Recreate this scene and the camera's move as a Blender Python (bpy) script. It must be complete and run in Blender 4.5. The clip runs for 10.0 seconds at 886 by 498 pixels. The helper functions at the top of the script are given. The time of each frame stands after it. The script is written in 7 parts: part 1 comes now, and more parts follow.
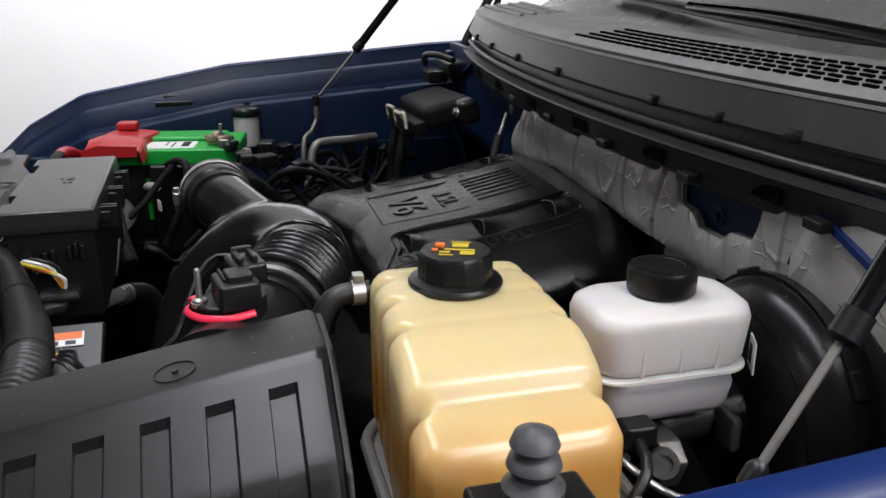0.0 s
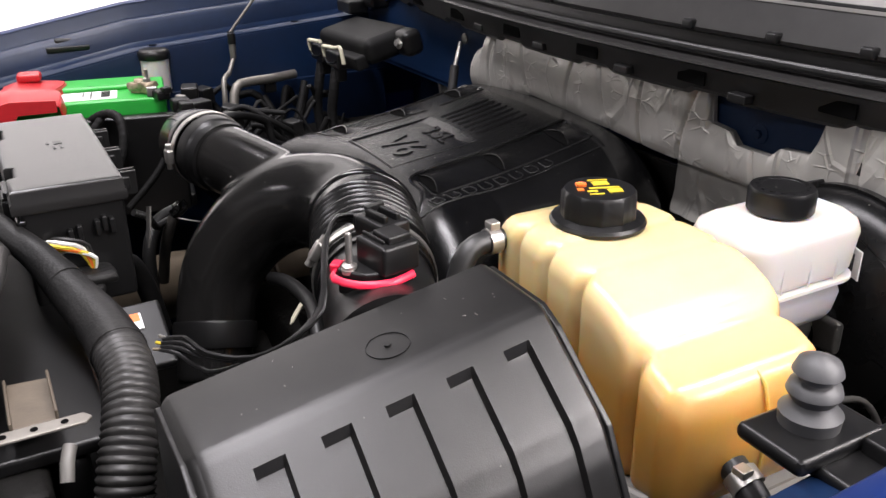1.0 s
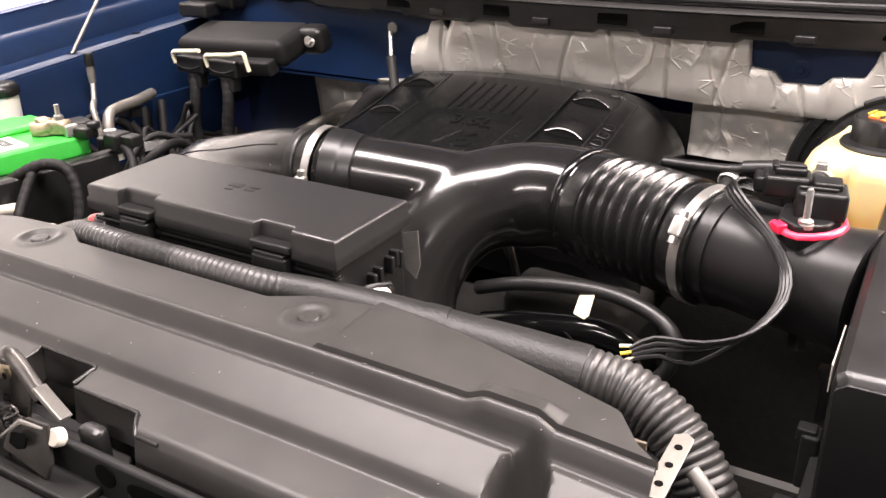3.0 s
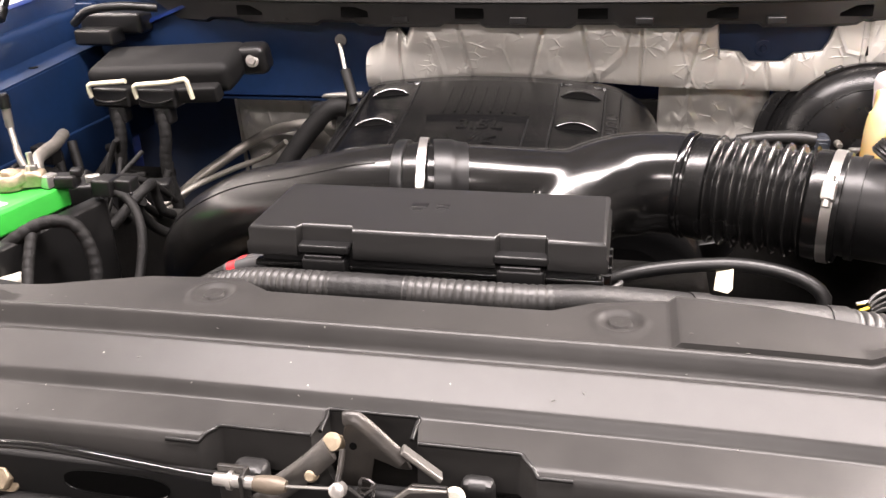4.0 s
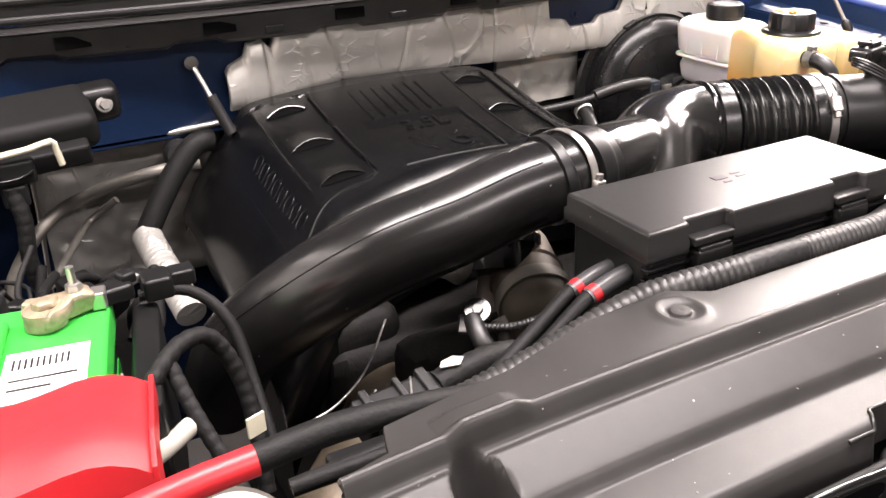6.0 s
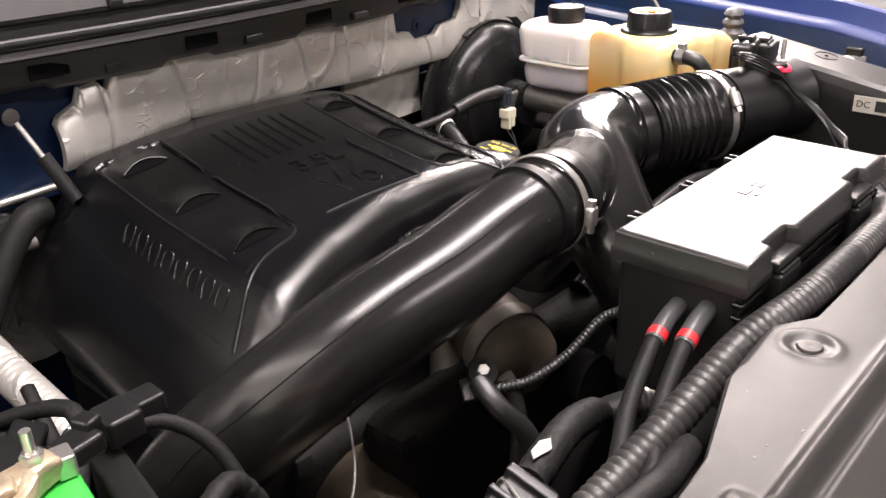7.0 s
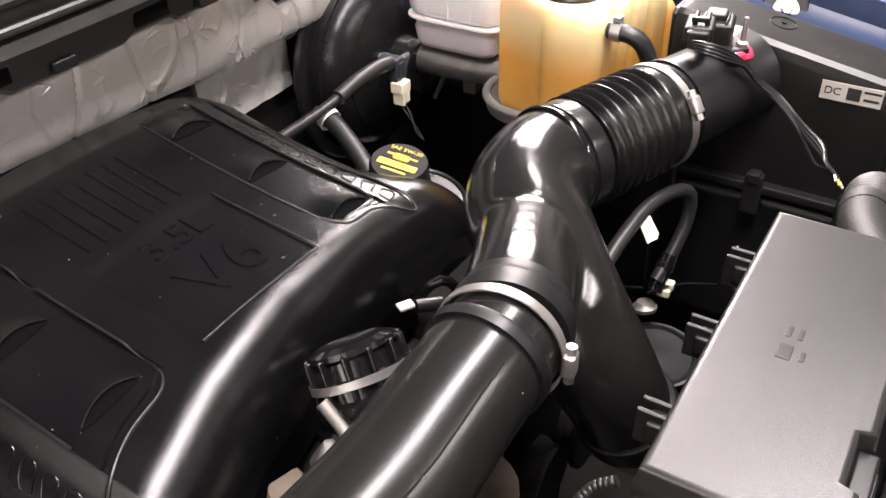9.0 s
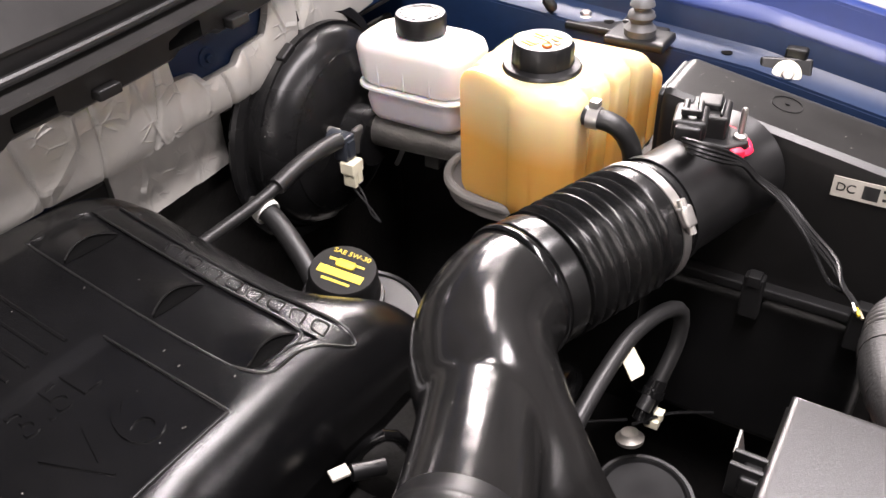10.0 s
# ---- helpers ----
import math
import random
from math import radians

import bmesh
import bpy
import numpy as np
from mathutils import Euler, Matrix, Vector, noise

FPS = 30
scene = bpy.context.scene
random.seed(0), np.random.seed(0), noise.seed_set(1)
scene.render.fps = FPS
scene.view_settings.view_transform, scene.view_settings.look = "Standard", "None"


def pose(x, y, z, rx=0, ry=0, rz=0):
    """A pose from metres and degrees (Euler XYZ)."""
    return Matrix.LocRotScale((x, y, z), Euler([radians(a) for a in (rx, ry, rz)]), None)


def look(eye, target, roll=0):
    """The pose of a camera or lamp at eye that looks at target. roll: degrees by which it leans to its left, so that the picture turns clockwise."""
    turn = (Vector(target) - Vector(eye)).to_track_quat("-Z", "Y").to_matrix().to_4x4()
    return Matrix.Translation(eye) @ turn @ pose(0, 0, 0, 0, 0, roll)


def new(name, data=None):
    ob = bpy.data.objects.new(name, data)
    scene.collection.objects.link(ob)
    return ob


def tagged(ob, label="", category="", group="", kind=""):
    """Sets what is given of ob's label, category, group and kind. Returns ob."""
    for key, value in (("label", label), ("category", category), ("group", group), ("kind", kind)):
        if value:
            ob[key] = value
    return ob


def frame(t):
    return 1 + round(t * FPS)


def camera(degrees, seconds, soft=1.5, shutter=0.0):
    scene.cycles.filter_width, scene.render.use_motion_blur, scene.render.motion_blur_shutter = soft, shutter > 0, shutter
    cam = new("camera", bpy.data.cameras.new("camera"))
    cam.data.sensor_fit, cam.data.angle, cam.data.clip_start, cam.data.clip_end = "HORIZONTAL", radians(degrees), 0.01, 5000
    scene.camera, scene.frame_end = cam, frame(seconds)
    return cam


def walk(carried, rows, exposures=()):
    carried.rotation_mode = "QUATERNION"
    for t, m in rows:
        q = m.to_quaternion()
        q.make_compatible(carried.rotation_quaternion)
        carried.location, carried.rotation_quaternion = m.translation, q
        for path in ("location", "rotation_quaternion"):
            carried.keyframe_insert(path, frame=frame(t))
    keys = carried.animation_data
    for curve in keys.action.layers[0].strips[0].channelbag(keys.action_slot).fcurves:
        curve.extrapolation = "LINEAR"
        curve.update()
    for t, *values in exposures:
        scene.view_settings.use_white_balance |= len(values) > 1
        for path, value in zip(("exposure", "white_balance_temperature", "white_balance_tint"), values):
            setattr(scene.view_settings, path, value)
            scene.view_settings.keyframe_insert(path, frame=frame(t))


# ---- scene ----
cam = camera(54.2, 10.0)
PATH = [
    (0, (1.321, 0.34, 1.455), (-0.509, 0.824, 0.81), 0.0),
    (0.5, (1.216, 0.196, 1.457), (-0.495, 0.899, 0.696), -0.3),
    (1, (1.169, 0.049, 1.462), (-0.441, 0.924, 0.661), -0.3),
    (1.5, (1.08, -0.119, 1.45), (-0.46, 0.864, 0.639), -0.6),
    (2, (0.96, -0.218, 1.458), (-0.429, 0.969, 0.645), -0.8),
    (2.5, (0.802, -0.365, 1.448), (-0.365, 1.042, 0.636), -0.8),
    (3, (0.603, -0.492, 1.447), (-0.335, 1.074, 0.629), -1.0),
    (3.2, (0.516, -0.524, 1.454), (-0.322, 1.098, 0.637), -1.1),
    (4.3, (0.037, -0.657, 1.433), (-0.183, 1.163, 0.633), -2.1),
    (4.5, (-0.053, -0.667, 1.439), (-0.162, 1.162, 0.637), -2.3),
    (5, (-0.267, -0.634, 1.447), (-0.091, 1.182, 0.628), -3.0),
    (5.2, (-0.343, -0.611, 1.456), (-0.048, 1.184, 0.625), -3.4),
    (6.3, (-0.687, -0.374, 1.451), (0.314, 1.134, 0.601), -1.8),
    (6.5, (-0.707, -0.304, 1.448), (0.402, 1.125, 0.596), -1.8),
    (7, (-0.763, -0.173, 1.45), (0.565, 1.053, 0.593), -1.9),
    (7.5, (-0.757, -0.09, 1.483), (0.694, 0.976, 0.611), -1.9),
    (8, (-0.674, -0.01, 1.528), (0.785, 0.958, 0.562), -1.8),
    (8.5, (-0.656, 0.02, 1.553), (0.736, 0.915, 0.429), -1.5),
    (9, (-0.518, 0.087, 1.564), (0.84, 0.962, 0.385), -1.7),
    (9.5, (-0.358, 0.139, 1.582), (1.0, 1.012, 0.401), -1.9),
    (10, (-0.317, 0.157, 1.577), (1.054, 1.017, 0.402), -1.9),
]
walk(cam, [(t, look(eye, target, roll)) for t, eye, target, roll in PATH],
     exposures=((0.0, -2.0, 6050, 13), (0.5, -1.42, 6050, 15), (1.0, -0.96, 6400, 17), (1.5, -0.54, 6700, 19), (2.0, -0.19, 7000, 21), (2.5, 0.06, 6950, 21), (3.0, 0.34, 7000, 21), (4.5, 0.46, 6950, 20),
                (5.2, 0.45, 6900, 20), (6.5, 0.06, 6900, 20), (8.0, -0.08, 6950, 21), (9.0, 0.12, 6750, 21), (10.0, -0.02, 6650, 20)))

# ---- room light ----
world = bpy.data.worlds.new("world")
scene.world = world
world.use_nodes = True
world.node_tree.nodes["Background"].inputs[0].default_value = (0.9, 0.95, 1.0, 1)
world.node_tree.nodes["Background"].inputs[1].default_value = 0.03


def ceiling_lamp(x, y, sx, sy, watts, tilt, z=3.30, colour=(1.0, 0.965, 0.92)):
    data = bpy.data.lights.new("ceiling_lamp", "AREA")
    data.shape, data.size, data.size_y, data.energy = "RECTANGLE", sx, sy, watts
    data.color = colour
    lamp = new("ceiling_lamp", data)
    lamp.matrix_world = pose(x, y, z, 0, tilt, 0)
    return lamp


# x, y, size, watts, tilt: the first one is added only to brighten the white wall
LAMPS = [(-2.3, 0.8, 0.3, 3.4, 640, 45), (0.22, 0.0, 3.1, 0.42, 215, 0), (0.55, -2.9, 2.4, 0.25, 125, 0), (1.92, 2.45, 0.4, 3.3, 415, 0), (3.4, 2.9, 0.4, 3.2, 500, 0), (5.0, 2.9, 0.4, 3.2, 640, 0)]
for lx, ly, lsx, lsy, lw, lt in LAMPS:
    ceiling_lamp(lx, ly, lsx, lsy, lw, lt, 3.2 if lt else 3.30, (1.0, 0.985, 0.98) if lsx > 1 else (1.0, 0.965, 0.92))


# ---- materials ----
def material(name, base, rough=0.5, metal=0.0, vary=0.25, grain=60.0, bump=0.15, bump_scale=400.0, coat=0.0,
             sss=0.0, sss_radius=(0.02, 0.01, 0.004), stain=0.0, stain_colour=(0.2, 0.17, 0.13), stain_scale=9.0, spec=0.5, specks=0.0, uneven=0.04):
    m = bpy.data.materials.new(name)
    m.use_nodes = True
    nt = m.node_tree
    n, l = nt.nodes, nt.links
    b = n["Principled BSDF"]
    b.inputs["Metallic"].default_value = metal
    b.inputs["Coat Weight"].default_value = coat
    b.inputs["Coat Roughness"].default_value = 0.05
    b.inputs["Specular IOR Level"].default_value = spec
    if sss:
        b.inputs["Subsurface Weight"].default_value = sss
        b.inputs["Subsurface Radius"].default_value = (1, 0.5, 0.2)
        b.inputs["Subsurface Scale"].default_value = sss_radius[0]
    co = n.new("ShaderNodeTexCoord")
    fine = n.new("ShaderNodeTexNoise")
    fine.inputs["Scale"].default_value, fine.inputs["Detail"].default_value = grain, 6
    wide = n.new("ShaderNodeTexNoise")
    wide.inputs["Scale"].default_value, wide.inputs["Detail"].default_value = stain_scale, 2
    l.new(co.outputs["Object"], fine.inputs["Vector"])
    l.new(co.outputs["Object"], wide.inputs["Vector"])
    mix = n.new("ShaderNodeMix")
    mix.data_type = "RGBA"
    dark = [c * (1 - vary) for c in base]
    light = [min(1, c * (1 + vary)) for c in base]
    mix.inputs["A"].default_value, mix.inputs["B"].default_value = (*dark, 1), (*light, 1)
    l.new(fine.outputs["Fac"], mix.inputs["Factor"])
    last = mix.outputs["Result"]
    ramp = n.new("ShaderNodeMapRange")
    ramp.inputs["From Min"].default_value, ramp.inputs["From Max"].default_value = 0.35, 0.85
    ramp.inputs["To Max"].default_value = stain
    l.new(wide.outputs["Fac"], ramp.inputs["Value"])
    if stain:
        over = n.new("ShaderNodeMix")
        over.data_type = "RGBA"
        over.inputs["B"].default_value = (*stain_colour, 1)
        l.new(ramp.outputs["Result"], over.inputs["Factor"])
        l.new(last, over.inputs["A"])
        last = over.outputs["Result"]
    if specks:
        cell = n.new("ShaderNodeTexVoronoi")
        cell.inputs["Scale"].default_value = 55
        l.new(co.outputs["Object"], cell.inputs["Vector"])
        tone = n.new("ShaderNodeSeparateColor")
        l.new(cell.outputs["Color"], tone.inputs[0])
        size = n.new("ShaderNodeMapRange")
        size.inputs["From Min"].default_value, size.inputs["From Max"].default_value = 0.55, 1.0
        size.inputs["To Min"].default_value, size.inputs["To Max"].default_value = 0.0, 0.055
        l.new(tone.outputs["Red"], size.inputs["Value"])
        near = n.new("ShaderNodeMath")
        near.operation = "LESS_THAN"
        l.new(cell.outputs["Distance"], near.inputs[0])
        l.new(size.outputs["Result"], near.inputs[1])
        amount = n.new("ShaderNodeMath")
        amount.operation = "MULTIPLY"
        amount.inputs[1].default_value = specks
        l.new(near.outputs[0], amount.inputs[0])
        dust = n.new("ShaderNodeMix")
        dust.data_type = "RGBA"
        dust.inputs["B"].default_value = (0.4, 0.38, 0.34, 1)
        l.new(amount.outputs[0], dust.inputs["Factor"])
        l.new(last, dust.inputs["A"])
        last = dust.outputs["Result"]
    l.new(last, b.inputs["Base Color"])
    rr = n.new("ShaderNodeMapRange")
    rr.inputs["From Min"].default_value, rr.inputs["From Max"].default_value = 0.1, 0.9
    rr.inputs["To Min"].default_value, rr.inputs["To Max"].default_value = max(0.02, rough - uneven), min(1, rough + uneven)
    l.new(wide.outputs["Fac"], rr.inputs["Value"])
    l.new(rr.outputs["Result"], b.inputs["Roughness"])
    if bump:
        bn = n.new("ShaderNodeTexNoise")
        bn.inputs["Scale"].default_value, bn.inputs["Detail"].default_value = bump_scale, 3
        l.new(co.outputs["Object"], bn.inputs["Vector"])
        bp = n.new("ShaderNodeBump")
        bp.inputs["Strength"].default_value, bp.inputs["Distance"].default_value = bump, 0.4 / bump_scale
        l.new(bn.outputs["Fac"], bp.inputs["Height"])
        l.new(bp.outputs["Normal"], b.inputs["Normal"])
    return m


M_ROOM = material("painted_wall", (0.9, 0.89, 0.87), 0.7, grain=3, vary=0.04)
M_CEIL = material("ceiling_paint", (0.15, 0.15, 0.145), 0.8, grain=3, vary=0.04)
M_DIM = material("grey_wall_paint", (0.13, 0.13, 0.128), 0.7, grain=3, vary=0.06)
M_FLOOR = material("concrete", (0.2, 0.195, 0.19), 0.6, grain=8, vary=0.25, stain=0.5, stain_colour=(0.12, 0.11, 0.1), stain_scale=1.5)
M_PLASTIC = material("black_plastic", (0.006, 0.006, 0.0062), 0.36, vary=0.3, bump=0.12, bump_scale=900, stain=0.06, stain_colour=(0.06, 0.057, 0.054), spec=0.4, specks=0.3)
M_GRAIN = material("grained_plastic", (0.003, 0.003, 0.0032), 0.22, vary=0.35, bump=0.42, bump_scale=800, stain=0.012, stain_colour=(0.05, 0.047, 0.043), stain_scale=14, spec=0.56, specks=0.5)
M_LID = material("dusty_grained_plastic", (0.014, 0.0137, 0.0134), 0.31, vary=0.2, bump=0.36, bump_scale=1000, spec=0.62, specks=0.35, uneven=0.008)
M_RAD = material("dusty_grey_black_plastic", (0.026, 0.025, 0.024), 0.37, vary=0.2, bump=0.3, bump_scale=1400, stain=0.14, stain_colour=(0.09, 0.085, 0.08), stain_scale=17, spec=0.28, specks=0.6)
M_COVER = material("grey_black_plastic", (0.008, 0.0078, 0.0076), 0.33, vary=0.25, bump=0.22, bump_scale=900, spec=0.42, stain=0.05, stain_colour=(0.07, 0.066, 0.062), stain_scale=21, specks=0.3)
M_GLOSS = material("smooth_black_plastic", (0.005, 0.005, 0.0052), 0.14, vary=0.3, bump=0.05, bump_scale=250, stain=0.03, stain_colour=(0.05, 0.047, 0.044), specks=0.35)
M_BELLOWS = material("satin_rubber", (0.006, 0.006, 0.006), 0.26, vary=0.3, bump=0.03, bump_scale=350, stain=0.08, stain_colour=(0.05, 0.047, 0.044), spec=0.4, specks=0.3)
M_DUCT = material("satin_black_plastic", (0.008, 0.0079, 0.0078), 0.165, vary=0.3, bump=0.05, bump_scale=300, stain=0.08, stain_colour=(0.06, 0.055, 0.05), stain_scale=13, specks=0.6)
M_RUBBER = material("black_rubber", (0.010, 0.010, 0.010), 0.4, vary=0.3, bump=0.2, bump_scale=500, stain=0.08, stain_colour=(0.06, 0.056, 0.052))
M_TAPE = material("cloth_tape", (0.008, 0.008, 0.008), 0.5, vary=0.5, bump=0.4, bump_scale=260, spec=0.35, stain=0.14, stain_colour=(0.09, 0.085, 0.08))
M_WRAP = material("dull_cloth_tape", (0.006, 0.006, 0.006), 0.6, vary=0.5, bump=0.5, bump_scale=260, spec=0.22, stain=0.07, stain_colour=(0.06, 0.055, 0.05))
M_SATIN = material("satin_duct_plastic", (0.009, 0.0088, 0.0085), 0.24, vary=0.3, bump=0.06, bump_scale=400, stain=0.06, stain_colour=(0.05, 0.046, 0.042), stain_scale=11, spec=0.4, specks=0.5)
# Grimy metal made near-black: shade deep in the bay is part of its colour.
M_DARK = material("dirty_shaded_metal", (0.010, 0.0097, 0.0092), 0.65, metal=0.0, vary=0.5, bump=0.4, bump_scale=150, stain=0.15, stain_colour=(0.03, 0.026, 0.02), spec=0.15)
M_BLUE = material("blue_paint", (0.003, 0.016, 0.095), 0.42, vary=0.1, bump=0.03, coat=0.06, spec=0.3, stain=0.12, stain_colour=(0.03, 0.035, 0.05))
# Dull inner blue, with the bay's shade put into its colour.
M_BLUE_IN = material("dull_shaded_blue_paint", (0.004, 0.015, 0.047), 0.4, vary=0.25, bump=0.08, stain=0.45, stain_colour=(0.005, 0.009, 0.018), spec=0.3)
M_STEEL = material("zinc_steel", (0.55, 0.53, 0.5), 0.35, metal=0.9, vary=0.2, bump=0.15)
M_ALU = material("cast_aluminium", (0.2, 0.195, 0.185), 0.45, metal=0.85, vary=0.3, bump=0.5, bump_scale=300, stain=0.4, stain_colour=(0.2, 0.18, 0.15))
M_PIPE = material("dull_aluminium_pipe", (0.26, 0.245, 0.22), 0.5, metal=0.7, vary=0.25, bump=0.2, stain=0.4, stain_colour=(0.16, 0.14, 0.12))
M_BRASSY = material("tan_metal", (0.36, 0.29, 0.20), 0.5, metal=0.5, vary=0.45, grain=140, bump=0.5, bump_scale=220, stain=0.5, stain_colour=(0.12, 0.10, 0.08), stain_scale=45)
M_GREEN = material("green_plastic", (0.02, 0.42, 0.05), 0.35, vary=0.12, bump=0.05, stain=0.25, stain_colour=(0.03, 0.1, 0.03), stain_scale=20)
M_RED = material("red_plastic", (0.5, 0.02, 0.025), 0.38, vary=0.15, bump=0.08, stain=0.2, stain_colour=(0.2, 0.02, 0.02))
M_PINK = material("red_cable_tie", (0.75, 0.02, 0.06), 0.35, vary=0.1, bump=0.03)
M_WHITE = material("white_plastic", (0.75, 0.74, 0.7), 0.4, vary=0.06, bump=0.05)
M_PAPER = material("white_paper_label", (0.8, 0.8, 0.78), 0.6, vary=0.05, bump=0.03)
M_DINGY = material("yellowed_label", (0.42, 0.4, 0.35), 0.6, vary=0.12, bump=0.05, stain=0.4, stain_colour=(0.25, 0.22, 0.17))
M_CREAM = material("cream_plastic", (0.7, 0.66, 0.5), 0.45, vary=0.1, bump=0.05, stain=0.3)
M_YELLOW = material("yellow_print", (0.6, 0.46, 0.03), 0.5, vary=0.1, bump=0)
M_ORANGE = material("orange_print", (0.75, 0.16, 0.02), 0.5, vary=0.1, bump=0)
M_INK = material("black_print", (0.015, 0.015, 0.015), 0.5, vary=0.1, bump=0)
# Near-black for thin pieces that stand in for the shade inside openings.
M_HOLE = material("opening_shade", (0.002, 0.002, 0.002), 0.9, vary=0.1, bump=0, spec=0.05)
M_BRAKE = material("translucent_white_plastic", (0.66, 0.63, 0.61), 0.3, vary=0.03, grain=15, bump=0.03, sss=0.35, sss_radius=(0.015, 0, 0))
M_GREY = material("grey_rubber", (0.14, 0.14, 0.145), 0.5, vary=0.15, bump=0.1)
M_GRILLE = material("grey_cowl_plastic", (0.30, 0.29, 0.275), 0.55, vary=0.25, bump=0.3, stain=0.5, stain_colour=(0.16, 0.155, 0.15), stain_scale=18)


def foil_material():
    """Dull crumpled foil: broad soft dents and thin sharp creases here and there."""
    m = material("wrinkled_foil", (0.48, 0.468, 0.435), 0.36, metal=0.4, vary=0.10, grain=25, bump=0, stain=0.3, stain_colour=(0.26, 0.245, 0.215))
    n, l = m.node_tree.nodes, m.node_tree.links
    co = next(x for x in n if x.type == "TEX_COORD")

    def math_node(kind, a, b):
        node = n.new("ShaderNodeMath")
        node.operation = kind
        for slot, v in enumerate((a, b)):
            if isinstance(v, (int, float)):
                node.inputs[slot].default_value = v
            else:
                l.new(v, node.inputs[slot])
        return node.outputs[0]

    soft = n.new("ShaderNodeTexNoise")
    soft.inputs["Scale"].default_value, soft.inputs["Detail"].default_value = 26, 4
    l.new(co.outputs["Object"], soft.inputs["Vector"])
    tot = math_node("MULTIPLY", soft.outputs["Fac"], 0.55)
    for k, (scale, squash, width, gain, cut_) in enumerate(((9, 0.35, 0.05, 1.0, 0.54), (19, 0.5, 0.06, 0.6, 0.56), (34, 1.6, 0.08, 0.35, 0.58))):
        turn = n.new("ShaderNodeMapping")
        turn.inputs["Scale"].default_value = (1.0, 1.0, squash)
        turn.inputs["Rotation"].default_value = (0.0, 0.35 - 0.3 * k, 0.0)
        l.new(co.outputs["Object"], turn.inputs["Vector"])
        cell = n.new("ShaderNodeTexVoronoi")
        cell.feature = "DISTANCE_TO_EDGE"
        cell.inputs["Scale"].default_value = scale
        l.new(turn.outputs["Vector"], cell.inputs["Vector"])
        line = n.new("ShaderNodeMapRange")
        line.inputs["From Max"].default_value = width
        line.inputs["To Min"].default_value, line.inputs["To Max"].default_value = gain, 0.0
        l.new(cell.outputs["Distance"], line.inputs["Value"])
        patch = n.new("ShaderNodeTexNoise")
        patch.inputs["Scale"].default_value, patch.inputs["Detail"].default_value = 11 + 7 * k, 1
        l.new(co.outputs["Object"], patch.inputs["Vector"])
        gate = n.new("ShaderNodeMapRange")
        gate.inputs["From Min"].default_value, gate.inputs["From Max"].default_value = cut_ - 0.05, cut_ + 0.05
        l.new(patch.outputs["Fac"], gate.inputs["Value"])
        tot = math_node("ADD", tot, math_node("MULTIPLY", line.outputs["Result"], gate.outputs["Result"]))
    bp = n.new("ShaderNodeBump")
    bp.inputs["Strength"].default_value, bp.inputs["Distance"].default_value = 0.7, 0.0035
    l.new(tot, bp.inputs["Height"])
    l.new(bp.outputs["Normal"], n["Principled BSDF"].inputs["Normal"])
    return m


def coolant_material():
    """Amber translucent plastic, the fluid inside showing below its level."""
    m = material("amber_translucent_plastic", (0.8, 0.56, 0.22), 0.25, vary=0.04, grain=12, bump=0.04, bump_scale=120, sss=0.75, sss_radius=(0.03, 0, 0))
    n, l = m.node_tree.nodes, m.node_tree.links
    co = next(x for x in n if x.type == "TEX_COORD")
    sep = n.new("ShaderNodeSeparateXYZ")
    ramp = n.new("ShaderNodeMapRange")
    ramp.inputs["From Min"].default_value, ramp.inputs["From Max"].default_value = 1.060, 1.118
    mix = n.new("ShaderNodeMix")
    mix.data_type = "RGBA"
    mix.inputs["A"].default_value, mix.inputs["B"].default_value = (0.53, 0.28, 0.065, 1), (0.60, 0.49, 0.26, 1)
    l.new(co.outputs["Object"], sep.inputs[0])
    l.new(sep.outputs["Z"], ramp.inputs["Value"])
    l.new(ramp.outputs["Result"], mix.inputs["Factor"])
    l.new(mix.outputs["Result"], n["Principled BSDF"].inputs["Base Color"])
    return m


M_FOIL = foil_material()
M_COOL = coolant_material()
M_MATT = material("matt_black_plastic", (0.008, 0.008, 0.008), 0.6, vary=0.3, bump=0.2, bump_scale=700, spec=0.2)
M_STOP = material("dark_grey_rubber", (0.06, 0.06, 0.062), 0.5, vary=0.15, bump=0.1, stain=0.3, stain_colour=(0.03, 0.03, 0.03))
M_BRAKE_LOW = material("cloudy_white_plastic", (0.42, 0.40, 0.42), 0.3, vary=0.05, grain=15, bump=0.03, sss=0.3, sss_radius=(0.015, 0, 0))
M_LATCH = material("worn_black_steel", (0.018, 0.017, 0.016), 0.35, metal=0.3, vary=0.5, grain=90, bump=0.2, stain=0.4, stain_colour=(0.10, 0.085, 0.07), stain_scale=40)
M_COWL = material("dusty_cowl_plastic", (0.022, 0.0213, 0.0208), 0.4, vary=0.25, bump=0.12, bump_scale=700, stain=0.25, stain_colour=(0.05, 0.047, 0.044), stain_scale=15, spec=0.45, specks=0.4)
M_BOOST = material("dusty_black_steel", (0.007, 0.007, 0.0072), 0.27, vary=0.3, bump=0.04, bump_scale=300, stain=0.04, stain_colour=(0.04, 0.037, 0.033), spec=0.25, specks=0.5)
M_LOOM = material("dusty_conduit_plastic", (0.022, 0.0215, 0.021), 0.42, vary=0.3, bump=0.1, bump_scale=500, stain=0.2, stain_colour=(0.07, 0.066, 0.06), stain_scale=25)
M_SHINE = material("shiny_black_plastic", (0.006, 0.006, 0.006), 0.12, vary=0.3, bump=0.03, bump_scale=250)
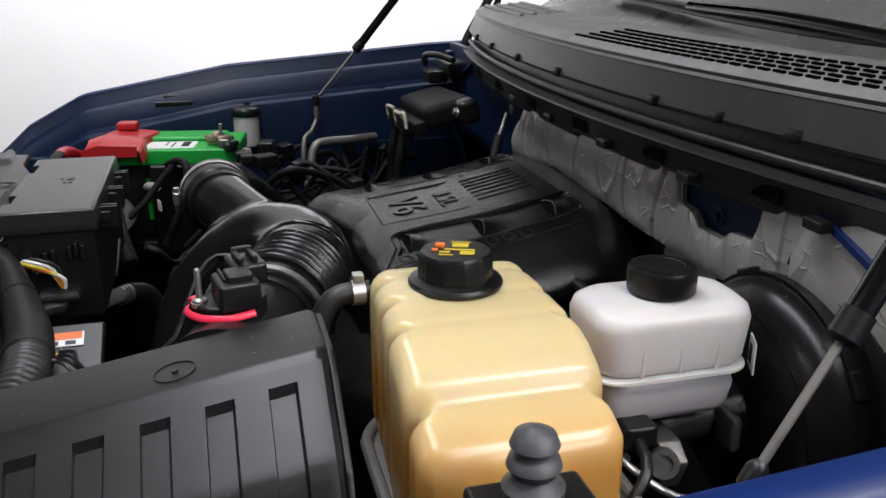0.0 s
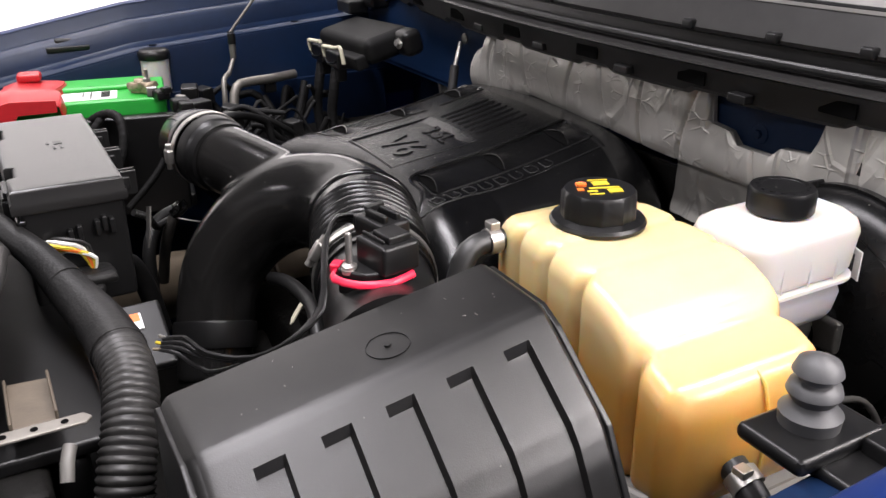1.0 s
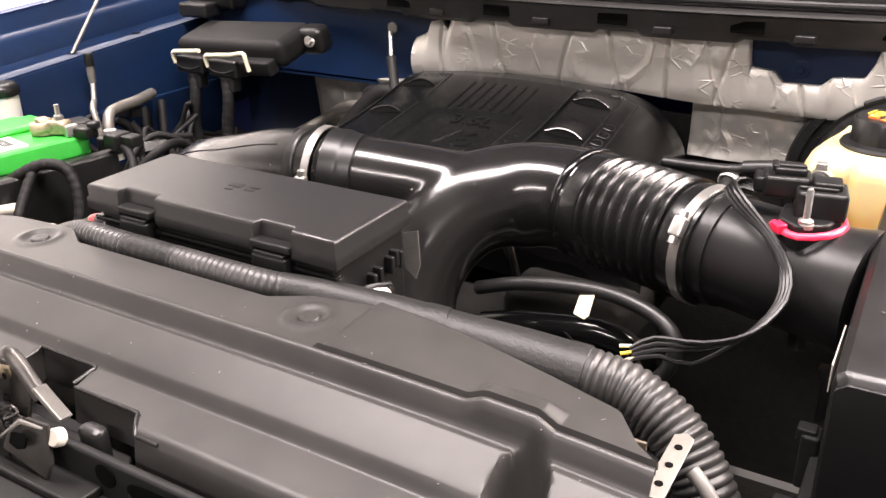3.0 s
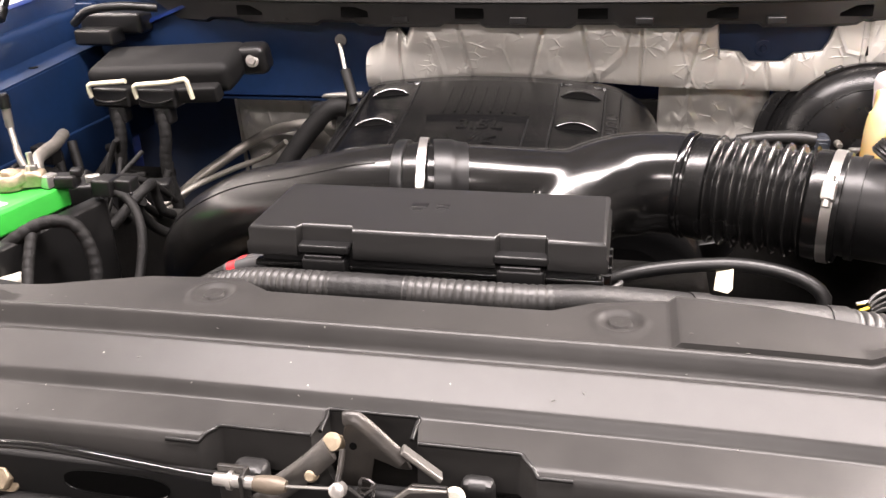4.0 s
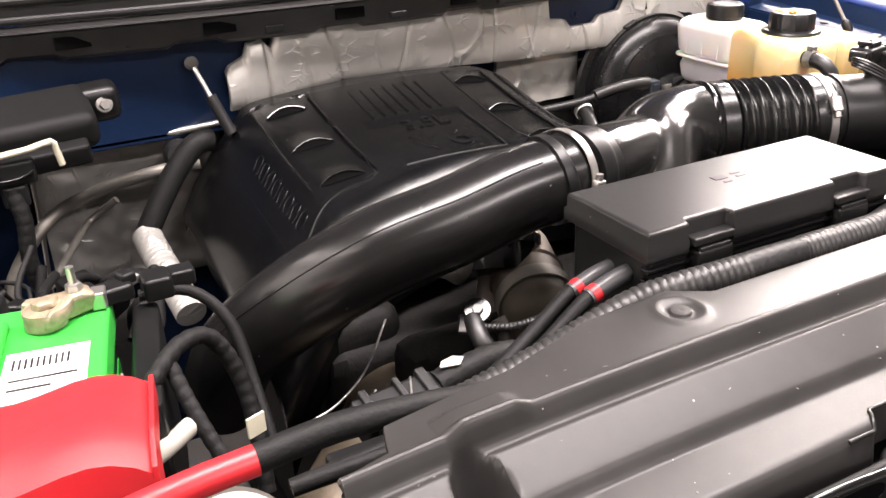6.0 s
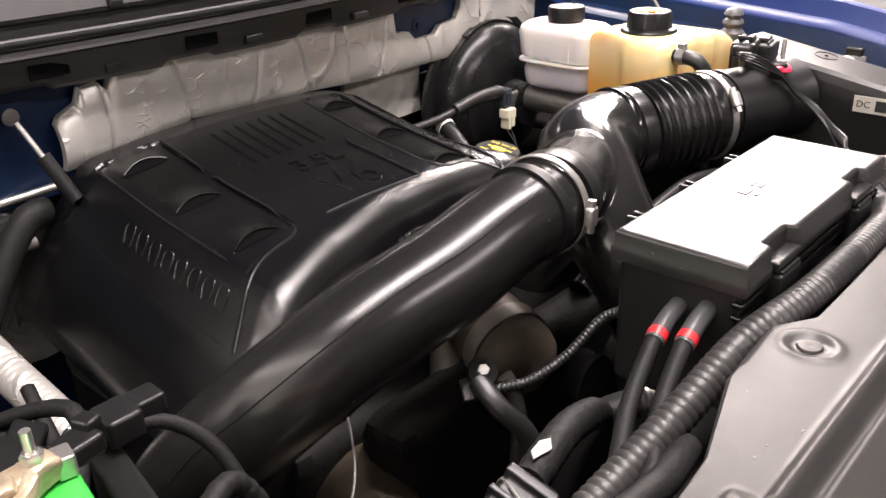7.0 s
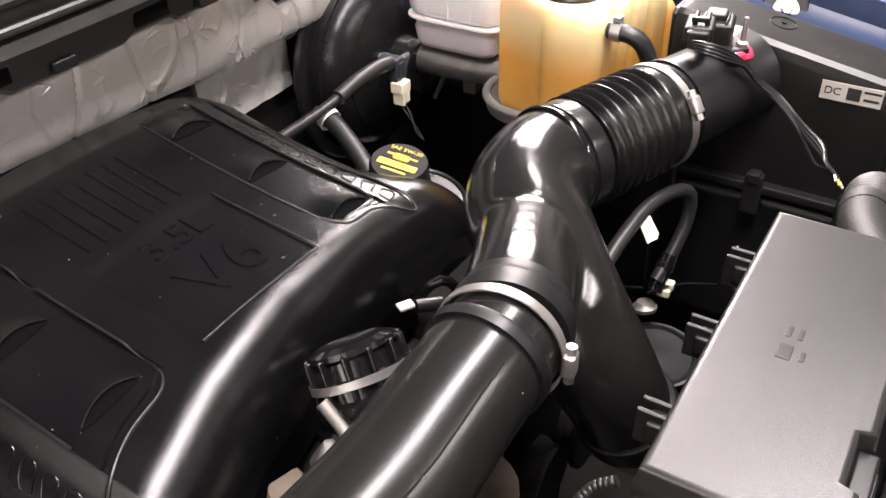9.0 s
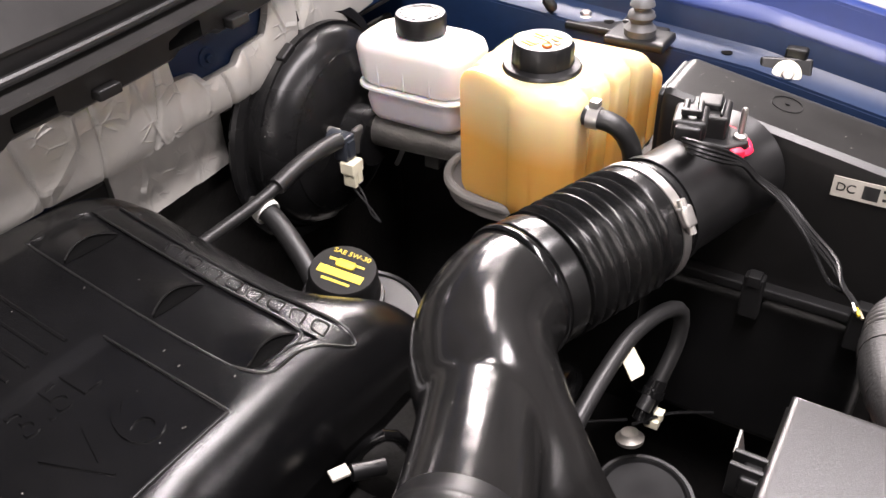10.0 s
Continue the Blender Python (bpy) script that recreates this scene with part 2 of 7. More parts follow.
M_SLEEVE = material("dark_grey_sleeve", (0.045, 0.045, 0.046), 0.4, vary=0.2, bump=0.1)
M_SLATE = material("slate_plastic", (0.022, 0.026, 0.034), 0.35, vary=0.15, bump=0.05)
M_BROWN = material("rusty_brown_metal", (0.13, 0.105, 0.078), 0.5, metal=0.25, vary=0.3, bump=0.3, stain=0.4, stain_colour=(0.03, 0.026, 0.022))
# Grey base imitates the garage reflected in the windscreen.
M_GLASS = material("windscreen_reflection_grey", (0.17, 0.163, 0.152), 0.28, vary=0.3, grain=20, bump=0, spec=0.5)
M_TRAY = material("milky_grey_plastic", (0.13, 0.125, 0.115), 0.45, vary=0.15, bump=0.1, stain=0.4, stain_colour=(0.12, 0.11, 0.1))
M_LINER = material("reflection_dimming_liner", (0.010, 0.010, 0.010), 0.9, vary=0.3, bump=0.4, bump_scale=300, spec=0.1)


# ---- mesh helpers ----
def thing(name, at, label, category, group="", kind=""):
    ob = new(name)
    ob.location = at
    ob.empty_display_size = 0.02
    return tagged(ob, label, category, group, kind)


def weighted_normals(bm, angle):
    """A normal for each corner, in which large faces count for more than the narrow ones of a rounded edge."""
    limit, out = math.cos(radians(angle)), []
    area = {f: f.calc_area() for f in bm.faces}
    for f in bm.faces:
        for v in f.verts:
            n = sum((g.normal * area[g] for g in v.link_faces if g.normal.dot(f.normal) > limit), Vector())
            out.append(n.normalized() if n.length > 1e-12 else f.normal.copy())
    return out


def finish(name, bm, mat, parent=None, label="", angle=35):
    bmesh.ops.recalc_face_normals(bm, faces=bm.faces)
    me = bpy.data.meshes.new(name)
    for f in bm.faces:
        f.smooth = True
    bm.normal_update()
    corners = weighted_normals(bm, max(angle, 46)) if len(bm.faces) < 400 else None
    bm.to_mesh(me)
    bm.free()
    me.set_sharp_from_angle(angle=radians(angle))
    if corners:
        me.normals_split_custom_set(corners)
    me.materials.append(mat)
    ob = new(name, me)
    if parent is not None:
        ob.parent = parent
        if parent.type == "EMPTY":
            ob.matrix_parent_inverse = Matrix.Translation(parent.location).inverted()
    return tagged(ob, label)


def part(name, bm, material_, parent, label=""):
    return finish(name, bm, material_, parent, label)


def solo(name, bm, mat, label, category, group="", kind="", angle=35):
    return tagged(finish(name, bm, mat, None, label, angle), label, category, group, kind)


def put(bm, m):
    bmesh.ops.transform(bm, matrix=m, verts=bm.verts)
    return bm


def join(*bms):
    out = bms[0]
    for other in bms[1:]:
        me = bpy.data.meshes.new("tmp")
        other.to_mesh(me)
        out.from_mesh(me)
        other.free()
        bpy.data.meshes.remove(me)
    return out


def rbox(x0, x1, y0, y1, z0, z1, r=0.004, seg=2):
    bm = bmesh.new()
    bmesh.ops.create_cube(bm, size=1)
    put(bm, Matrix.Translation(((x0 + x1) / 2, (y0 + y1) / 2, (z0 + z1) / 2)) @ Matrix.Diagonal((x1 - x0, y1 - y0, z1 - z0, 1)))
    if r:
        bmesh.ops.bevel(bm, geom=bm.edges[:], offset=r, segments=seg, affect="EDGES", profile=0.5)
    return bm


def obox(m, sx, sy, sz, r=0.003, seg=2):
    return put(rbox(-sx / 2, sx / 2, -sy / 2, sy / 2, -sz / 2, sz / 2, r, seg), m)


def aim(a, b, roll=0.0):
    """The turn and place whose z axis runs from a towards b."""
    a, b = Vector(a), Vector(b)
    return Matrix.Translation(a) @ (b - a).to_track_quat("Z", "Y").to_matrix().to_4x4() @ Matrix.Rotation(radians(roll), 4, "Z")


def lathe(profile, m=Matrix.Identity(4), n=40, wave=None):
    """Turn (radius, height) pairs about z; the ends are closed."""
    bm = bmesh.new()
    rings = []
    for r, h in profile:
        ring = []
        for i in range(n):
            a = 2 * math.pi * i / n
            k = r * (wave(a, h) if wave else 1)
            ring.append(bm.verts.new((k * math.cos(a), k * math.sin(a), h)))
        rings.append(ring)
    skin(bm, rings)
    return put(bm, m)


def skin(bm, rings, closed=True, caps=True):
    for p, q in zip(rings, rings[1:]):
        n = len(p)
        for i in range(n if closed else n - 1):
            j = (i + 1) % n
            bm.faces.new((p[i], p[j], q[j], q[i]))
    if caps:
        bm.faces.new(rings[0][::-1])
        bm.faces.new(rings[-1])
    return bm


def smooth_path(pts, step=0.012):
    """A Catmull-Rom curve through points with radii, at even steps."""
    p = [np.array(q, float) for q in pts]
    p = [2 * p[0] - p[1]] + p + [2 * p[-1] - p[-2]]
    out = []
    for i in range(1, len(p) - 2):
        n = max(2, int(np.linalg.norm((p[i + 1] - p[i])[:3]) / step))
        for k in range(n):
            t = k / n
            out.append(0.5 * (2 * p[i] + (p[i + 1] - p[i - 1]) * t + (2 * p[i - 1] - 5 * p[i] + 4 * p[i + 1] - p[i + 2]) * t * t
                              + (3 * p[i] - p[i - 1] - 3 * p[i + 1] + p[i + 2]) * t ** 3))
    out.append(p[-2])
    return out


def tube(pts, r=None, n=14, step=0.012, ripple=0.0, pitch=0.01, flat=1.0, sharp=0.7):
    """A tube along points (x, y, z[, radius]); ripple: corrugation depth."""
    pts = [(*q[:3], q[3] if len(q) > 3 else r) for q in pts]
    path = smooth_path(pts, min(step, pitch / (6 if sharp < 1 else 12)) if ripple else step)
    bm = bmesh.new()
    rings, up, run = [], None, 0.0
    for i, q in enumerate(path):
        a, b = path[max(0, i - 1)][:3], path[min(len(path) - 1, i + 1)][:3]
        ahead = Vector(b - a).normalized()
        if up is None:
            up = ahead.orthogonal().normalized()
        up = (up - ahead * up.dot(ahead)).normalized()
        side = ahead.cross(up)
        run += float(np.linalg.norm(q[:3] - path[i - 1][:3])) if i else 0
        rad = float(q[3]) + (ripple * (abs(math.cos(math.pi * run / pitch)) ** sharp) - ripple if ripple else 0)
        c = Vector(q[:3])
        rings.append([bm.verts.new(c + rad * (math.cos(2 * math.pi * k / n) * up + flat * math.sin(2 * math.pi * k / n) * side)) for k in range(n)])
    return skin(bm, rings)


def ring_band(centre, axis_to, r, w, thick=0.0015, n=40):
    """A flat band round an axis."""
    m = aim(centre, axis_to)
    bm = bmesh.new()
    rings = []
    for rr, h in ((r, -w / 2), (r + thick, -w / 2), (r + thick, w / 2), (r, w / 2)):
        rings.append([bm.verts.new((rr * math.cos(2 * math.pi * i / n), rr * math.sin(2 * math.pi * i / n), h)) for i in range(n)])
    rings.append(rings[0])
    skin(bm, rings, caps=False)
    return put(bm, m)


def prism(poly, z0, z1, m=Matrix.Identity(4), r=0.0):
    """A flat outline (x, y) with thickness."""
    bm = bmesh.new()
    lo = [bm.verts.new((x, y, z0)) for x, y in poly]
    hi = [bm.verts.new((x, y, z1)) for x, y in poly]
    skin(bm, [lo, hi])
    if r:
        bmesh.ops.bevel(bm, geom=bm.edges[:], offset=r, segments=2, affect="EDGES", profile=0.5)
    return put(bm, m)


def sheet(fn, us, vs, thick=0.0, down=(0, 0, -1)):
    """A surface fn(u, v) over a grid, given thickness along down."""
    bm = bmesh.new()
    d = Vector(down) * thick
    top = [[bm.verts.new(fn(u, v)) for v in vs] for u in us]
    for a, b in zip(top, top[1:]):
        for i in range(len(vs) - 1):
            bm.faces.new((a[i], a[i + 1], b[i + 1], b[i]))
    if thick:
        low = [[bm.verts.new(v.co + d) for v in row] for row in top]
        for a, b in zip(low, low[1:]):
            for i in range(len(vs) - 1):
                bm.faces.new((a[i], b[i], b[i + 1], a[i + 1]))
        edge_t = [row[0] for row in top] + top[-1][1:] + [row[-1] for row in top[-2::-1]] + top[0][-2:0:-1]
        edge_l = [row[0] for row in low] + low[-1][1:] + [row[-1] for row in low[-2::-1]] + low[0][-2:0:-1]
        for i in range(len(edge_t)):
            j = (i + 1) % len(edge_t)
            bm.faces.new((edge_t[i], edge_t[j], edge_l[j], edge_l[i]))
    return bm


def rrect(cy, cz, wy, wz, r, n=6):
    """Points of a rounded rectangle in (y, z)."""
    out = []
    for sx, sz, a0 in ((1, 1, 0), (-1, 1, 90), (-1, -1, 180), (1, -1, 270)):
        for k in range(n):
            a = radians(a0 + 90 * k / (n - 1))
            out.append((cy + sx * (wy / 2 - r) + r * math.cos(a), cz + sz * (wz / 2 - r) + r * math.sin(a)))
    return out


def loft_x(stations, r):
    """A solid along x from rows (x, y0, y1, z0, z1[, corner])."""
    bm = bmesh.new()
    rings = []
    for s in stations:
        x, y0, y1, z0, z1 = s[:5]
        c = min(s[5] if len(s) > 5 else r, (y1 - y0) / 2.01, (z1 - z0) / 2.01)
        rings.append([bm.verts.new((x, y, z)) for y, z in rrect((y0 + y1) / 2, (z0 + z1) / 2, y1 - y0, z1 - z0, c)])
    return skin(bm, rings)


def letters(text, size, depth, m):
    """Raised letters in the built-in font."""
    cu = bpy.data.curves.new("letters", "FONT")
    cu.body, cu.size, cu.extrude, cu.align_x, cu.align_y = text, size, depth, "CENTER", "CENTER"
    ob = new("letters", cu)
    bpy.context.view_layer.update()
    me = bpy.data.meshes.new_from_object(ob.evaluated_get(bpy.context.evaluated_depsgraph_get()))
    bpy.data.objects.remove(ob)
    bm = bmesh.new()
    bm.from_mesh(me)
    bpy.data.meshes.remove(me)
    return put(bm, m)


def crumple(bm, amount=0.002, scale=60.0, cuts=3):
    """Uneven, hammered faces for worn metal."""
    bmesh.ops.subdivide_edges(bm, edges=bm.edges[:], cuts=cuts, use_grid_fill=True)
    for v in bm.verts:
        v.co += Vector(noise.noise_vector(v.co * scale)) * amount
    return bm


def bolt(m, r=0.007, h=0.006, washer=0.0):
    head = lathe([(r * 0.9, 0), (r, 0.001), (r, h * 0.8), (r * 0.85, h)], m, n=6)
    if washer:
        head = join(head, lathe([(washer, -0.001), (washer, 0.0005), (washer * 0.9, 0.0015)], m, n=24))
    return head


def hose_clamp(parent, centre, axis_to, r, screw_turn=0.0, wide=0.014, steel=None):
    band = part("hose_clamp", ring_band(centre, axis_to, r, wide), steel or M_STEEL, parent, "steel worm-drive hose clamp")
    if isinstance(screw_turn, tuple):
        to = aim(centre, axis_to).to_3x3().inverted() @ Vector(screw_turn)
        screw_turn = math.degrees(math.atan2(to.y, to.x))
    m = aim(centre, axis_to) @ Matrix.Rotation(radians(screw_turn), 4, "Z") @ Matrix.Translation((r + 0.005, 0, 0))
    part("screw_housing", join(obox(m, 0.011, 0.022, 0.015, 0.003), lathe([(0.0045, -0.018), (0.0045, 0.018)], m @ Matrix.Rotation(radians(90), 4, "X"), n=10)), M_STEEL, band)
    return band


def lerp(x, xs, ys):
    return float(np.interp(x, xs, ys))


def wob(x, y, z, s=20.0):
    return noise.noise((x * s, y * s, z * s))


# ---- room ----
solo("floor", rbox(-4.2, 6.8, -4.4, 6.6, -0.12, 0.0, 0), M_FLOOR, "grey concrete garage floor under the truck", "floor", kind="structure")
solo("ceiling", rbox(-4.2, 6.8, -4.4, 6.6, 3.4, 3.52, 0), M_CEIL, "plain grey garage ceiling above the truck", "ceiling", kind="structure")
solo("wall_west", rbox(-3.3, -3.15, -4.4, 6.6, 0.0, 1.9, 0), M_ROOM, "bright white painted lower garage wall beside the truck", "wall", kind="structure")
# Upper wall is out of view; its dim grey holds reflections down.
solo("wall_west_upper", rbox(-3.3, -3.16, -4.4, 6.6, 1.9, 3.4, 0), M_DIM, "unseen upper garage wall beside the truck, dimmed for darker reflections", "wall", kind="structure")
solo("wall_east", rbox(6.6, 6.75, -4.4, 6.6, 0.0, 3.4, 0), M_DIM, "grey painted garage wall beside the truck", "wall", kind="structure")
solo("wall_south", rbox(-3.15, 6.6, -4.35, -4.2, 0.0, 3.4, 0), M_DIM, "grey painted garage wall in front of the truck", "wall", kind="structure")
solo("wall_north", rbox(-3.15, 6.6, 6.4, 6.55, 0.0, 3.4, 0), M_DIM, "grey painted garage wall behind the truck", "wall", kind="structure")
# Housings for every lamp, the added wall-brightening one too; none is in view.
for lx, ly, lsx, lsy, lw, lt in LAMPS:
    fix = thing("ceiling_light", (lx, ly, 3.4), "unseen white metal ceiling light with a long bright panel", "ceiling light", "ceiling lights")
    part("housing", obox(pose(lx, ly, 3.2 if lt else 3.30, 0, lt, 0) @ Matrix.Translation((0, 0, 0.05)), lsx + 0.08, lsy + 0.08, 0.08, 0.01), M_WHITE, fix)
    part("bracket", rbox(lx - 0.03, lx + 0.03, ly - 0.03, ly + 0.03, 3.30 if lt else 3.385, 3.399, 0.002), M_WHITE, fix)

# ---- truck body ----
body = thing("pickup_truck", (0, 0.4, 0.0), "blue pickup truck front body with open engine bay", "truck")


def fender_profile(side, y):
    """Rail section (x, z) from the bay to the outer skin at the length y."""
    z = lerp(y, [-0.35, -0.2, -0.1, 0.03, 0.38, 0.9, 1.4], [0.86, 0.97, 1.06, 1.13, 1.192, 1.232, 1.25])
    z -= 0.035 if side > 0 else 0.0
    pts = [(0.858, z - 0.30), (0.86, z - 0.115), (0.864, z - 0.095), (0.90, z - 0.09), (0.91, z - 0.082), (0.918, z - 0.048),
           (0.925, z - 0.04), (0.945, z - 0.035), (0.953, z - 0.02), (0.96, z - 0.004), (0.97, z), (0.985, z - 0.003), (1.0, z - 0.015), (1.015, z - 0.06), (1.02, z - 0.22), (1.03, z - 0.5)]
    return [(side * (x if side < 0 else x - 0.005), h) for x, h in pts]


def fender(name, side, cut, mat, label):
    ys = [-0.36 + 0.02 * i for i in range(90)]
    bm = bmesh.new()
    rings = []
    for y in ys:
        sec = fender_profile(side, y)[cut]
        inner = [(x - side * 0.002, z - 0.004) for x, z in sec[::-1]]
        rings.append([bm.verts.new((x, y, z)) for x, z in sec] + [bm.verts.new((x, y, z)) for x, z in inner])
    skin(bm, rings)
    return part(name, bm, mat, body, label)


for side in (-1, 1):
    # Left rail takes the shade-darkened blue further out than the right.
    fender("fender", side, slice(9 if side < 0 else 5, None), M_BLUE, "glossy blue painted fender")
    fender("inner_rail", side, slice(0, 10 if side < 0 else 6), M_BLUE_IN, "dull blue rail inside the fender, darkened for shade")
    # Right apron near-black: shade deep in the bay painted over its blue.
    part("inner_apron", rbox(side * 0.86 - 0.01, side * 0.86 + 0.01, -0.25, 0.98, 0.35, 1.0, 0.003), M_BLUE_IN if side < 0 else M_DARK, body, "inner apron panel, darkened for shade")
    part("inner_ledge", rbox(*sorted((side * 0.74, side * 0.85)), 0.12, 0.95, 0.86, 0.885, 0.008), M_DARK, body, "ledge along the apron, darkened for shade")
part("firewall", rbox(-0.9, -0.20, 0.945, 0.96, 1.035, 1.24, 0.003), M_BLUE_IN, body, "dull blue painted steel firewall, darkened for shade")
part("firewall", rbox(-0.20, 0.9, 0.945, 0.96, 1.09, 1.24, 0.003), M_BLUE_IN, body, "dull blue painted steel firewall, darkened for shade")
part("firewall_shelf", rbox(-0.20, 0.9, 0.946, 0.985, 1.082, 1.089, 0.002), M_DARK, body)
part("firewall_lower", rbox(-0.9, -0.29, 1.085, 1.10, 0.35, 1.04, 0.003), M_BLUE_IN, body, "recessed dull blue lower firewall, darkened for shade")
part("firewall_lower", rbox(-0.30, 0.9, 0.978, 0.99, 0.35, 1.04, 0.003), M_DARK, body, "lower firewall, darkened for shade")
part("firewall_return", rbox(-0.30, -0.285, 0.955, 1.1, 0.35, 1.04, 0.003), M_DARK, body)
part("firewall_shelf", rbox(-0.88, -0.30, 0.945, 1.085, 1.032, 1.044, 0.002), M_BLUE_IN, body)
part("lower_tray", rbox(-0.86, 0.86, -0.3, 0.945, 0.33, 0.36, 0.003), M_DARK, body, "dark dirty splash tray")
part("firewall_bolt", bolt(look((0.397, 0.944, 1.142), (0.397, 2, 1.142)), 0.006, 0.005, 0.014), M_BLUE_IN, body)
part("cowl_side_flange", prism([(-0.84, 1.145), (-0.655, 1.213), (-0.655, 1.220), (-0.84, 1.153)], -0.952, -0.935, Matrix.Rotation(radians(90), 4, "X")), M_BLUE, body, "bright blue flange edge")
part("cowl_side_flange", prism([(0.84, 1.115), (0.60, 1.199), (0.60, 1.206), (0.84, 1.123)], -0.944, -0.925, Matrix.Rotation(radians(90), 4, "X")), M_BLUE, body, "bright blue flange edge")
# upper tie bar with slots in front of the cover
bar_outline = [(-0.62, -0.235), (0.62, -0.235), (0.62, -0.15), (0.48, -0.12), (-0.48, -0.12), (-0.62, -0.15)]
part("tie_bar", prism(bar_outline, 1.0, 1.012, r=0.003), M_MATT, body, "black painted radiator support bar")
part("tie_bar_front", rbox(-0.62, 0.62, -0.25, -0.236, 0.62, 1.005, 0.004), M_MATT, body, "black front grille backing")
part("tie_bar_face", rbox(-0.60, 0.60, -0.175, -0.1665, 0.985, 1.047, 0.003), M_MATT, body, "black slotted face of the radiator support")
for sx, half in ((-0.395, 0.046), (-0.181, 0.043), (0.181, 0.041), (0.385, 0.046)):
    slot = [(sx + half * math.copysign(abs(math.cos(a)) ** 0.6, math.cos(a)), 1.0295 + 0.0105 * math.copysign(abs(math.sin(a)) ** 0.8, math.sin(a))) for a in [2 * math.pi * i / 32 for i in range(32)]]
    hole = part("slot_shade", prism(slot, 0.1752, 0.1762, Matrix.Rotation(radians(90), 4, "X")), M_HOLE, body, "dark sheet for the shade in an oval slot")
    part("slot_lip", tube([(x, -0.1757, z) for x, z in slot[17:31]], 0.0011, n=6, step=0.006), M_SHINE, hole, "thin glossy slot edge")
part("slot_shade", lathe([(0.0105, 0), (0.0105, 0.001)], aim((0.117, -0.1752, 1.033), (0.117, -0.3, 1.033)), n=24), M_HOLE, body, "dark disc for the shade in a round hole")

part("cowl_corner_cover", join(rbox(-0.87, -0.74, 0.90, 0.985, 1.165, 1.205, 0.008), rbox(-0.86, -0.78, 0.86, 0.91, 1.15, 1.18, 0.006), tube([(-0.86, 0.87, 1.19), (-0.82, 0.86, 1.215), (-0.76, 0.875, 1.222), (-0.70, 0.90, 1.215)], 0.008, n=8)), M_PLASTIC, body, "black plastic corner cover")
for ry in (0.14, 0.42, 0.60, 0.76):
    part("rail_hole_shade", lathe([(0.009, 0), (0.009, 0.0008)], Matrix.Translation((-0.885, ry, lerp(ry, [0.03, 0.38, 0.9], [1.13, 1.192, 1.232]) - 0.092)), n=16), M_HOLE, body, "dark disc for the shade in a round hole")
    part("rail_hole_shade", lathe([(0.008, 0), (0.008, 0.0008)], Matrix.Translation((0.88, ry, lerp(ry, [0.03, 0.38, 0.9], [1.13, 1.192, 1.232]) - 0.127)), n=16), M_HOLE, body, "dark disc for the shade in a round hole")

# ---- hood, held open ----
hood = thing("hood", (0, 1.10, 1.42), "blue hood standing open above the engine bay", "hood")
hm = Matrix.Translation((0, 1.10, 1.42)) @ Matrix.Rotation(radians(-62), 4, "X")


def hood_skin(u, v):
    x = -0.93 + 1.86 * u
    return hm @ Vector((x, -1.28 * v + 0.06 * (2 * u - 1) ** 2 * v, 0.035 * (1 - (2 * u - 1) ** 2)))


grid = [i / 16 for i in range(17)]
part("hood_skin", sheet(hood_skin, grid, grid, 0.004, hm.to_3x3() @ Vector((0, 0, 1))), M_BLUE, hood)
part("hood_inner_frame", join(*[obox(hm @ Matrix.Translation((x, y, -0.012)), sx, sy, 0.03, 0.008) for x, y, sx, sy in
     ((-0.8, -0.62, 0.1, 1.1), (0.8, -0.62, 0.1, 1.1), (0, -0.07, 1.6, 0.1), (0, -1.17, 1.6, 0.12), (-0.3, -0.62, 0.08, 1.0), (0.3, -0.62, 0.08, 1.0))]), M_BLUE, hood)

# Liner is out of view; added so the hood's reflection stays dark.
part("hood_liner", obox(hm @ Matrix.Translation((0, -0.62, -0.012)), 1.5, 0.98, 0.012, 0.004), M_LINER, hood, "unseen black liner under the hood, added to darken reflections")


def gas_strut(foot, knee, top):
    s = thing("gas_strut", foot, "black gas strut with a thin steel rod holding the hood", "gas strut", "hood struts")
    part("rod", tube([foot, knee], 0.0036, n=10, step=0.1), M_PIPE, s, "thin grey steel rod")
    part("cylinder", tube([knee, top], 0.0105, n=16, step=0.1), M_GLOSS, s, "black strut cylinder")
    part("end_fitting", lathe([(0.006, -0.012), (0.009, -0.006), (0.009, 0.008), (0.005, 0.014)], aim(foot, knee), n=14), M_PLASTIC, s)
    part("collar", lathe([(0.0125, -0.004), (0.0125, 0.018), (0.008, 0.022)], aim(knee, foot), n=16), M_PLASTIC, s)
    return s


gas_strut((-0.885, 0.585, 1.10), (-0.885, 0.708, 1.24), (-0.871, 0.99, 1.583))
gas_strut((0.862, 0.69, 1.10), (0.85, 0.768, 1.212), (0.826, 0.985, 1.573))

for side in (-1, 1):
    part("hinge_arm", join(tube([(side * 0.875, 0.97, 1.20), (side * 0.875, 0.985, 1.25), (side * 0.868, 1.03, 1.33), (side * 0.85, 1.08, 1.43)], 0.012, n=10, flat=0.5), tube([(side * 0.875, 1.02, 1.20), (side * 0.872, 1.05, 1.30), (side * 0.855, 1.09, 1.42)], 0.009, n=10, flat=0.5)), M_PLASTIC, body, "black steel hinge arm")
    part("hinge_plate", rbox(side * 0.875 - 0.02, side * 0.875 + 0.02, 0.93, 1.06, 1.17, 1.22, 0.004), M_BLUE_IN, body)

# ---- cowl and windscreen ----
cowl = thing("cowl_panel", (0, 0.9, 1.25), "long black plastic cowl panel below the windscreen", "cowl panel")


def cowl_y(x):
    return 0.868 + 0.14 * x * x


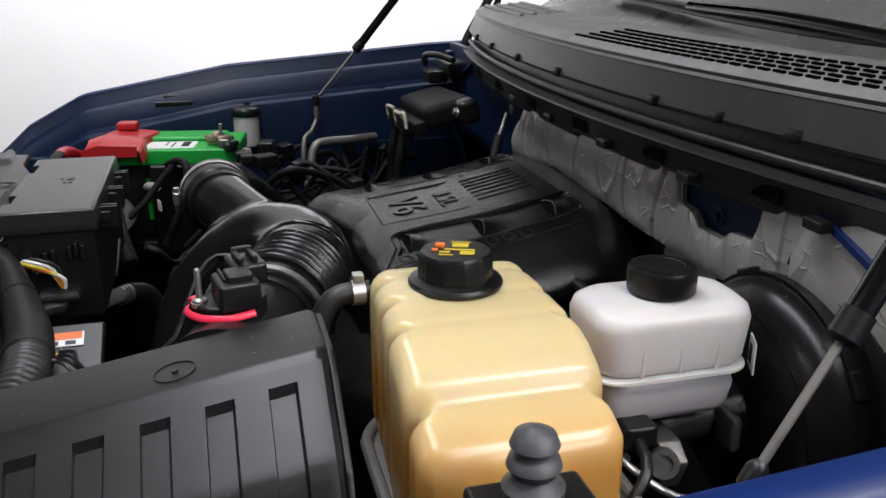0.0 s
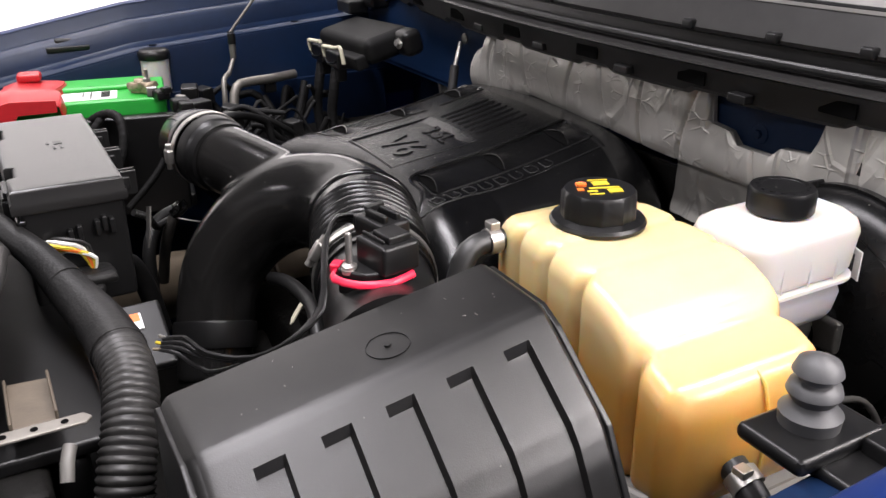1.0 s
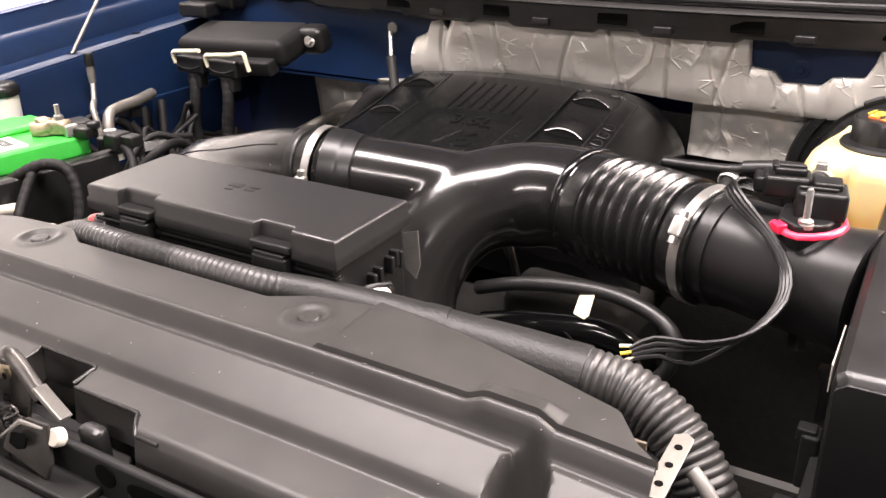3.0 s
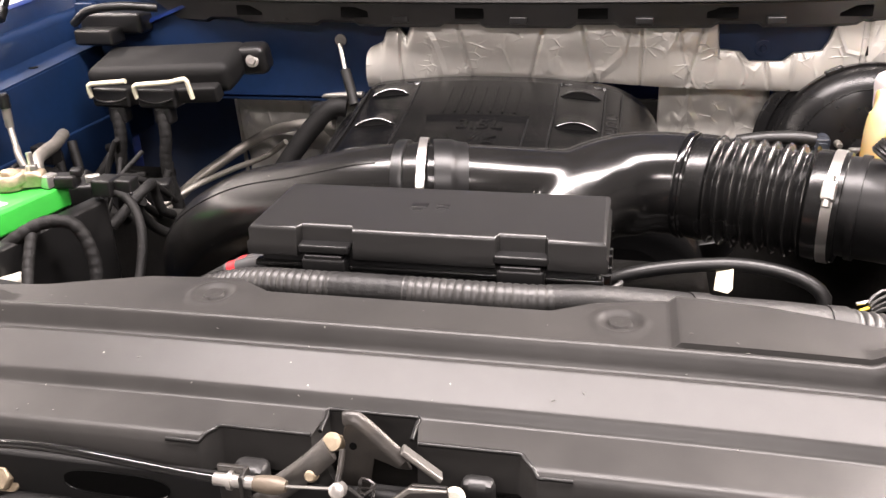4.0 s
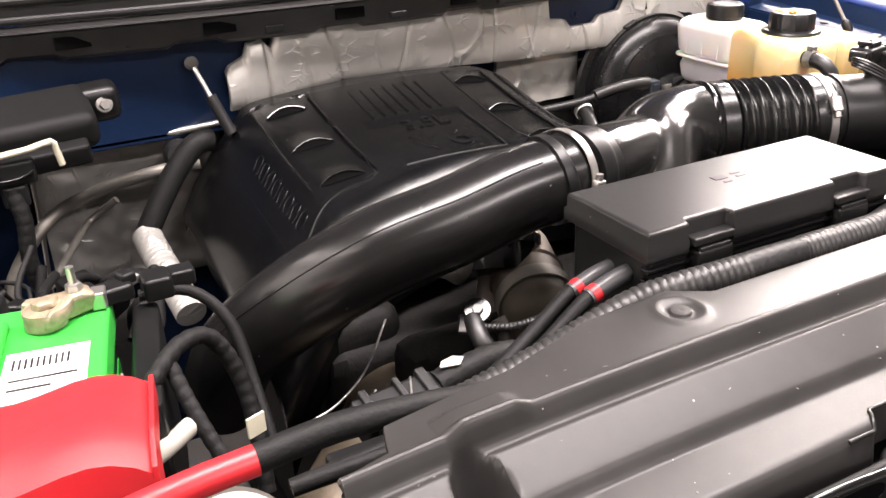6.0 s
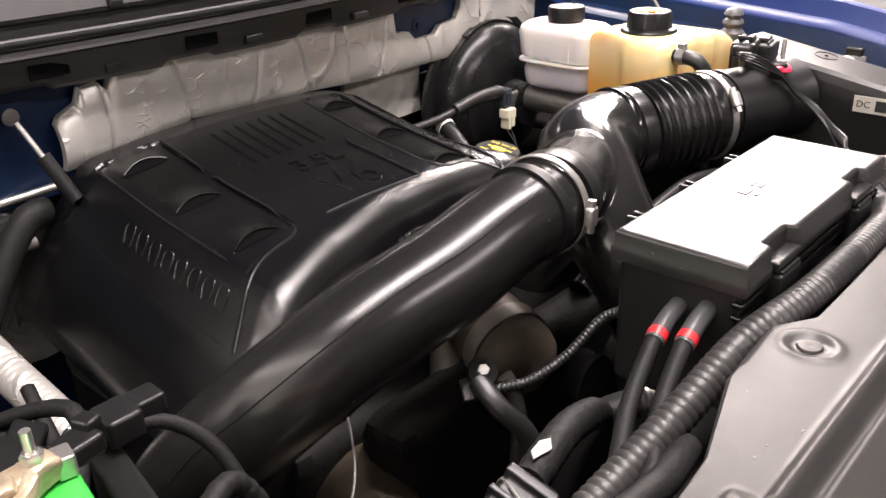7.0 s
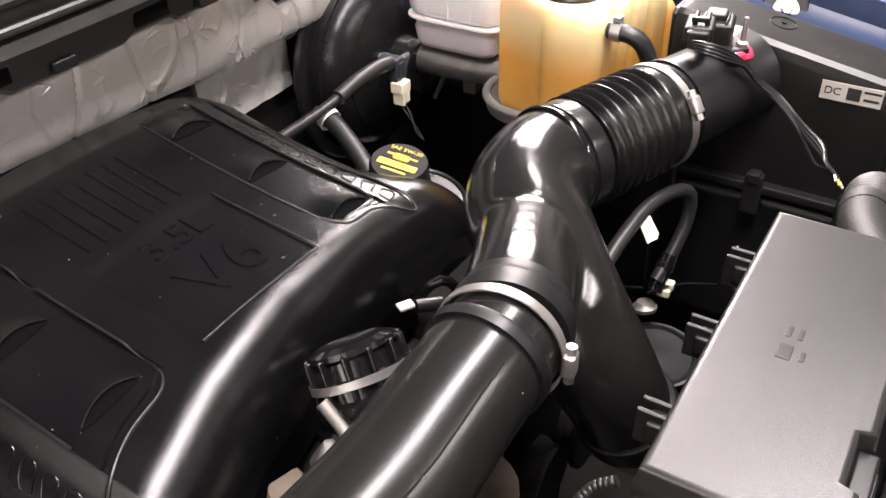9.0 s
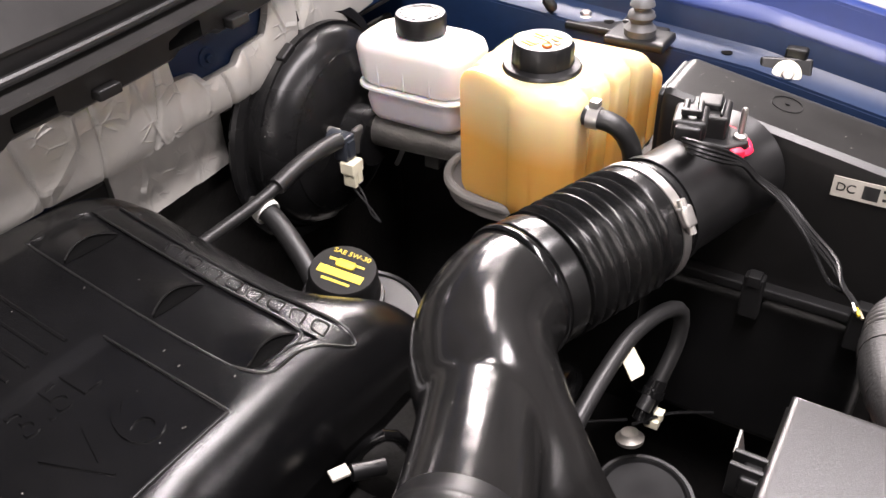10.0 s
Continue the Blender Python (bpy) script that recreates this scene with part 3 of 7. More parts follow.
def cowl_face(u, v):
    x = -0.84 + 1.68 * u
    low = 1.183 + (0.006 if int((x + 2) * 13) % 3 == 0 else 0.0)
    y, z = 0.0, 0.0
    stops = [0, 0.07, 0.36, 0.40, 0.44, 0.47, 0.55, 0.68, 0.72, 0.76, 1.0]
    y = lerp(v, stops, [0.020, 0.012, 0.002, -0.007, -0.006, 0.004, 0.030, 0.034, 0.014, 0.012, 0.034])
    z = lerp(v, stops, [low, low + 0.006, 1.226, 1.230, 1.2335, 1.234, 1.236, 1.262, 1.268, 1.273, 1.318])
    return Vector((x, cowl_y(x) + y, z))


part("cowl_face", sheet(cowl_face, [i / 160 for i in range(161)], [0, 0.07, 0.2, 0.36, 0.38, 0.40, 0.42, 0.44, 0.47, 0.55, 0.6, 0.68, 0.70, 0.72, 0.74, 0.76, 0.85, 1.0], 0.004, (0, 1, 0)), M_COWL, cowl, "dusty black front face of the cowl")
part("hood_seal", tube([(-0.84 + 0.14 * i, cowl_y(-0.84 + 0.14 * i) + 0.016, 1.2455) for i in range(13)], 0.0055, n=10), M_RUBBER, cowl, "black rubber hood seal")
part("top_trim", tube([(-0.84 + 0.14 * i, cowl_y(-0.84 + 0.14 * i) + 0.033, 1.3185) for i in range(13)], 0.003, n=8), M_PLASTIC, cowl, "narrow raised trim edge")


def cowl_top(u, v):
    x = -0.86 + 1.72 * u
    y0 = cowl_y(x) + 0.03
    y = y0 + v * (0.17 - 0.05 * x * x)
    return Vector((x, y, 1.317 + lerp(v, [0, 0.1, 0.3, 1.0], [0, 0.012, 0.014, 0.022])))


part("cowl_top", sheet(cowl_top, [i / 60 for i in range(61)], [i / 8 for i in range(9)], 0.004), M_GRILLE, cowl, "dusty grey cowl top")
for cx in (-0.62, -0.42, -0.21, 0.0, 0.30, 0.43, 0.55, 0.71):
    part("clip", rbox(cx - 0.010, cx + 0.010, cowl_y(cx) + 0.006, cowl_y(cx) + 0.026, 1.268, 1.282, 0.004), M_PLASTIC, cowl, "black retaining clip")
for k in range(4):
    part("moulded_rib", tube([(-0.80 + 0.05 * j, cowl_y(-0.80 + 0.05 * j) + 0.055 + 0.030 * k + 0.004 * j, 1.333 + 0.0018 * k) for j in range(8)], 0.005, n=8), M_GRILLE, cowl, "long moulded rib")
for i in range(6):
    cx = -0.52 + 0.21 * i
    part("slot", obox(Matrix.Translation((cx, cowl_y(cx) + 0.0055, 1.210)), 0.05, 0.0035, 0.018, 0.001), M_HOLE, cowl, "dark block for the shade in an opening")
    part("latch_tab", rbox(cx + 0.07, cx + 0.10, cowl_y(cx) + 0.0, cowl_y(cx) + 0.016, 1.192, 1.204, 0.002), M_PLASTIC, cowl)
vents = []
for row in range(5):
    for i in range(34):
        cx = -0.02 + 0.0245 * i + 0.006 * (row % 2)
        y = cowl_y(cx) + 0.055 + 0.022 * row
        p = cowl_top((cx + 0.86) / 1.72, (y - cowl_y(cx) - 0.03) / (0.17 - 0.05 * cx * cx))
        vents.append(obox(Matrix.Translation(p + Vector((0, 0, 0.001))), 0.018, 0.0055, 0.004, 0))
tagged(part("vent_slot_shade", join(*vents), M_HOLE, cowl, "rows of dark blocks for the shade in vent slots"), "rows of dark blocks for the shade in vent slots", kind="stuff")
screen = thing("windscreen", (0, 1.1, 1.33), "dark sloping windscreen glass above the cowl", "windscreen")


def glass(u, v):
    x = -0.86 + 1.72 * u
    return Vector((x * (1 - 0.12 * v), 1.085 + 0.06 * x * x + 0.85 * v, 1.322 + 0.52 * v - 0.03 * x * x))


part("glass", sheet(glass, [i / 20 for i in range(21)], [i / 12 for i in range(13)], 0.006), M_GLASS, screen)
part("cab_shell", prism([(1.12, 0.40), (1.16, 1.29), (1.96, 1.80), (2.06, 1.88), (3.30, 1.90), (3.42, 1.30), (3.42, 0.40)], -0.9, 0.9, Matrix(((0, 0, 1, 0), (1, 0, 0, 0), (0, 1, 0, 0), (0, 0, 0, 1))), 0.03), M_BLUE, body, "blue cab shell behind the windscreen")
for wx in (-0.952, 0.952):
    part("wheel", lathe([(0.2, -0.07), (0.36, -0.075), (0.39, -0.05), (0.39, 0.05), (0.36, 0.075), (0.2, 0.07)], Matrix.Translation((wx, 0.33, 0.39)) @ Matrix.Rotation(radians(90), 4, "Y"), n=40), M_RUBBER, body, "black road wheel under the fender")
wiper = thing("windscreen_wiper", (0.3, 1.15, 1.37), "black windscreen wiper resting above the cowl", "wiper")
part("wiper_blade", join(tube([(-0.40, 1.16, 1.378), (0.0, 1.125, 1.367), (0.30, 1.105, 1.362), (0.55, 1.11, 1.36)], 0.011, n=8, step=0.05, flat=0.5), tube([(-0.38, 1.165, 1.374), (0.0, 1.13, 1.362), (0.30, 1.11, 1.357), (0.53, 1.115, 1.355)], 0.006, n=8, step=0.05)), M_PLASTIC, wiper, "black wiper blade")
part("wiper_arm", tube([(-0.02, 1.120, 1.375), (0.25, 1.10, 1.374), (0.55, 1.09, 1.36), (0.72, 1.07, 1.35)], 0.010, n=8, step=0.05, flat=0.6), M_GLOSS, wiper, "black wiper arm")
part("arm_pivot", lathe([(0.022, -0.03), (0.022, 0.0), (0.016, 0.008)], Matrix.Translation((0.72, 1.07, 1.35)), n=20), M_PLASTIC, wiper)

# ---- foil insulation on the firewall ----
foil = thing("firewall_insulation", (0.1, 0.93, 1.1), "crinkled silver foil insulation pad on the firewall", "insulation pad")


def foil_low(x):
    return lerp(x, [-0.30, -0.24, -0.1, 0.02, 0.15, 0.3, 0.45, 0.62, 0.75], [1.068, 1.072, 1.092, 1.088, 1.082, 1.074, 1.072, 1.09, 1.10])


def foil_top(x):
    t = lerp(x, [-0.302, -0.296, -0.27, -0.262, -0.24, -0.225, -0.21, 0.318, 0.324, 0.36, 0.375, 0.43, 0.445, 0.49, 0.5, 0.512, 0.75], [1.13, 1.14, 1.152, 1.172, 1.178, 1.16, 1.20, 1.20, 1.142, 1.138, 1.122, 1.122, 1.136, 1.14, 1.16, 1.205, 1.205])
    return t


def foil_up(u, v):
    x = -0.302 + 1.05 * u
    z = foil_low(x) + (foil_top(x) - foil_low(x)) * v
    puff = 0.024 * math.sin(math.pi * min(1, 0.06 + 0.9 * v)) ** 0.35
    puff *= lerp(x, [0.24, 0.34], [1.0, 0.45])
    crease = 0.002 * wob(x, 0, z, 12) + 0.0009 * wob(x, 3, z * 0.5, 40)
    crease -= sum(0.0045 * math.exp(-((x - s + 0.25 * lean * (z - 1.13)) / 0.0028) ** 2) for s, lean in ((-0.235, 0), (-0.115, 1), (0.012, -1), (0.105, 1), (0.195, 0), (0.285, -1), (0.40, 1), (0.56, 0))) * (1 if v < 0.97 else 0)
    y = 0.935 - puff * (1 - 0.4 * (x > 0.55)) - crease
    return Vector((x, y + 0.05 * max(0, x - 0.6), z))


part("upper_pad", sheet(foil_up, [i / 420 for i in range(421)], [i / 22 for i in range(23)], 0.012, (0, 1, 0)), M_FOIL, foil)


def foil_right(u, v):
    x, z = 0.23 + 0.19 * u, 0.975 + 0.115 * v
    return Vector((x, 0.966 - 0.006 * wob(x, 1, z, 14) - 0.0025 * wob(x, 4, z, 45) - 0.006 * math.sin(math.pi * u) ** 0.5, z))


part("lower_pad", sheet(foil_right, [i / 50 for i in range(51)], [i / 40 for i in range(41)], 0.01, (0, 1, 0)), M_FOIL, foil)


def foil_left(u, v):
    x, z = -0.615 + 0.31 * u, 0.74 + 0.30 * v
    return Vector((x, 1.065 - 0.055 * v - 0.014 * wob(x, 5, z, 12) - 0.006 * wob(x, 2, z, 40), z))


left_pad = thing("bulkhead_insulation", (-0.46, 1.03, 0.9), "dark crumpled foil heat shield hanging on the firewall", "insulation pad")
part("shield", sheet(foil_left, [i / 60 for i in range(61)], [i / 60 for i in range(61)], 0.008, (0, 1, 0)), M_FOIL, left_pad)
part("top_edge", tube([(-0.615, 1.005, 1.035), (-0.52, 0.985, 1.038), (-0.42, 0.955, 1.04), (-0.315, 0.925, 1.052)], 0.006, n=8), M_STEEL, left_pad, "bright folded foil edge")
part("side_edge", tube([(-0.615, 1.005, 1.035), (-0.62, 1.03, 0.9), (-0.63, 1.055, 0.76)], 0.004, n=8), M_STEEL, left_pad, "bright folded foil edge")

strap = thing("ground_strap", (-0.33, 0.91, 1.1), "small braided ground strap bolted to the firewall", "ground strap")
part("eyelet", lathe([(0.011, 0), (0.011, 0.003), (0.005, 0.004)], look((-0.353, 0.93, 1.153), (-0.353, 2, 1.153)), n=18), M_ALU, strap, "zinc eyelet")
part("wire", tube([(-0.352, 0.918, 1.148), (-0.343, 0.905, 1.12), (-0.337, 0.895, 1.10)], 0.004, n=8), M_STEEL, strap)
part("sleeve", tube([(-0.338, 0.897, 1.105), (-0.326, 0.885, 1.07), (-0.318, 0.875, 1.045)], 0.0095, n=10), M_TAPE, strap, "brown-black tape sleeve")

# ---- engine block and lower parts, mostly in shade, with near-black colours to match ----
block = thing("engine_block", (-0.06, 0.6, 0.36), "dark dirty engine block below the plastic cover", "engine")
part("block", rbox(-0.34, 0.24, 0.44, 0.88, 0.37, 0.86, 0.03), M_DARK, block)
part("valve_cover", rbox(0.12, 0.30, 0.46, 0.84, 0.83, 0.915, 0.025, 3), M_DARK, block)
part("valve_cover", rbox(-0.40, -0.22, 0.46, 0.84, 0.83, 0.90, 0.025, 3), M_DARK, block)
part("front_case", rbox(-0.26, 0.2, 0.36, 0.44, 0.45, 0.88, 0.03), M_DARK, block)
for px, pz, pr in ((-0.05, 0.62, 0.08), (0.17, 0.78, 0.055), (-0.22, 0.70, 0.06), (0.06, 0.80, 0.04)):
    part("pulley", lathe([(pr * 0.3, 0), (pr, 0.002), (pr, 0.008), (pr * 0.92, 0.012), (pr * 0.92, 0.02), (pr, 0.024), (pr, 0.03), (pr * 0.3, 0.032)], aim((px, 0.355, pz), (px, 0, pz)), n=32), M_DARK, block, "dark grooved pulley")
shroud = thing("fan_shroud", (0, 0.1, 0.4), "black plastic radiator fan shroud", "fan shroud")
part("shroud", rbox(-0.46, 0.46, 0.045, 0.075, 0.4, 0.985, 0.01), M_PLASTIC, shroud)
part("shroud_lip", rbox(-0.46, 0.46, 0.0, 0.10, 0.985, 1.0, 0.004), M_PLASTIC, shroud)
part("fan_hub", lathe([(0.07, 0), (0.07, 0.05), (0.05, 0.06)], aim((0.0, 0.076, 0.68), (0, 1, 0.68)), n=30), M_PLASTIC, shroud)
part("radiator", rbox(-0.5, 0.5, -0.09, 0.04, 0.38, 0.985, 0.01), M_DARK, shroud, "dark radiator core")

# ---- engine cover ----
ecover = thing("engine_cover", (-0.06, 0.66, 0.95), "moulded black plastic engine cover with raised letters", "engine cover")


def cover_front(x):
    return lerp(x, [-0.40, -0.31, -0.176, -0.048, 0.11, 0.2], [0.475, 0.508, 0.554, 0.579, 0.583, 0.578])


def cover_right(y):
    return lerp(y, [0.53, 0.59, 0.64, 0.67], [0.30, 0.285, 0.25, 0.236])


def rim_front(x):
    """Where the recessed side panels of the cover end at the front."""
    if x < -0.06:
        return lerp(x, [-0.345, -0.30, -0.25, -0.205, -0.188], [0.522, 0.547, 0.568, 0.577, 0.590])
    return lerp(x, [0.058, 0.066, 0.080, 0.112, 0.135, 0.160], [0.620, 0.598, 0.586, 0.586, 0.576, 0.560])


def cover_z(x, y):
    z = 1.047 - 0.30 * (x + 0.06) ** 2 + 0.13 * (min(y, 0.87) - 0.584) + 0.16 * max(0, min(y, 0.87) - 0.70) ** 1.5
    f = min(1.0, max(0.0, cover_front(x) + 0.014 - y) / 0.060)
    z -= 0.072 * (1 - math.sqrt(1 - f * f))
    z -= lerp(-x, [0.27, 0.285, 0.30, 0.315, 0.345, 0.38, 0.405], [0, 0.004, 0.016, 0.033, 0.06, 0.10, 0.14])
    b = max(0.0, x - cover_right(y) + 0.106) / 0.106
    z -= 0.09 * (1 - math.sqrt(max(0.0, 1 - min(1, b) ** 2)))
    g = max(0.0, y - 0.90) / 0.05
    z -= 0.05 * (1 - math.sqrt(max(0.0, 1 - min(1, g) ** 2)))
    # recessed emblem panel, side pockets and the bands beside them
    if -0.148 < x < 0.019 and 0.586 < y < 0.740:
        z -= 0.0025 * min(1.0, (0.740 - y) / 0.02)
    if y < 0.878:
        for edge, inner, outer in ((-0.188, -0.284, -0.338), (0.058, 0.138, 0.166)):
            if min(edge, outer) < x < max(edge, outer):
                k = min(1.0, max(0.0, (y - rim_front(x)) / 0.003)) * min(1.0, (0.878 - y) / 0.003)
                z -= 0.0016 * k
                if min(edge, inner) < x < max(edge, inner):
                    z -= 0.0030 * min(1.0, max(0.0, (y - rim_front(x) - 0.010) / 0.003)) * k
    return z


def cover_pt(u, v):
    x = -0.404 + 0.637 * u
    y0 = cover_front(x) - 0.0457
    w = max(0.0, v - 0.03) / 0.97
    y = y0 + (0.942 - y0) * w ** 1.2
    x += (cover_right(y) - 0.236) * max(0.0, x - 0.165) / 0.068
    return Vector((x, y, cover_z(x, y) - 1.6 * max(0.0, 0.03 - v)))


us = sorted({round(i / 150, 4) for i in range(151)} | {round((x + 0.404) / 0.637, 4) for x in (-0.149, -0.147, 0.018, 0.020, -0.3385, -0.3375, -0.2845, -0.2835, -0.1885, -0.1875, 0.0575, 0.0585, 0.1375, 0.1385, 0.1655, 0.1665)})
vs = sorted({round(i / 200, 4) for i in range(201)} | {0.03, 0.032, 0.036})
part("cover_shell", sheet(cover_pt, us, vs, 0.03), M_GRAIN, ecover)
part("emblem_edge", tube([(-0.147 + 0.0165 * i, 0.5852, cover_z(-0.147 + 0.0165 * i, 0.584) + 0.0002) for i in range(11)], 0.0019, n=8, step=0.02), M_PLASTIC, ecover)
part("emblem_edge", tube([(0.0192, 0.586 + 0.0145 * i, cover_z(0.0205, 0.586 + 0.0145 * i) - 0.0004) for i in range(11)], 0.0013, n=8, step=0.02), M_PLASTIC, ecover)
for i in range(7):
    rx = -0.125 + 0.02 * i
    part("rib", tube([(rx, 0.75 + 0.016 * k, cover_z(rx, 0.75 + 0.016 * k) - 0.0002) for k in range(7)], 0.0022, n=8, step=0.02), M_GRAIN, ecover)


def on_cover(x, y, turn=0.0, lift=0.0005):
    """A frame lying on the cover with its y towards the cabin."""
    e = 0.004
    sx = (cover_z(x + e, y) - cover_z(x - e, y)) / (2 * e)
    sy = (cover_z(x, y + e) - cover_z(x, y - e)) / (2 * e)
    n = Vector((-sx, -sy, 1)).normalized()
    ax = Vector((1, 0, sx)).normalized()
    ay = n.cross(ax)
    m = Matrix((ax, ay, n)).transposed().to_4x4()
    return Matrix.Translation(Vector((x, y, cover_z(x, y))) + n * lift) @ m @ Matrix.Rotation(radians(turn), 4, "Z")


part("emblem_letters", letters("3.5L", 0.046, 0.0013, on_cover(-0.056, 0.707)), M_GRAIN, ecover, "raised letters 3.5L")
part("emblem_letters", letters("V6", 0.082, 0.0013, on_cover(-0.058, 0.638)), M_GRAIN, ecover, "raised letters V6")
for side, x0 in ((-1, -0.237), (1, 0.098)):
    for k in range(3):
        y0 = 0.604 + 0.1145 * k

        def scoop(u, v, x0=x0, y0=y0):
            x = x0 + (u - 0.5) * 0.070
            bow = 1 - (2 * u - 1) ** 2
            y = y0 + 0.009 * bow + 0.045 * v
            return Vector((x, y, cover_z(x, y) + 0.0075 * bow * (1 - v) ** 2.0 + 0.0004))

        def mouth(u, v, x0=x0, y0=y0):
            p = scoop(u, 0.0)
            y = p.y - 0.011 * (1 - (2 * u - 1) ** 2) * (1 - v)
            return Vector((p.x, y, cover_z(p.x, y) + 0.0009 + (p.z - 0.002 - cover_z(p.x, p.y)) * v ** 3))
        us_ = [i / 18 for i in range(19)]
        sc = part("vent_scoop", sheet(scoop, us_, [i / 6 for i in range(7)], 0.002), M_GRAIN, ecover)
        part("scoop_mouth_shade", sheet(mouth, us_[1:-1], [0, 0.4, 0.7, 0.85, 1.0], 0.0004), M_HOLE, sc, "dark sheet for the shade in the scoop mouth")
        part("scoop_lip", tube([tuple(scoop(u, 0.0)) for u in us_[1:-1:2]], 0.0014, n=6), M_SHINE, sc, "thin shiny lip")
RIMS = [[(-0.188, 0.872), (-0.188, 0.75), (-0.188, 0.64), (-0.190, 0.600), (-0.205, 0.577), (-0.25, 0.568), (-0.30, 0.547), (-0.338, 0.526)], [(-0.284, 0.60), (-0.284, 0.73), (-0.284, 0.868)],
        [(0.058, 0.872), (0.058, 0.75), (0.058, 0.64), (0.066, 0.598), (0.080, 0.586), (0.112, 0.586), (0.135, 0.576), (0.157, 0.561), (0.168, 0.570), (0.167, 0.62), (0.166, 0.70), (0.166, 0.78), (0.166, 0.868)],
        [(0.138, 0.868), (0.138, 0.75), (0.138, 0.62), (0.134, 0.602), (0.122, 0.598), (0.085, 0.598)]]
for run in RIMS:
    dense = smooth_path(run, 0.012)
    part("panel_rim", tube([(float(x), float(y), cover_z(float(x), float(y)) + 0.0003) for x, y in dense], 0.0014, n=6, step=0.02), M_PLASTIC, ecover)
for side, bx, by in ((-1, -0.311, 0.578), (1, 0.152, 0.592)):
    for k in range(8):
        y, h, w = by + 0.0265 * k, 0.0085, 0.0075
        ring = [(-w, -h), (w, -h + 0.004), (w, h - 0.001 * (k % 3)), (0.002, h + 0.002), (-w, h - 0.004), (-w, -h)][:6 - k % 2]
        part("emblem_shape", tube([(bx + p, y + q, cover_z(bx + p, y + q) + 0.0004) for p, q in ring], 0.0010 if side > 0 else 0.0008, n=6, step=0.006), M_PLASTIC if side > 0 else M_GRAIN, ecover)
filler = thing("oil_filler", (0.285, 0.665, 0.90), "black oil filler cap with yellow print on a round neck", "oil cap")
fm = aim((0.285, 0.672, 0.955), (0.262, 0.630, 1.2)) @ Matrix.Diagonal((1.14, 1.14, 1.0, 1))
part("neck_flange", lathe([(0.02, -0.05), (0.05, -0.045), (0.055, -0.014), (0.0555, -0.008), (0.054, -0.0065), (0.0515, -0.008), (0.0505, -0.0105), (0.03, -0.0105), (0.001, -0.010)], fm @ Matrix.Translation((0.015, -0.028, -0.004)), n=56), M_PLASTIC, filler, "dusty black round flange")
part("neck_ring", lathe([(0.036, -0.016), (0.041, -0.014), (0.0425, -0.010), (0.041, -0.006), (0.036, -0.005)], fm, n=40), M_PLASTIC, filler)
oil_cap = part("cap", lathe([(0.03, -0.008), (0.038, -0.004), (0.038, 0.004), (0.035, 0.008), (0.0345, 0.03), (0.0325, 0.034), (0.001, 0.0345)], fm, n=48, wave=lambda a, h: 1 + (0.012 * math.cos(12 * a) if 0.006 < h < 0.031 else 0)), M_MATT, filler, "black ribbed screw cap")
tm = fm @ Matrix.Translation((0, 0, 0.0347)) @ Matrix.Rotation(radians(-52), 4, "Z")
part("print", letters("SAE 5W-30", 0.0085, 0.0002, tm @ Matrix.Translation((0, 0.021, 0))), M_YELLOW, oil_cap, "yellow print SAE 5W-30")
part("print", join(obox(tm @ Matrix.Translation((0, 0.006, 0)), 0.02, 0.01, 0.0006, 0.002, 1), obox(tm @ Matrix.Translation((-0.013, 0.009, 0)), 0.012, 0.003, 0.0006, 0), obox(tm @ Matrix.Translation((0.014, 0.009, 0)), 0.01, 0.0025, 0.0006, 0)), M_YELLOW, oil_cap, "yellow oil can sign")
part("print", join(obox(tm @ Matrix.Translation((0, -0.007, 0)), 0.048, 0.010, 0.0005, 0), obox(tm @ Matrix.Translation((0, -0.018, 0)), 0.03, 0.003, 0.0005, 0)), M_YELLOW, oil_cap, "yellow printed bar")

# ---- intake ducts ----
duct = thing("intake_duct", (-0.2, 0.34, 1.0), "smooth black plastic intake duct curving down to the turbo", "intake duct")
LEFT = [(-0.055, 0.33, 1.092, 0.0505), (-0.13, 0.332, 1.083, 0.051), (-0.204, 0.338, 1.063, 0.052), (-0.298, 0.36, 1.034, 0.053), (-0.385, 0.40, 0.978, 0.053), (-0.445, 0.46, 0.90, 0.052), (-0.465, 0.52, 0.80, 0.05)]
part("duct_tube", tube(LEFT, n=40), M_SATIN, duct)
seam, spine = [], smooth_path(LEFT, 0.02)
for i in range(2, len(spine) - 6):
    ahead = Vector(spine[i + 1][:3] - spine[i - 1][:3]).normalized()
    out = Vector((0.0, -0.62, 0.79))
    out = (out - ahead * out.dot(ahead)).normalized()
    seam.append(tuple(Vector(spine[i][:3]) + out * (float(spine[i][3]) + 0.0002)))
part("mould_seam", tube(seam, 0.0008, n=6), M_MATT, duct, "thin dark moulding seam")
yduct = thing("intake_y_pipe", (0.12, 0.36, 1.0), "smooth black plastic intake pipe branching to both turbos", "intake pipe")
RIGHT = [(-0.065, 0.329, 1.092, 0.0485), (0.0, 0.347, 1.087, 0.0490), (0.08, 0.379, 1.075, 0.0495), (0.15, 0.408, 1.060, 0.0530), (0.20, 0.424, 1.052, 0.049)]
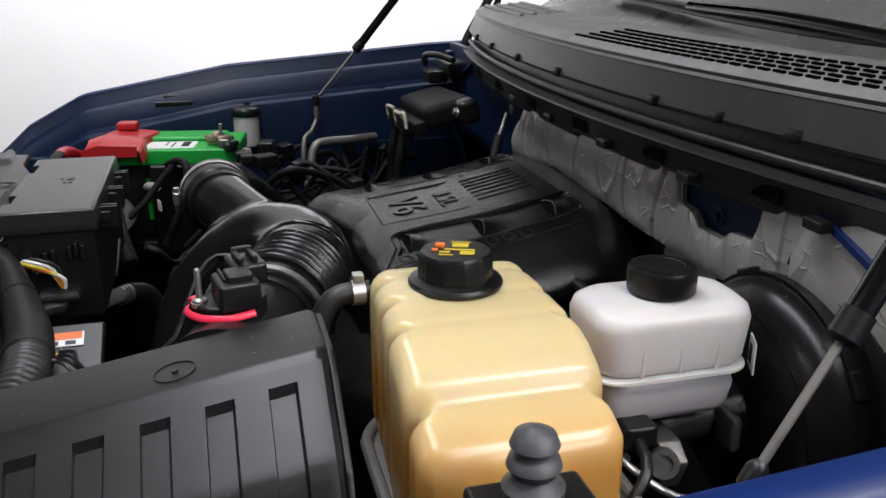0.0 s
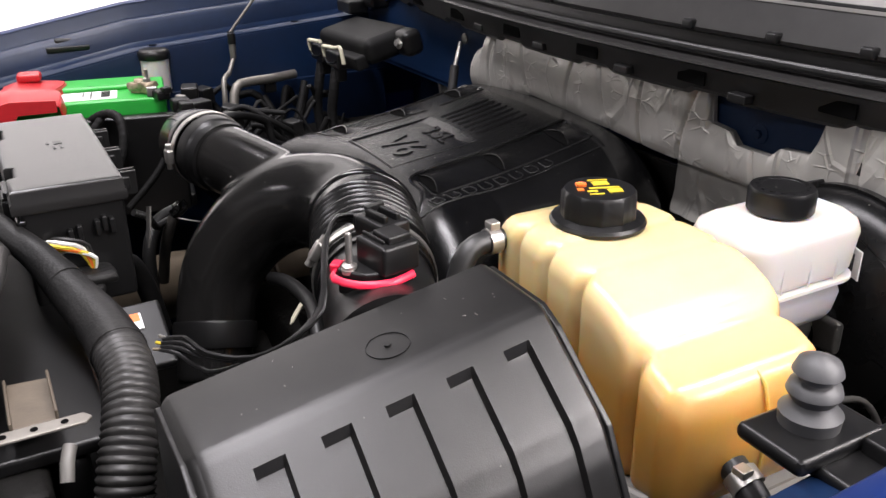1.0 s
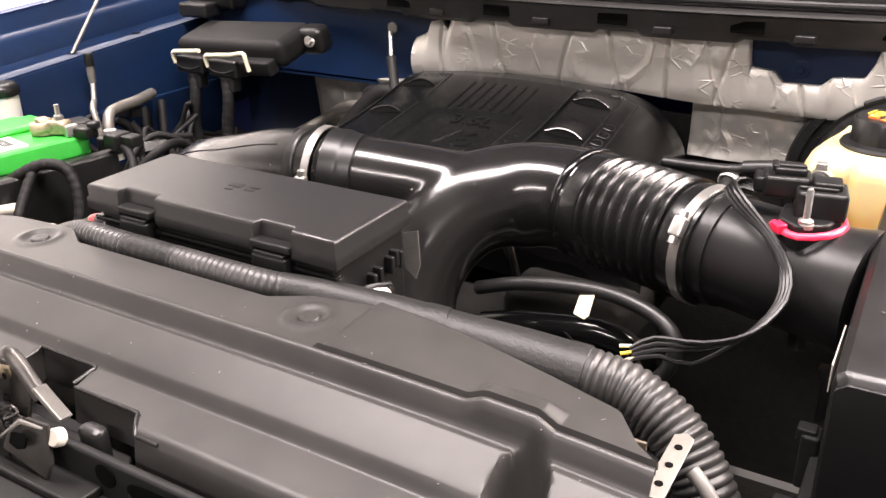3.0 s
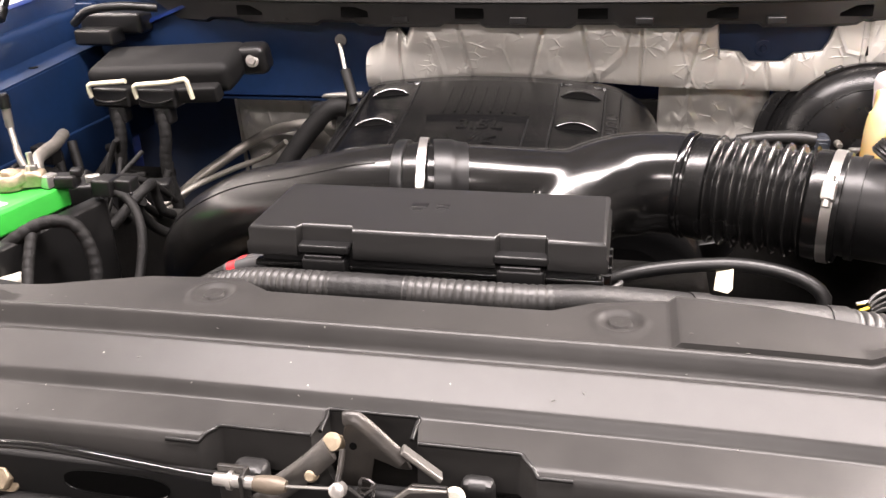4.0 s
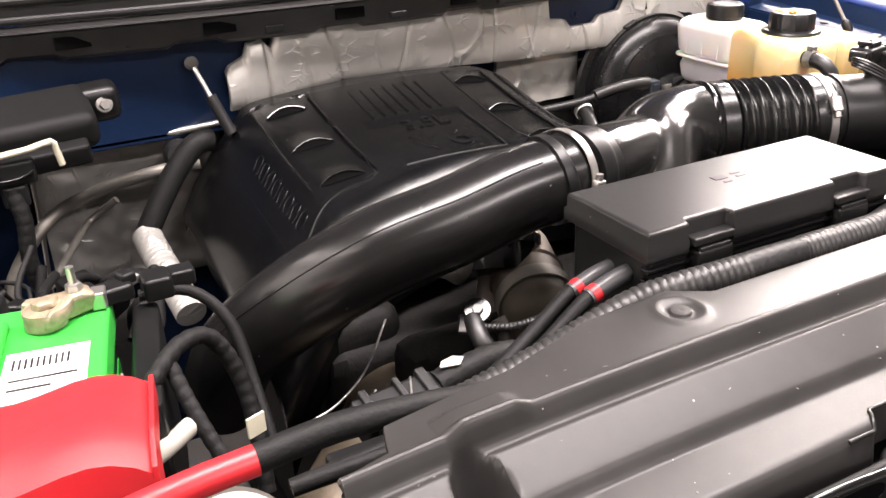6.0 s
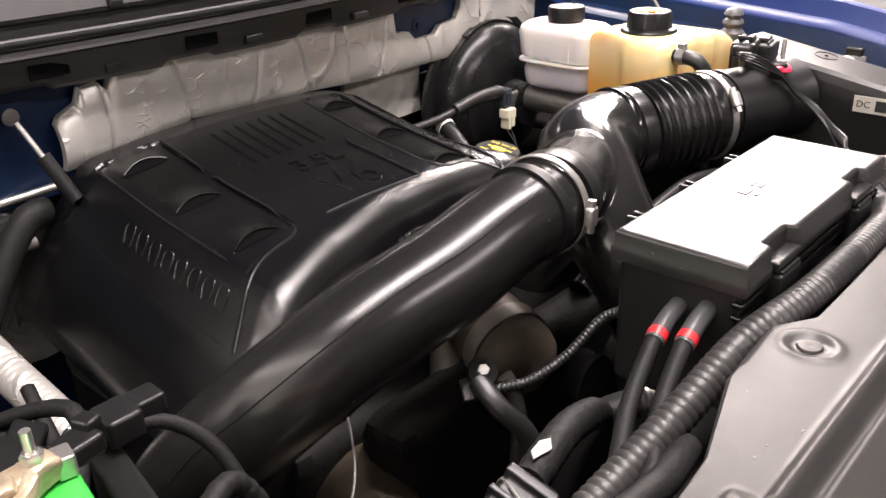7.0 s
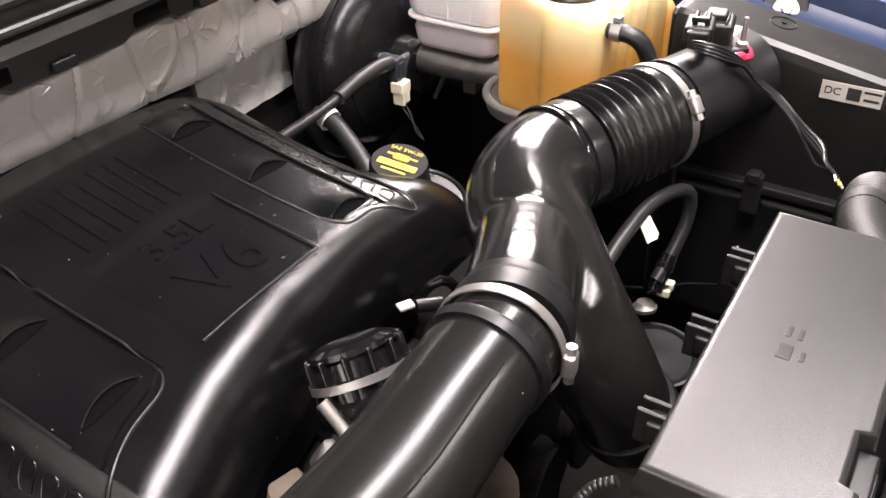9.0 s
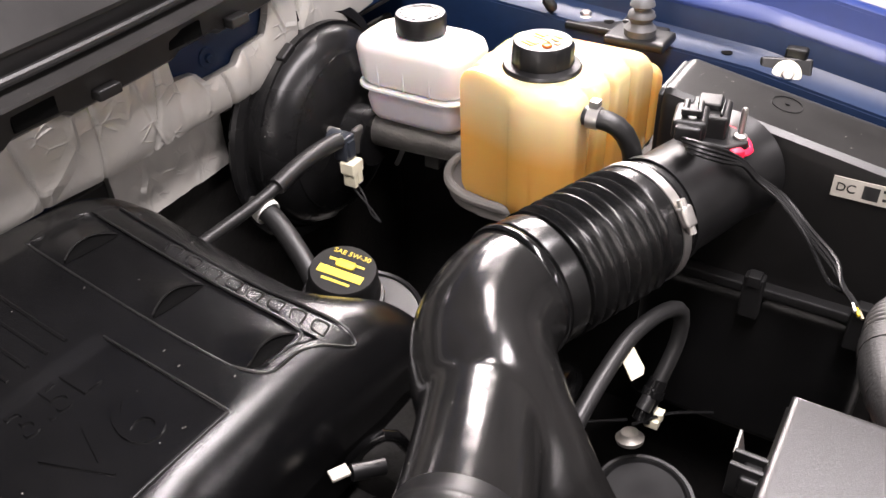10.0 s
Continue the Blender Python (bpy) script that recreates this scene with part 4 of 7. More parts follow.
BRANCH = [(0.262, 0.4325, 1.067, 0.0635), (0.250, 0.435, 1.067, 0.0645), (0.215, 0.437, 1.068, 0.0645), (0.165, 0.423, 1.067, 0.0640), (0.117, 0.384, 1.055, 0.0630), (0.089, 0.336, 1.016, 0.0590), (0.086, 0.296, 0.962, 0.0550), (0.108, 0.272, 0.895, 0.052), (0.145, 0.255, 0.83, 0.05)]
moulding = part("pipe", join(tube(RIGHT, n=48, step=0.006), tube(BRANCH, n=56, step=0.006)), M_DUCT, yduct)
blend = moulding.modifiers.new("blend", "REMESH")
blend.mode, blend.voxel_size, blend.use_smooth_shade = "VOXEL", 0.0028, True
soft_ = moulding.modifiers.new("soft", "SMOOTH")
soft_.factor, soft_.iterations = 0.5, 40
part("branch_collar", tube([(0.106, 0.2735, 0.900, 0.0535), (0.107, 0.273, 0.898, 0.056), (0.120, 0.267, 0.872, 0.056), (0.121, 0.2665, 0.870, 0.0535)], n=40, step=0.01), M_PLASTIC, yduct)
part("coupling", tube([(-0.05, 0.3305, 1.0918, 0.054), (-0.03, 0.3355, 1.0908, 0.054), (-0.026, 0.3365, 1.0905, 0.052), (-0.012, 0.340, 1.0895, 0.0505)], n=36, step=0.004), M_PLASTIC, yduct, "black rubber coupling collar")
part("coupling", tube([(-0.088, 0.331, 1.089, 0.0545), (-0.076, 0.331, 1.090, 0.0545), (-0.072, 0.331, 1.0905, 0.0525)], n=36, step=0.004), M_PLASTIC, yduct, "black rubber coupling collar")
hose_clamp(yduct, (-0.062, 0.3305, 1.0915), (0.04, 0.345, 1.086), 0.0545, 180, 0.010)
bel = thing("intake_bellows", (0.33, 0.41, 1.0), "ribbed black rubber intake bellows between two pipes", "intake hose")
def along(d, r):
    """A point of the bellows' axis at a distance, with a radius."""
    return (0.262 + 0.9415 * d, 0.4325 - 0.3368 * d, 1.067, r)


part("bellows", tube([along(0.026, 0.067), along(0.06, 0.0675), along(0.10, 0.0675), along(0.1345, 0.0675)], n=64, ripple=0.0085, pitch=0.0155, sharp=2.0), M_BELLOWS, bel)
part("bellows_cuff", tube([along(0.130, 0.0595), along(0.1335, 0.0615), along(0.137, 0.0635), along(0.141, 0.0645), along(0.168, 0.0645), along(0.171, 0.0635), along(0.172, 0.061)], n=48, step=0.002), M_BELLOWS, bel)
part("bellows_cuff", tube([along(-0.001, 0.060), along(0.0, 0.0645), along(0.003, 0.0655), along(0.020, 0.0655), along(0.023, 0.0645), along(0.0265, 0.060)], n=48, step=0.002), M_BELLOWS, bel)
part("cuff_bead", tube([along(-0.014, 0.0655), along(-0.0125, 0.0675), along(-0.008, 0.068), along(-0.004, 0.066), along(-0.0035, 0.061)], n=48, step=0.002), M_GLOSS, bel)
hose_clamp(bel, along(0.160, 0)[:3], along(0.25, 0)[:3], 0.0648, (-0.283, -0.79, 0.545), 0.011)
maf = thing("airflow_sensor_pipe", (0.5, 0.35, 1.0), "black plastic pipe carrying the airflow sensor", "intake pipe")
part("pipe", tube([(0.42, 0.376, 1.07, 0.058), (0.48, 0.355, 1.07, 0.058), (0.54, 0.336, 1.07, 0.058), (0.575, 0.326, 1.07, 0.064)], n=40), M_PLASTIC, maf)
part("pipe_rim", tube([(0.434, 0.371, 1.07, 0.061), (0.442, 0.368, 1.07, 0.061)], n=40, step=0.004), M_PLASTIC, maf)
sensor = thing("airflow_sensor", (0.49, 0.335, 1.13), "black airflow sensor with plug held by a red cable tie", "sensor")
part("sensor_base", prism([(0.486, 0.318), (0.508, 0.300), (0.531, 0.316), (0.540, 0.342), (0.532, 0.366), (0.506, 0.376), (0.485, 0.356)], 1.112, 1.137, r=0.003), M_PLASTIC, sensor)
sm = Matrix.Translation((0.518, 0.346, 1.148)) @ Matrix.Rotation(radians(10), 4, "Z")
part("sensor_body", join(obox(sm, 0.046, 0.040, 0.028, 0.004), obox(sm @ Matrix.Translation((0.004, 0.002, 0.017)), 0.026, 0.024, 0.008, 0.002)), M_PLASTIC, sensor)
part("sensor_rib", obox(sm @ Matrix.Translation((-0.004, -0.012, 0.0155)), 0.034, 0.003, 0.004, 0.001, 1), M_PLASTIC, sensor)
pm_ = Matrix.Translation((0.484, 0.357, 1.157)) @ Matrix.Rotation(radians(12), 4, "Z")
part("plug", join(obox(pm_, 0.044, 0.034, 0.022, 0.004), obox(pm_ @ Matrix.Translation((-0.024, 0, 0)), 0.012, 0.026, 0.016, 0.003)), M_PLASTIC, sensor, "black wire plug")
part("plug_lock", join(obox(pm_ @ Matrix.Translation((0.002, 0.006, 0.014)), 0.030, 0.006, 0.008, 0.002), obox(pm_ @ Matrix.Translation((0.002, -0.008, 0.014)), 0.030, 0.006, 0.008, 0.002), obox(pm_ @ Matrix.Translation((-0.012, 0, 0.017)), 0.006, 0.020, 0.006, 0.001)), M_PLASTIC, sensor, "black plug lock")
part("stud", join(lathe([(0.007, 0), (0.007, 0.003), (0.0032, 0.005), (0.0032, 0.032), (0.002, 0.034)], Matrix.Translation((0.512, 0.311, 1.137)), n=14), lathe([(0.008, -0.004), (0.008, 0)], Matrix.Translation((0.512, 0.311, 1.137)), n=14)), M_STEEL, sensor, "pale metal stud")
part("cable_tie", join(tube([(0.482, 0.318, 1.130), (0.494, 0.304, 1.129), (0.509, 0.297, 1.128), (0.534, 0.311, 1.129), (0.545, 0.338, 1.130), (0.538, 0.362, 1.131)], 0.0036, n=8, flat=0.5), obox(Matrix.Translation((0.490, 0.307, 1.130)) @ Matrix.Rotation(radians(-40), 4, "Z"), 0.014, 0.010, 0.010, 0.002)), M_PINK, sensor, "bright red cable tie")
for k in range(4):
    o = 0.0027 * k
    part("wire", tube([(0.458, 0.345 + o, 1.148), (0.440 + o, 0.345 + o, 1.150 + 0.8 * o), (0.433 + o, 0.330, 1.151 + o), (0.450 + o, 0.312, 1.140 + o), (0.480 + o, 0.297, 1.124), (0.500 + o, 0.285, 1.10), (0.505 + o, 0.255, 1.077 + 0.6 * o), (0.486 + o, 0.220, 1.054 + o), (0.452 + o, 0.188, 1.046 + (1.5 - 5 * (k == 0)) * o - 0.012 * (k == 0)), (0.428 - o, 0.168 + o, 1.046 + 1.5 * o), (0.408 - 0.5 * o, 0.155 + 0.5 * o, 1.044 + o)], 0.0021, n=6), M_PLASTIC, sensor, "thin black wire")
for k in range(3):
    part("wire_tip", tube([(0.409 - 0.002 * k, 0.156 + 0.003 * k, 1.045 + 0.004 * k), (0.400 - 0.003 * k, 0.150 + 0.004 * k, 1.042 + 0.005 * k)], 0.0017, n=6), (M_BRASSY, M_YELLOW, M_STEEL)[k], sensor, "bare wire tip")

# ---- air filter box ----
airbox = thing("air_filter_box", (0.65, 0.27, 0.8), "black plastic air filter box with ribbed sloping side", "air filter box")


def ab_top(y):
    return lerp(y, [0.12, 0.41], [1.0955, 1.146])


def airbox_lid(u, v):
    """Lid section from the inboard face over the top and down the slope."""
    y = 0.122 + 0.296 * u
    t = ab_top(y)
    xs = [0.572, 0.570, 0.569, 0.571, 0.577, 0.60, 0.64, 0.664, 0.673, 0.682, 0.715, 0.745, 0.756, 0.768, 0.80, 0.828, 0.84]
    zs = [-0.20, -0.12, -0.02, -0.006, -0.0005, 0.0, 0.0, -0.0005, -0.004, -0.010, -0.033, -0.054, -0.066, -0.086, -0.145, -0.196, -0.225]
    n = len(xs) - 1
    x, z = lerp(v * n, range(n + 1), xs), t + lerp(v * n, range(n + 1), zs)
    k = 0.0
    w = (y - 0.1635) % 0.0499
    if 0.1625 < y < 0.39 and w < 0.0235 and 0.686 < x < 0.812:
        k = 0.0065 * min(1, w / 0.0008, (0.0235 - w) / 0.0022, (x - 0.686) / 0.0055, (0.812 - x) / 0.006)
    e = min(u, 1 - u)
    r = 0.012 * (1 - min(1, e / 0.04)) ** 2
    return Vector((x - k * 0.5 - r * (1 if x > 0.66 else -0.5 if x < 0.58 else 0), y, z - k * 0.85 - r * 0.6))


uu = sorted({round(i / 60, 4) for i in range(61)} | {round((0.1635 + 0.0499 * k + w - 0.122) / 0.296, 5) for k in range(5) for w in (-0.0004, 0.0, 0.0008, 0.0012, 0.0209, 0.0213, 0.0235, 0.0239)} | {0.005, 0.01, 0.02, 0.03, 0.98, 0.99, 0.995})
vv = sorted({round(i / 64, 4) for i in range(65)} | {0.5690, 0.5700, 0.5804, 0.5812})
lid = part("lid", sheet(airbox_lid, uu, vv, 0.006), M_COVER, airbox, "dark grey lid with recessed ribs")
front_face = [(x, z) for x, z in ((0.573, 0.895), (0.572, 1.084), (0.580, 1.091), (0.66, 1.091), (0.682, 1.081), (0.752, 1.030), (0.828, 0.892), (0.80, 0.80), (0.60, 0.80))]
part("end_wall", prism([(x, z) for x, z in front_face], -0.126, -0.120, Matrix.Rotation(radians(90), 4, "X"), 0.0015), M_PLASTIC, airbox)
rear_face = [(0.573, 0.92), (0.572, 1.136), (0.580, 1.142), (0.66, 1.142), (0.682, 1.132), (0.752, 1.081), (0.828, 0.943), (0.80, 0.84), (0.60, 0.84)]
part("end_wall", prism(rear_face, -0.420, -0.414, Matrix.Rotation(radians(90), 4, "X"), 0.0015), M_PLASTIC, airbox)
part("lower_case", rbox(0.575, 0.835, 0.125, 0.415, 0.66, 0.90, 0.02), M_PLASTIC, airbox)
part("lid_flange", rbox(0.556, 0.60, 0.115, 0.425, 0.912, 0.926, 0.003), M_MATT, airbox)
for ly in (0.15, 0.27, 0.39):
    part("latch", join(rbox(0.545, 0.562, ly - 0.012, ly + 0.012, 0.885, 0.945, 0.003), rbox(0.540, 0.558, ly - 0.008, ly + 0.008, 0.935, 0.95, 0.002)), M_MATT, airbox, "black spring latch")
dm = Matrix.Translation((0.635, 0.29, ab_top(0.29) + 0.0005)) @ Matrix.Rotation(math.atan((1.146 - 1.0955) / 0.29), 4, "X")
part("date_ring", join(put(ring_band((0, 0, 0), (0, 0, 1), 0.017, 0.001, 0.0008), dm), lathe([(0.003, 0), (0.003, 0.0015)], dm, n=10)), M_PLASTIC, airbox)
lm = Matrix.Translation((0.5665, 0.182, 1.078)) @ Matrix.Rotation(radians(-90), 4, "Z") @ Matrix.Rotation(radians(90), 4, "X")
label = part("label", obox(lm, 0.072, 0.024, 0.001, 0), M_DINGY, airbox, "white paper label with print")
part("label_print", letters("DC", 0.014, 0.0004, lm @ Matrix.Translation((-0.022, 0, 0.0008)) @ Matrix.Rotation(0, 4, "Z")), M_INK, label, "black letters DC")
part("label_print", join(obox(lm @ Matrix.Translation((0.003, 0, 0.0008)), 0.016, 0.016, 0.0006, 0), obox(lm @ Matrix.Translation((0.024, 0.006, 0.0008)), 0.02, 0.003, 0.0006, 0), obox(lm @ Matrix.Translation((0.024, -0.004, 0.0008)), 0.018, 0.003, 0.0006, 0)), M_INK, label, "black printed block and bars")

# ---- coolant tank ----
tank = thing("coolant_tank", (0.62, 0.57, 0.95), "amber translucent coolant tank with stepped body", "coolant tank")
TANK = []
for i in range(101):
    x = 0.474 + 0.299 * i / 100
    top = lerp(x, [0.474, 0.476, 0.481, 0.49, 0.505, 0.575, 0.583, 0.63, 0.655, 0.675, 0.692, 0.703, 0.711, 0.716, 0.721, 0.735, 0.752, 0.762, 0.769, 0.773],
               [1.10, 1.127, 1.139, 1.145, 1.149, 1.149, 1.1465, 1.145, 1.1415, 1.136, 1.128, 1.119, 1.109, 1.1045, 1.102, 1.0975, 1.090, 1.081, 1.064, 1.03])
    front = lerp(x, [0.474, 0.478, 0.49, 0.51, 0.60, 0.66, 0.75, 0.765, 0.773], [0.515, 0.495, 0.482, 0.477, 0.472, 0.467, 0.469, 0.482, 0.515])
    back = lerp(x, [0.474, 0.478, 0.49, 0.51, 0.60, 0.66, 0.75, 0.765, 0.773], [0.60, 0.625, 0.638, 0.643, 0.647, 0.649, 0.647, 0.637, 0.605])
    back -= 0.066 * max(0.0, min(1.0, (0.506 - x) / 0.020)) ** 0.6
    dip = sum(0.011 * math.exp(-((x - g) / 0.0065) ** 2) for g in (0.527, 0.578, 0.634, 0.714))
    TANK.append((x, front + dip, back - 0.8 * dip, 0.974 + (0.015 if x < 0.478 or x > 0.77 else 0), top))
part("tank_body", loft_x(TANK, 0.021), M_COOL, tank)
part("fluid_step_seam", tube([(0.7735, 0.566, 0.98), (0.772, 0.566, 1.06), (0.757, 0.566, 1.0845), (0.72, 0.566, 1.091)], 0.0018, n=6), M_COOL, tank)
cm = Matrix.Translation((0.552, 0.556, 1.146))
cap = part("cap", lathe([(0.030, 0), (0.046, 0.001), (0.047, 0.005), (0.045, 0.008), (0.036, 0.010), (0.0355, 0.032), (0.0335, 0.036), (0.001, 0.0365)], cm, n=72,
                        wave=lambda a, h: 1 + (0.035 * (math.cos(11 * a) > 0.72) if 0.0095 < h < 0.034 else 0)), M_PLASTIC, tank, "black ribbed pressure cap with wide collar")
tm = cm @ Matrix.Translation((0, 0, 0.0368)) @ Matrix.Rotation(radians(70), 4, "Z")
part("cap_print", join(obox(tm @ Matrix.Translation((0.004, 0.012, 0)), 0.016, 0.010, 0.0008, 0), obox(tm @ Matrix.Translation((0.004, -0.001, 0)), 0.030, 0.003, 0.0008, 0),
                       obox(tm @ Matrix.Translation((0.012, -0.010, 0)), 0.014, 0.009, 0.0008, 0), obox(tm @ Matrix.Translation((-0.010, -0.009, 0)), 0.010, 0.003, 0.0008, 0),
                       obox(tm @ Matrix.Translation((-0.008, -0.017, 0)), 0.014, 0.002, 0.0008, 0), obox(tm @ Matrix.Translation((0.004, 0.0215, 0)), 0.02, 0.002, 0.0008, 0)), M_YELLOW, cap, "yellow warning signs")
part("cap_print", join(obox(tm @ Matrix.Translation((-0.016, 0.010, 0)), 0.010, 0.010, 0.0008, 0.002, 1), obox(tm @ Matrix.Translation((-0.020, -0.003, 0)), 0.006, 0.006, 0.0008, 0)), M_ORANGE, cap, "orange warning sign")
part("raised_print", join(*[obox(Matrix.Translation((0.628 + 0.009 * r, 0.535 + 0.0095 * k, 1.1375 - 0.0032 * r)) @ Matrix.Rotation(radians(20), 4, "Y"), 0.005, 0.006, 0.002, 0.0006, 1) for r in range(2) for k in range(7)]), M_COOL, tank, "moulded marks that cannot be read")
TRAY = rrect(0.638, 0.573, 0.302, 0.222, 0.078, 9)
part("tray", join(prism(TRAY, 0.960, 0.979, r=0.003), tube([(x, y, 0.981) for x, y in TRAY + TRAY[:1]], 0.0065, n=10)), M_TRAY, tank, "milky grey tray under the tank")
part("nipple", tube([(0.503, 0.495, 1.125), (0.501, 0.462, 1.126)], 0.008, n=14), M_COOL, tank)
part("outlet", tube([(0.755, 0.535, 1.02), (0.79, 0.533, 1.005)], 0.009, n=14), M_COOL, tank)
hose = thing("vent_hose", (0.5, 0.46, 1.12), "short bent black rubber hose on the coolant tank", "hose", "coolant hoses")
part("rubber_hose", tube([(0.502, 0.478, 1.127), (0.501, 0.460, 1.127), (0.503, 0.440, 1.122), (0.508, 0.425, 1.10), (0.512, 0.42, 1.06), (0.512, 0.42, 0.95)], 0.0115, n=16), M_RUBBER, hose)
part("spring_clip", join(ring_band((0.5015, 0.467, 1.127), (0.502, 0.4, 1.126), 0.0117, 0.013), obox(Matrix.Translation((0.5015, 0.467, 1.144)), 0.012, 0.011, 0.008, 0.001)), M_STEEL, hose, "bright spring clip")
hose = thing("outlet_hose", (0.79, 0.53, 1.0), "black rubber hose below the coolant tank", "hose", "coolant hoses")
part("rubber_hose", tube([(0.772, 0.534, 1.013), (0.80, 0.532, 1.0), (0.815, 0.53, 0.97), (0.815, 0.53, 0.88)], 0.013, n=16), M_RUBBER, hose)
part("spring_clip", join(ring_band((0.787, 0.533, 1.008), (0.81, 0.532, 0.998), 0.0135, 0.014), obox(Matrix.Translation((0.79, 0.526, 1.022)), 0.012, 0.012, 0.007, 0.001)), M_STEEL, hose, "bright spring clip")

# ---- brakes ----
booster = thing("brake_booster", (0.56, 0.9, 0.9), "round black steel brake booster on the firewall", "brake booster")
bmx = aim((0.575, 0.943, 0.972), (0.578, 0.5, 0.972))
part("shell", lathe([(0.150, 0), (0.151, 0.016), (0.149, 0.034), (0.142, 0.050), (0.120, 0.066), (0.1185, 0.0665), (0.112, 0.070), (0.07, 0.078), (0.045, 0.082), (0.04, 0.12)], bmx, n=72), M_BOOST, booster)
part("outer_flange", lathe([(0.12, 0.0), (0.180, 0.001), (0.182, 0.006), (0.178, 0.011), (0.164, 0.013), (0.160, 0.009), (0.12, 0.008)], bmx, n=72), M_BOOST, booster, "dusty black outer flange")
part("rim", put(ring_band((0, 0, 0.026), (0, 0, 1), 0.150, 0.010, 0.004, 72), bmx), M_BOOST, booster)
part("crease", put(ring_band((0, 0, 0.0665), (0, 0, 1), 0.1186, 0.0016, 0.0012, 72), bmx), M_SHINE, booster, "shiny stamped crease")
for a in (35, 115, 200, 290):
    part("crimp", obox(bmx @ Matrix.Rotation(radians(a), 4, "Z") @ Matrix.Translation((0.152, 0, 0.026)), 0.012, 0.03, 0.014, 0.003), M_BOOST, booster)
part("stud", lathe([(0.006, 0), (0.006, 0.016), (0.004, 0.019)], bmx @ Matrix.Translation((-0.055, 0.03, 0.078)), n=12), M_PIPE, booster, "small dull stud")
cyl = thing("brake_master_cylinder", (0.6, 0.75, 0.97), "cast aluminium brake master cylinder below its reservoir", "brake cylinder")
part("cylinder", tube([(0.585, 0.84, 0.985), (0.60, 0.69, 0.985), (0.605, 0.655, 0.985)], 0.026, n=24), M_ALU, cyl)
part("flange", rbox(0.53, 0.645, 0.825, 0.838, 0.965, 1.005, 0.006), M_ALU, cyl)
part("port", join(lathe([(0.014, 0), (0.014, 0.03)], Matrix.Translation((0.598, 0.72, 0.995)), n=18), lathe([(0.014, 0), (0.014, 0.03)], Matrix.Translation((0.593, 0.79, 0.995)), n=18)), M_ALU, cyl)
part("brake_line", tube([(0.63, 0.70, 0.985), (0.665, 0.70, 0.985), (0.69, 0.74, 0.96), (0.69, 0.83, 0.93), (0.70, 0.88, 0.85)], 0.004, n=8), M_STEEL, cyl)
part("line_fitting", lathe([(0.011, 0), (0.011, 0.012), (0.008, 0.014), (0.008, 0.028)], aim((0.625, 0.70, 0.985), (0.70, 0.70, 0.985)), n=6), M_STEEL, cyl)
part("level_plug", join(rbox(0.625, 0.665, 0.695, 0.73, 1.0, 1.025, 0.005), tube([(0.66, 0.71, 1.01), (0.70, 0.70, 1.0), (0.72, 0.66, 0.96)], 0.006, n=8)), M_PLASTIC, cyl, "black level sensor plug")
part("bolt_lug", join(ring_band((0.668, 0.735, 0.985), (0.76, 0.70, 1.02), 0.009, 0.014, 0.006, 24), lathe([(0.009, -0.004), (0.009, 0.004)], aim((0.668, 0.735, 0.985), (0.76, 0.70, 1.02)), n=20)), M_ALU, cyl, "pale cast bolt lug")
part("cast_foot", prism([(0.60, 0.93), (0.66, 0.95), (0.675, 0.985), (0.655, 1.0), (0.60, 1.0)], -0.76, -0.735, Matrix.Rotation(radians(90), 4, "X"), 0.003), M_ALU, cyl, "pale cast foot")
res = thing("brake_fluid_reservoir", (0.6, 0.75, 1.01), "translucent white brake fluid reservoir with black cap", "fluid reservoir")


def res_loft(z0, z1, gx, gy, r=0.02):
    bm = bmesh.new()
    rings = []
    for z, k in ((z0, -0.012), (z0 + 0.004, -0.004), (z0 + 0.012, 0.0), (z1 - 0.02, 0.003), (z1 - 0.009, 0.0), (z1 - 0.003, -0.007), (z1, -0.018)):
        rings.append([bm.verts.new((0.600 + p, 0.755 + q, z)) for p, q in rrect(0, 0, 2 * (gx + k), 2 * (gy + k), r, 7)])
    return skin(bm, rings)


part("upper_body", res_loft(1.066, 1.137, 0.049, 0.082, 0.03), M_BRAKE, res)
part("lower_body", res_loft(1.012, 1.066, 0.041, 0.070), M_BRAKE_LOW, res, "cloudy grey-white lower half")
part("weld_flange", prism(rrect(0.600, 0.755, 0.103, 0.169, 0.030, 7), 1.0635, 1.0675, r=0.001), M_BRAKE, res)
for ky in (0.715, 0.755, 0.795):
    part("side_rib", rbox(0.6485, 0.6508, ky - 0.0015, ky + 0.0015, 1.070, 1.122, 0.001, 1), M_BRAKE, res)
    part("side_rib", rbox(0.5492, 0.5515, ky - 0.0015, ky + 0.0015, 1.070, 1.122, 0.001, 1), M_BRAKE, res)
for kx in (0.58, 0.62):
    part("front_rib", rbox(kx - 0.0015, kx + 0.0015, 0.6722, 0.674, 1.070, 1.122, 0.001, 1), M_BRAKE, res)
rc = part("cap", lathe([(0.031, 0), (0.0335, 0.002), (0.034, 0.022), (0.032, 0.0265), (0.022, 0.0275), (0.021, 0.0265), (0.001, 0.0265)], Matrix.Translation((0.600, 0.755, 1.138)), n=60,
                       wave=lambda a, h: 1 + (0.012 * math.cos(30 * a) if 0.001 < h < 0.024 else 0)), M_PLASTIC, res, "black knurled cap with raised marks")
part("cap_marks", join(*[obox(Matrix.Translation((0.600, 0.755, 1.165)) @ Matrix.Rotation(radians(a), 4, "Z") @ Matrix.Translation((0.0255, 0, 0)), 0.003, 0.005, 0.0016, 0) for a in range(0, 360, 24)]), M_PLASTIC, rc)
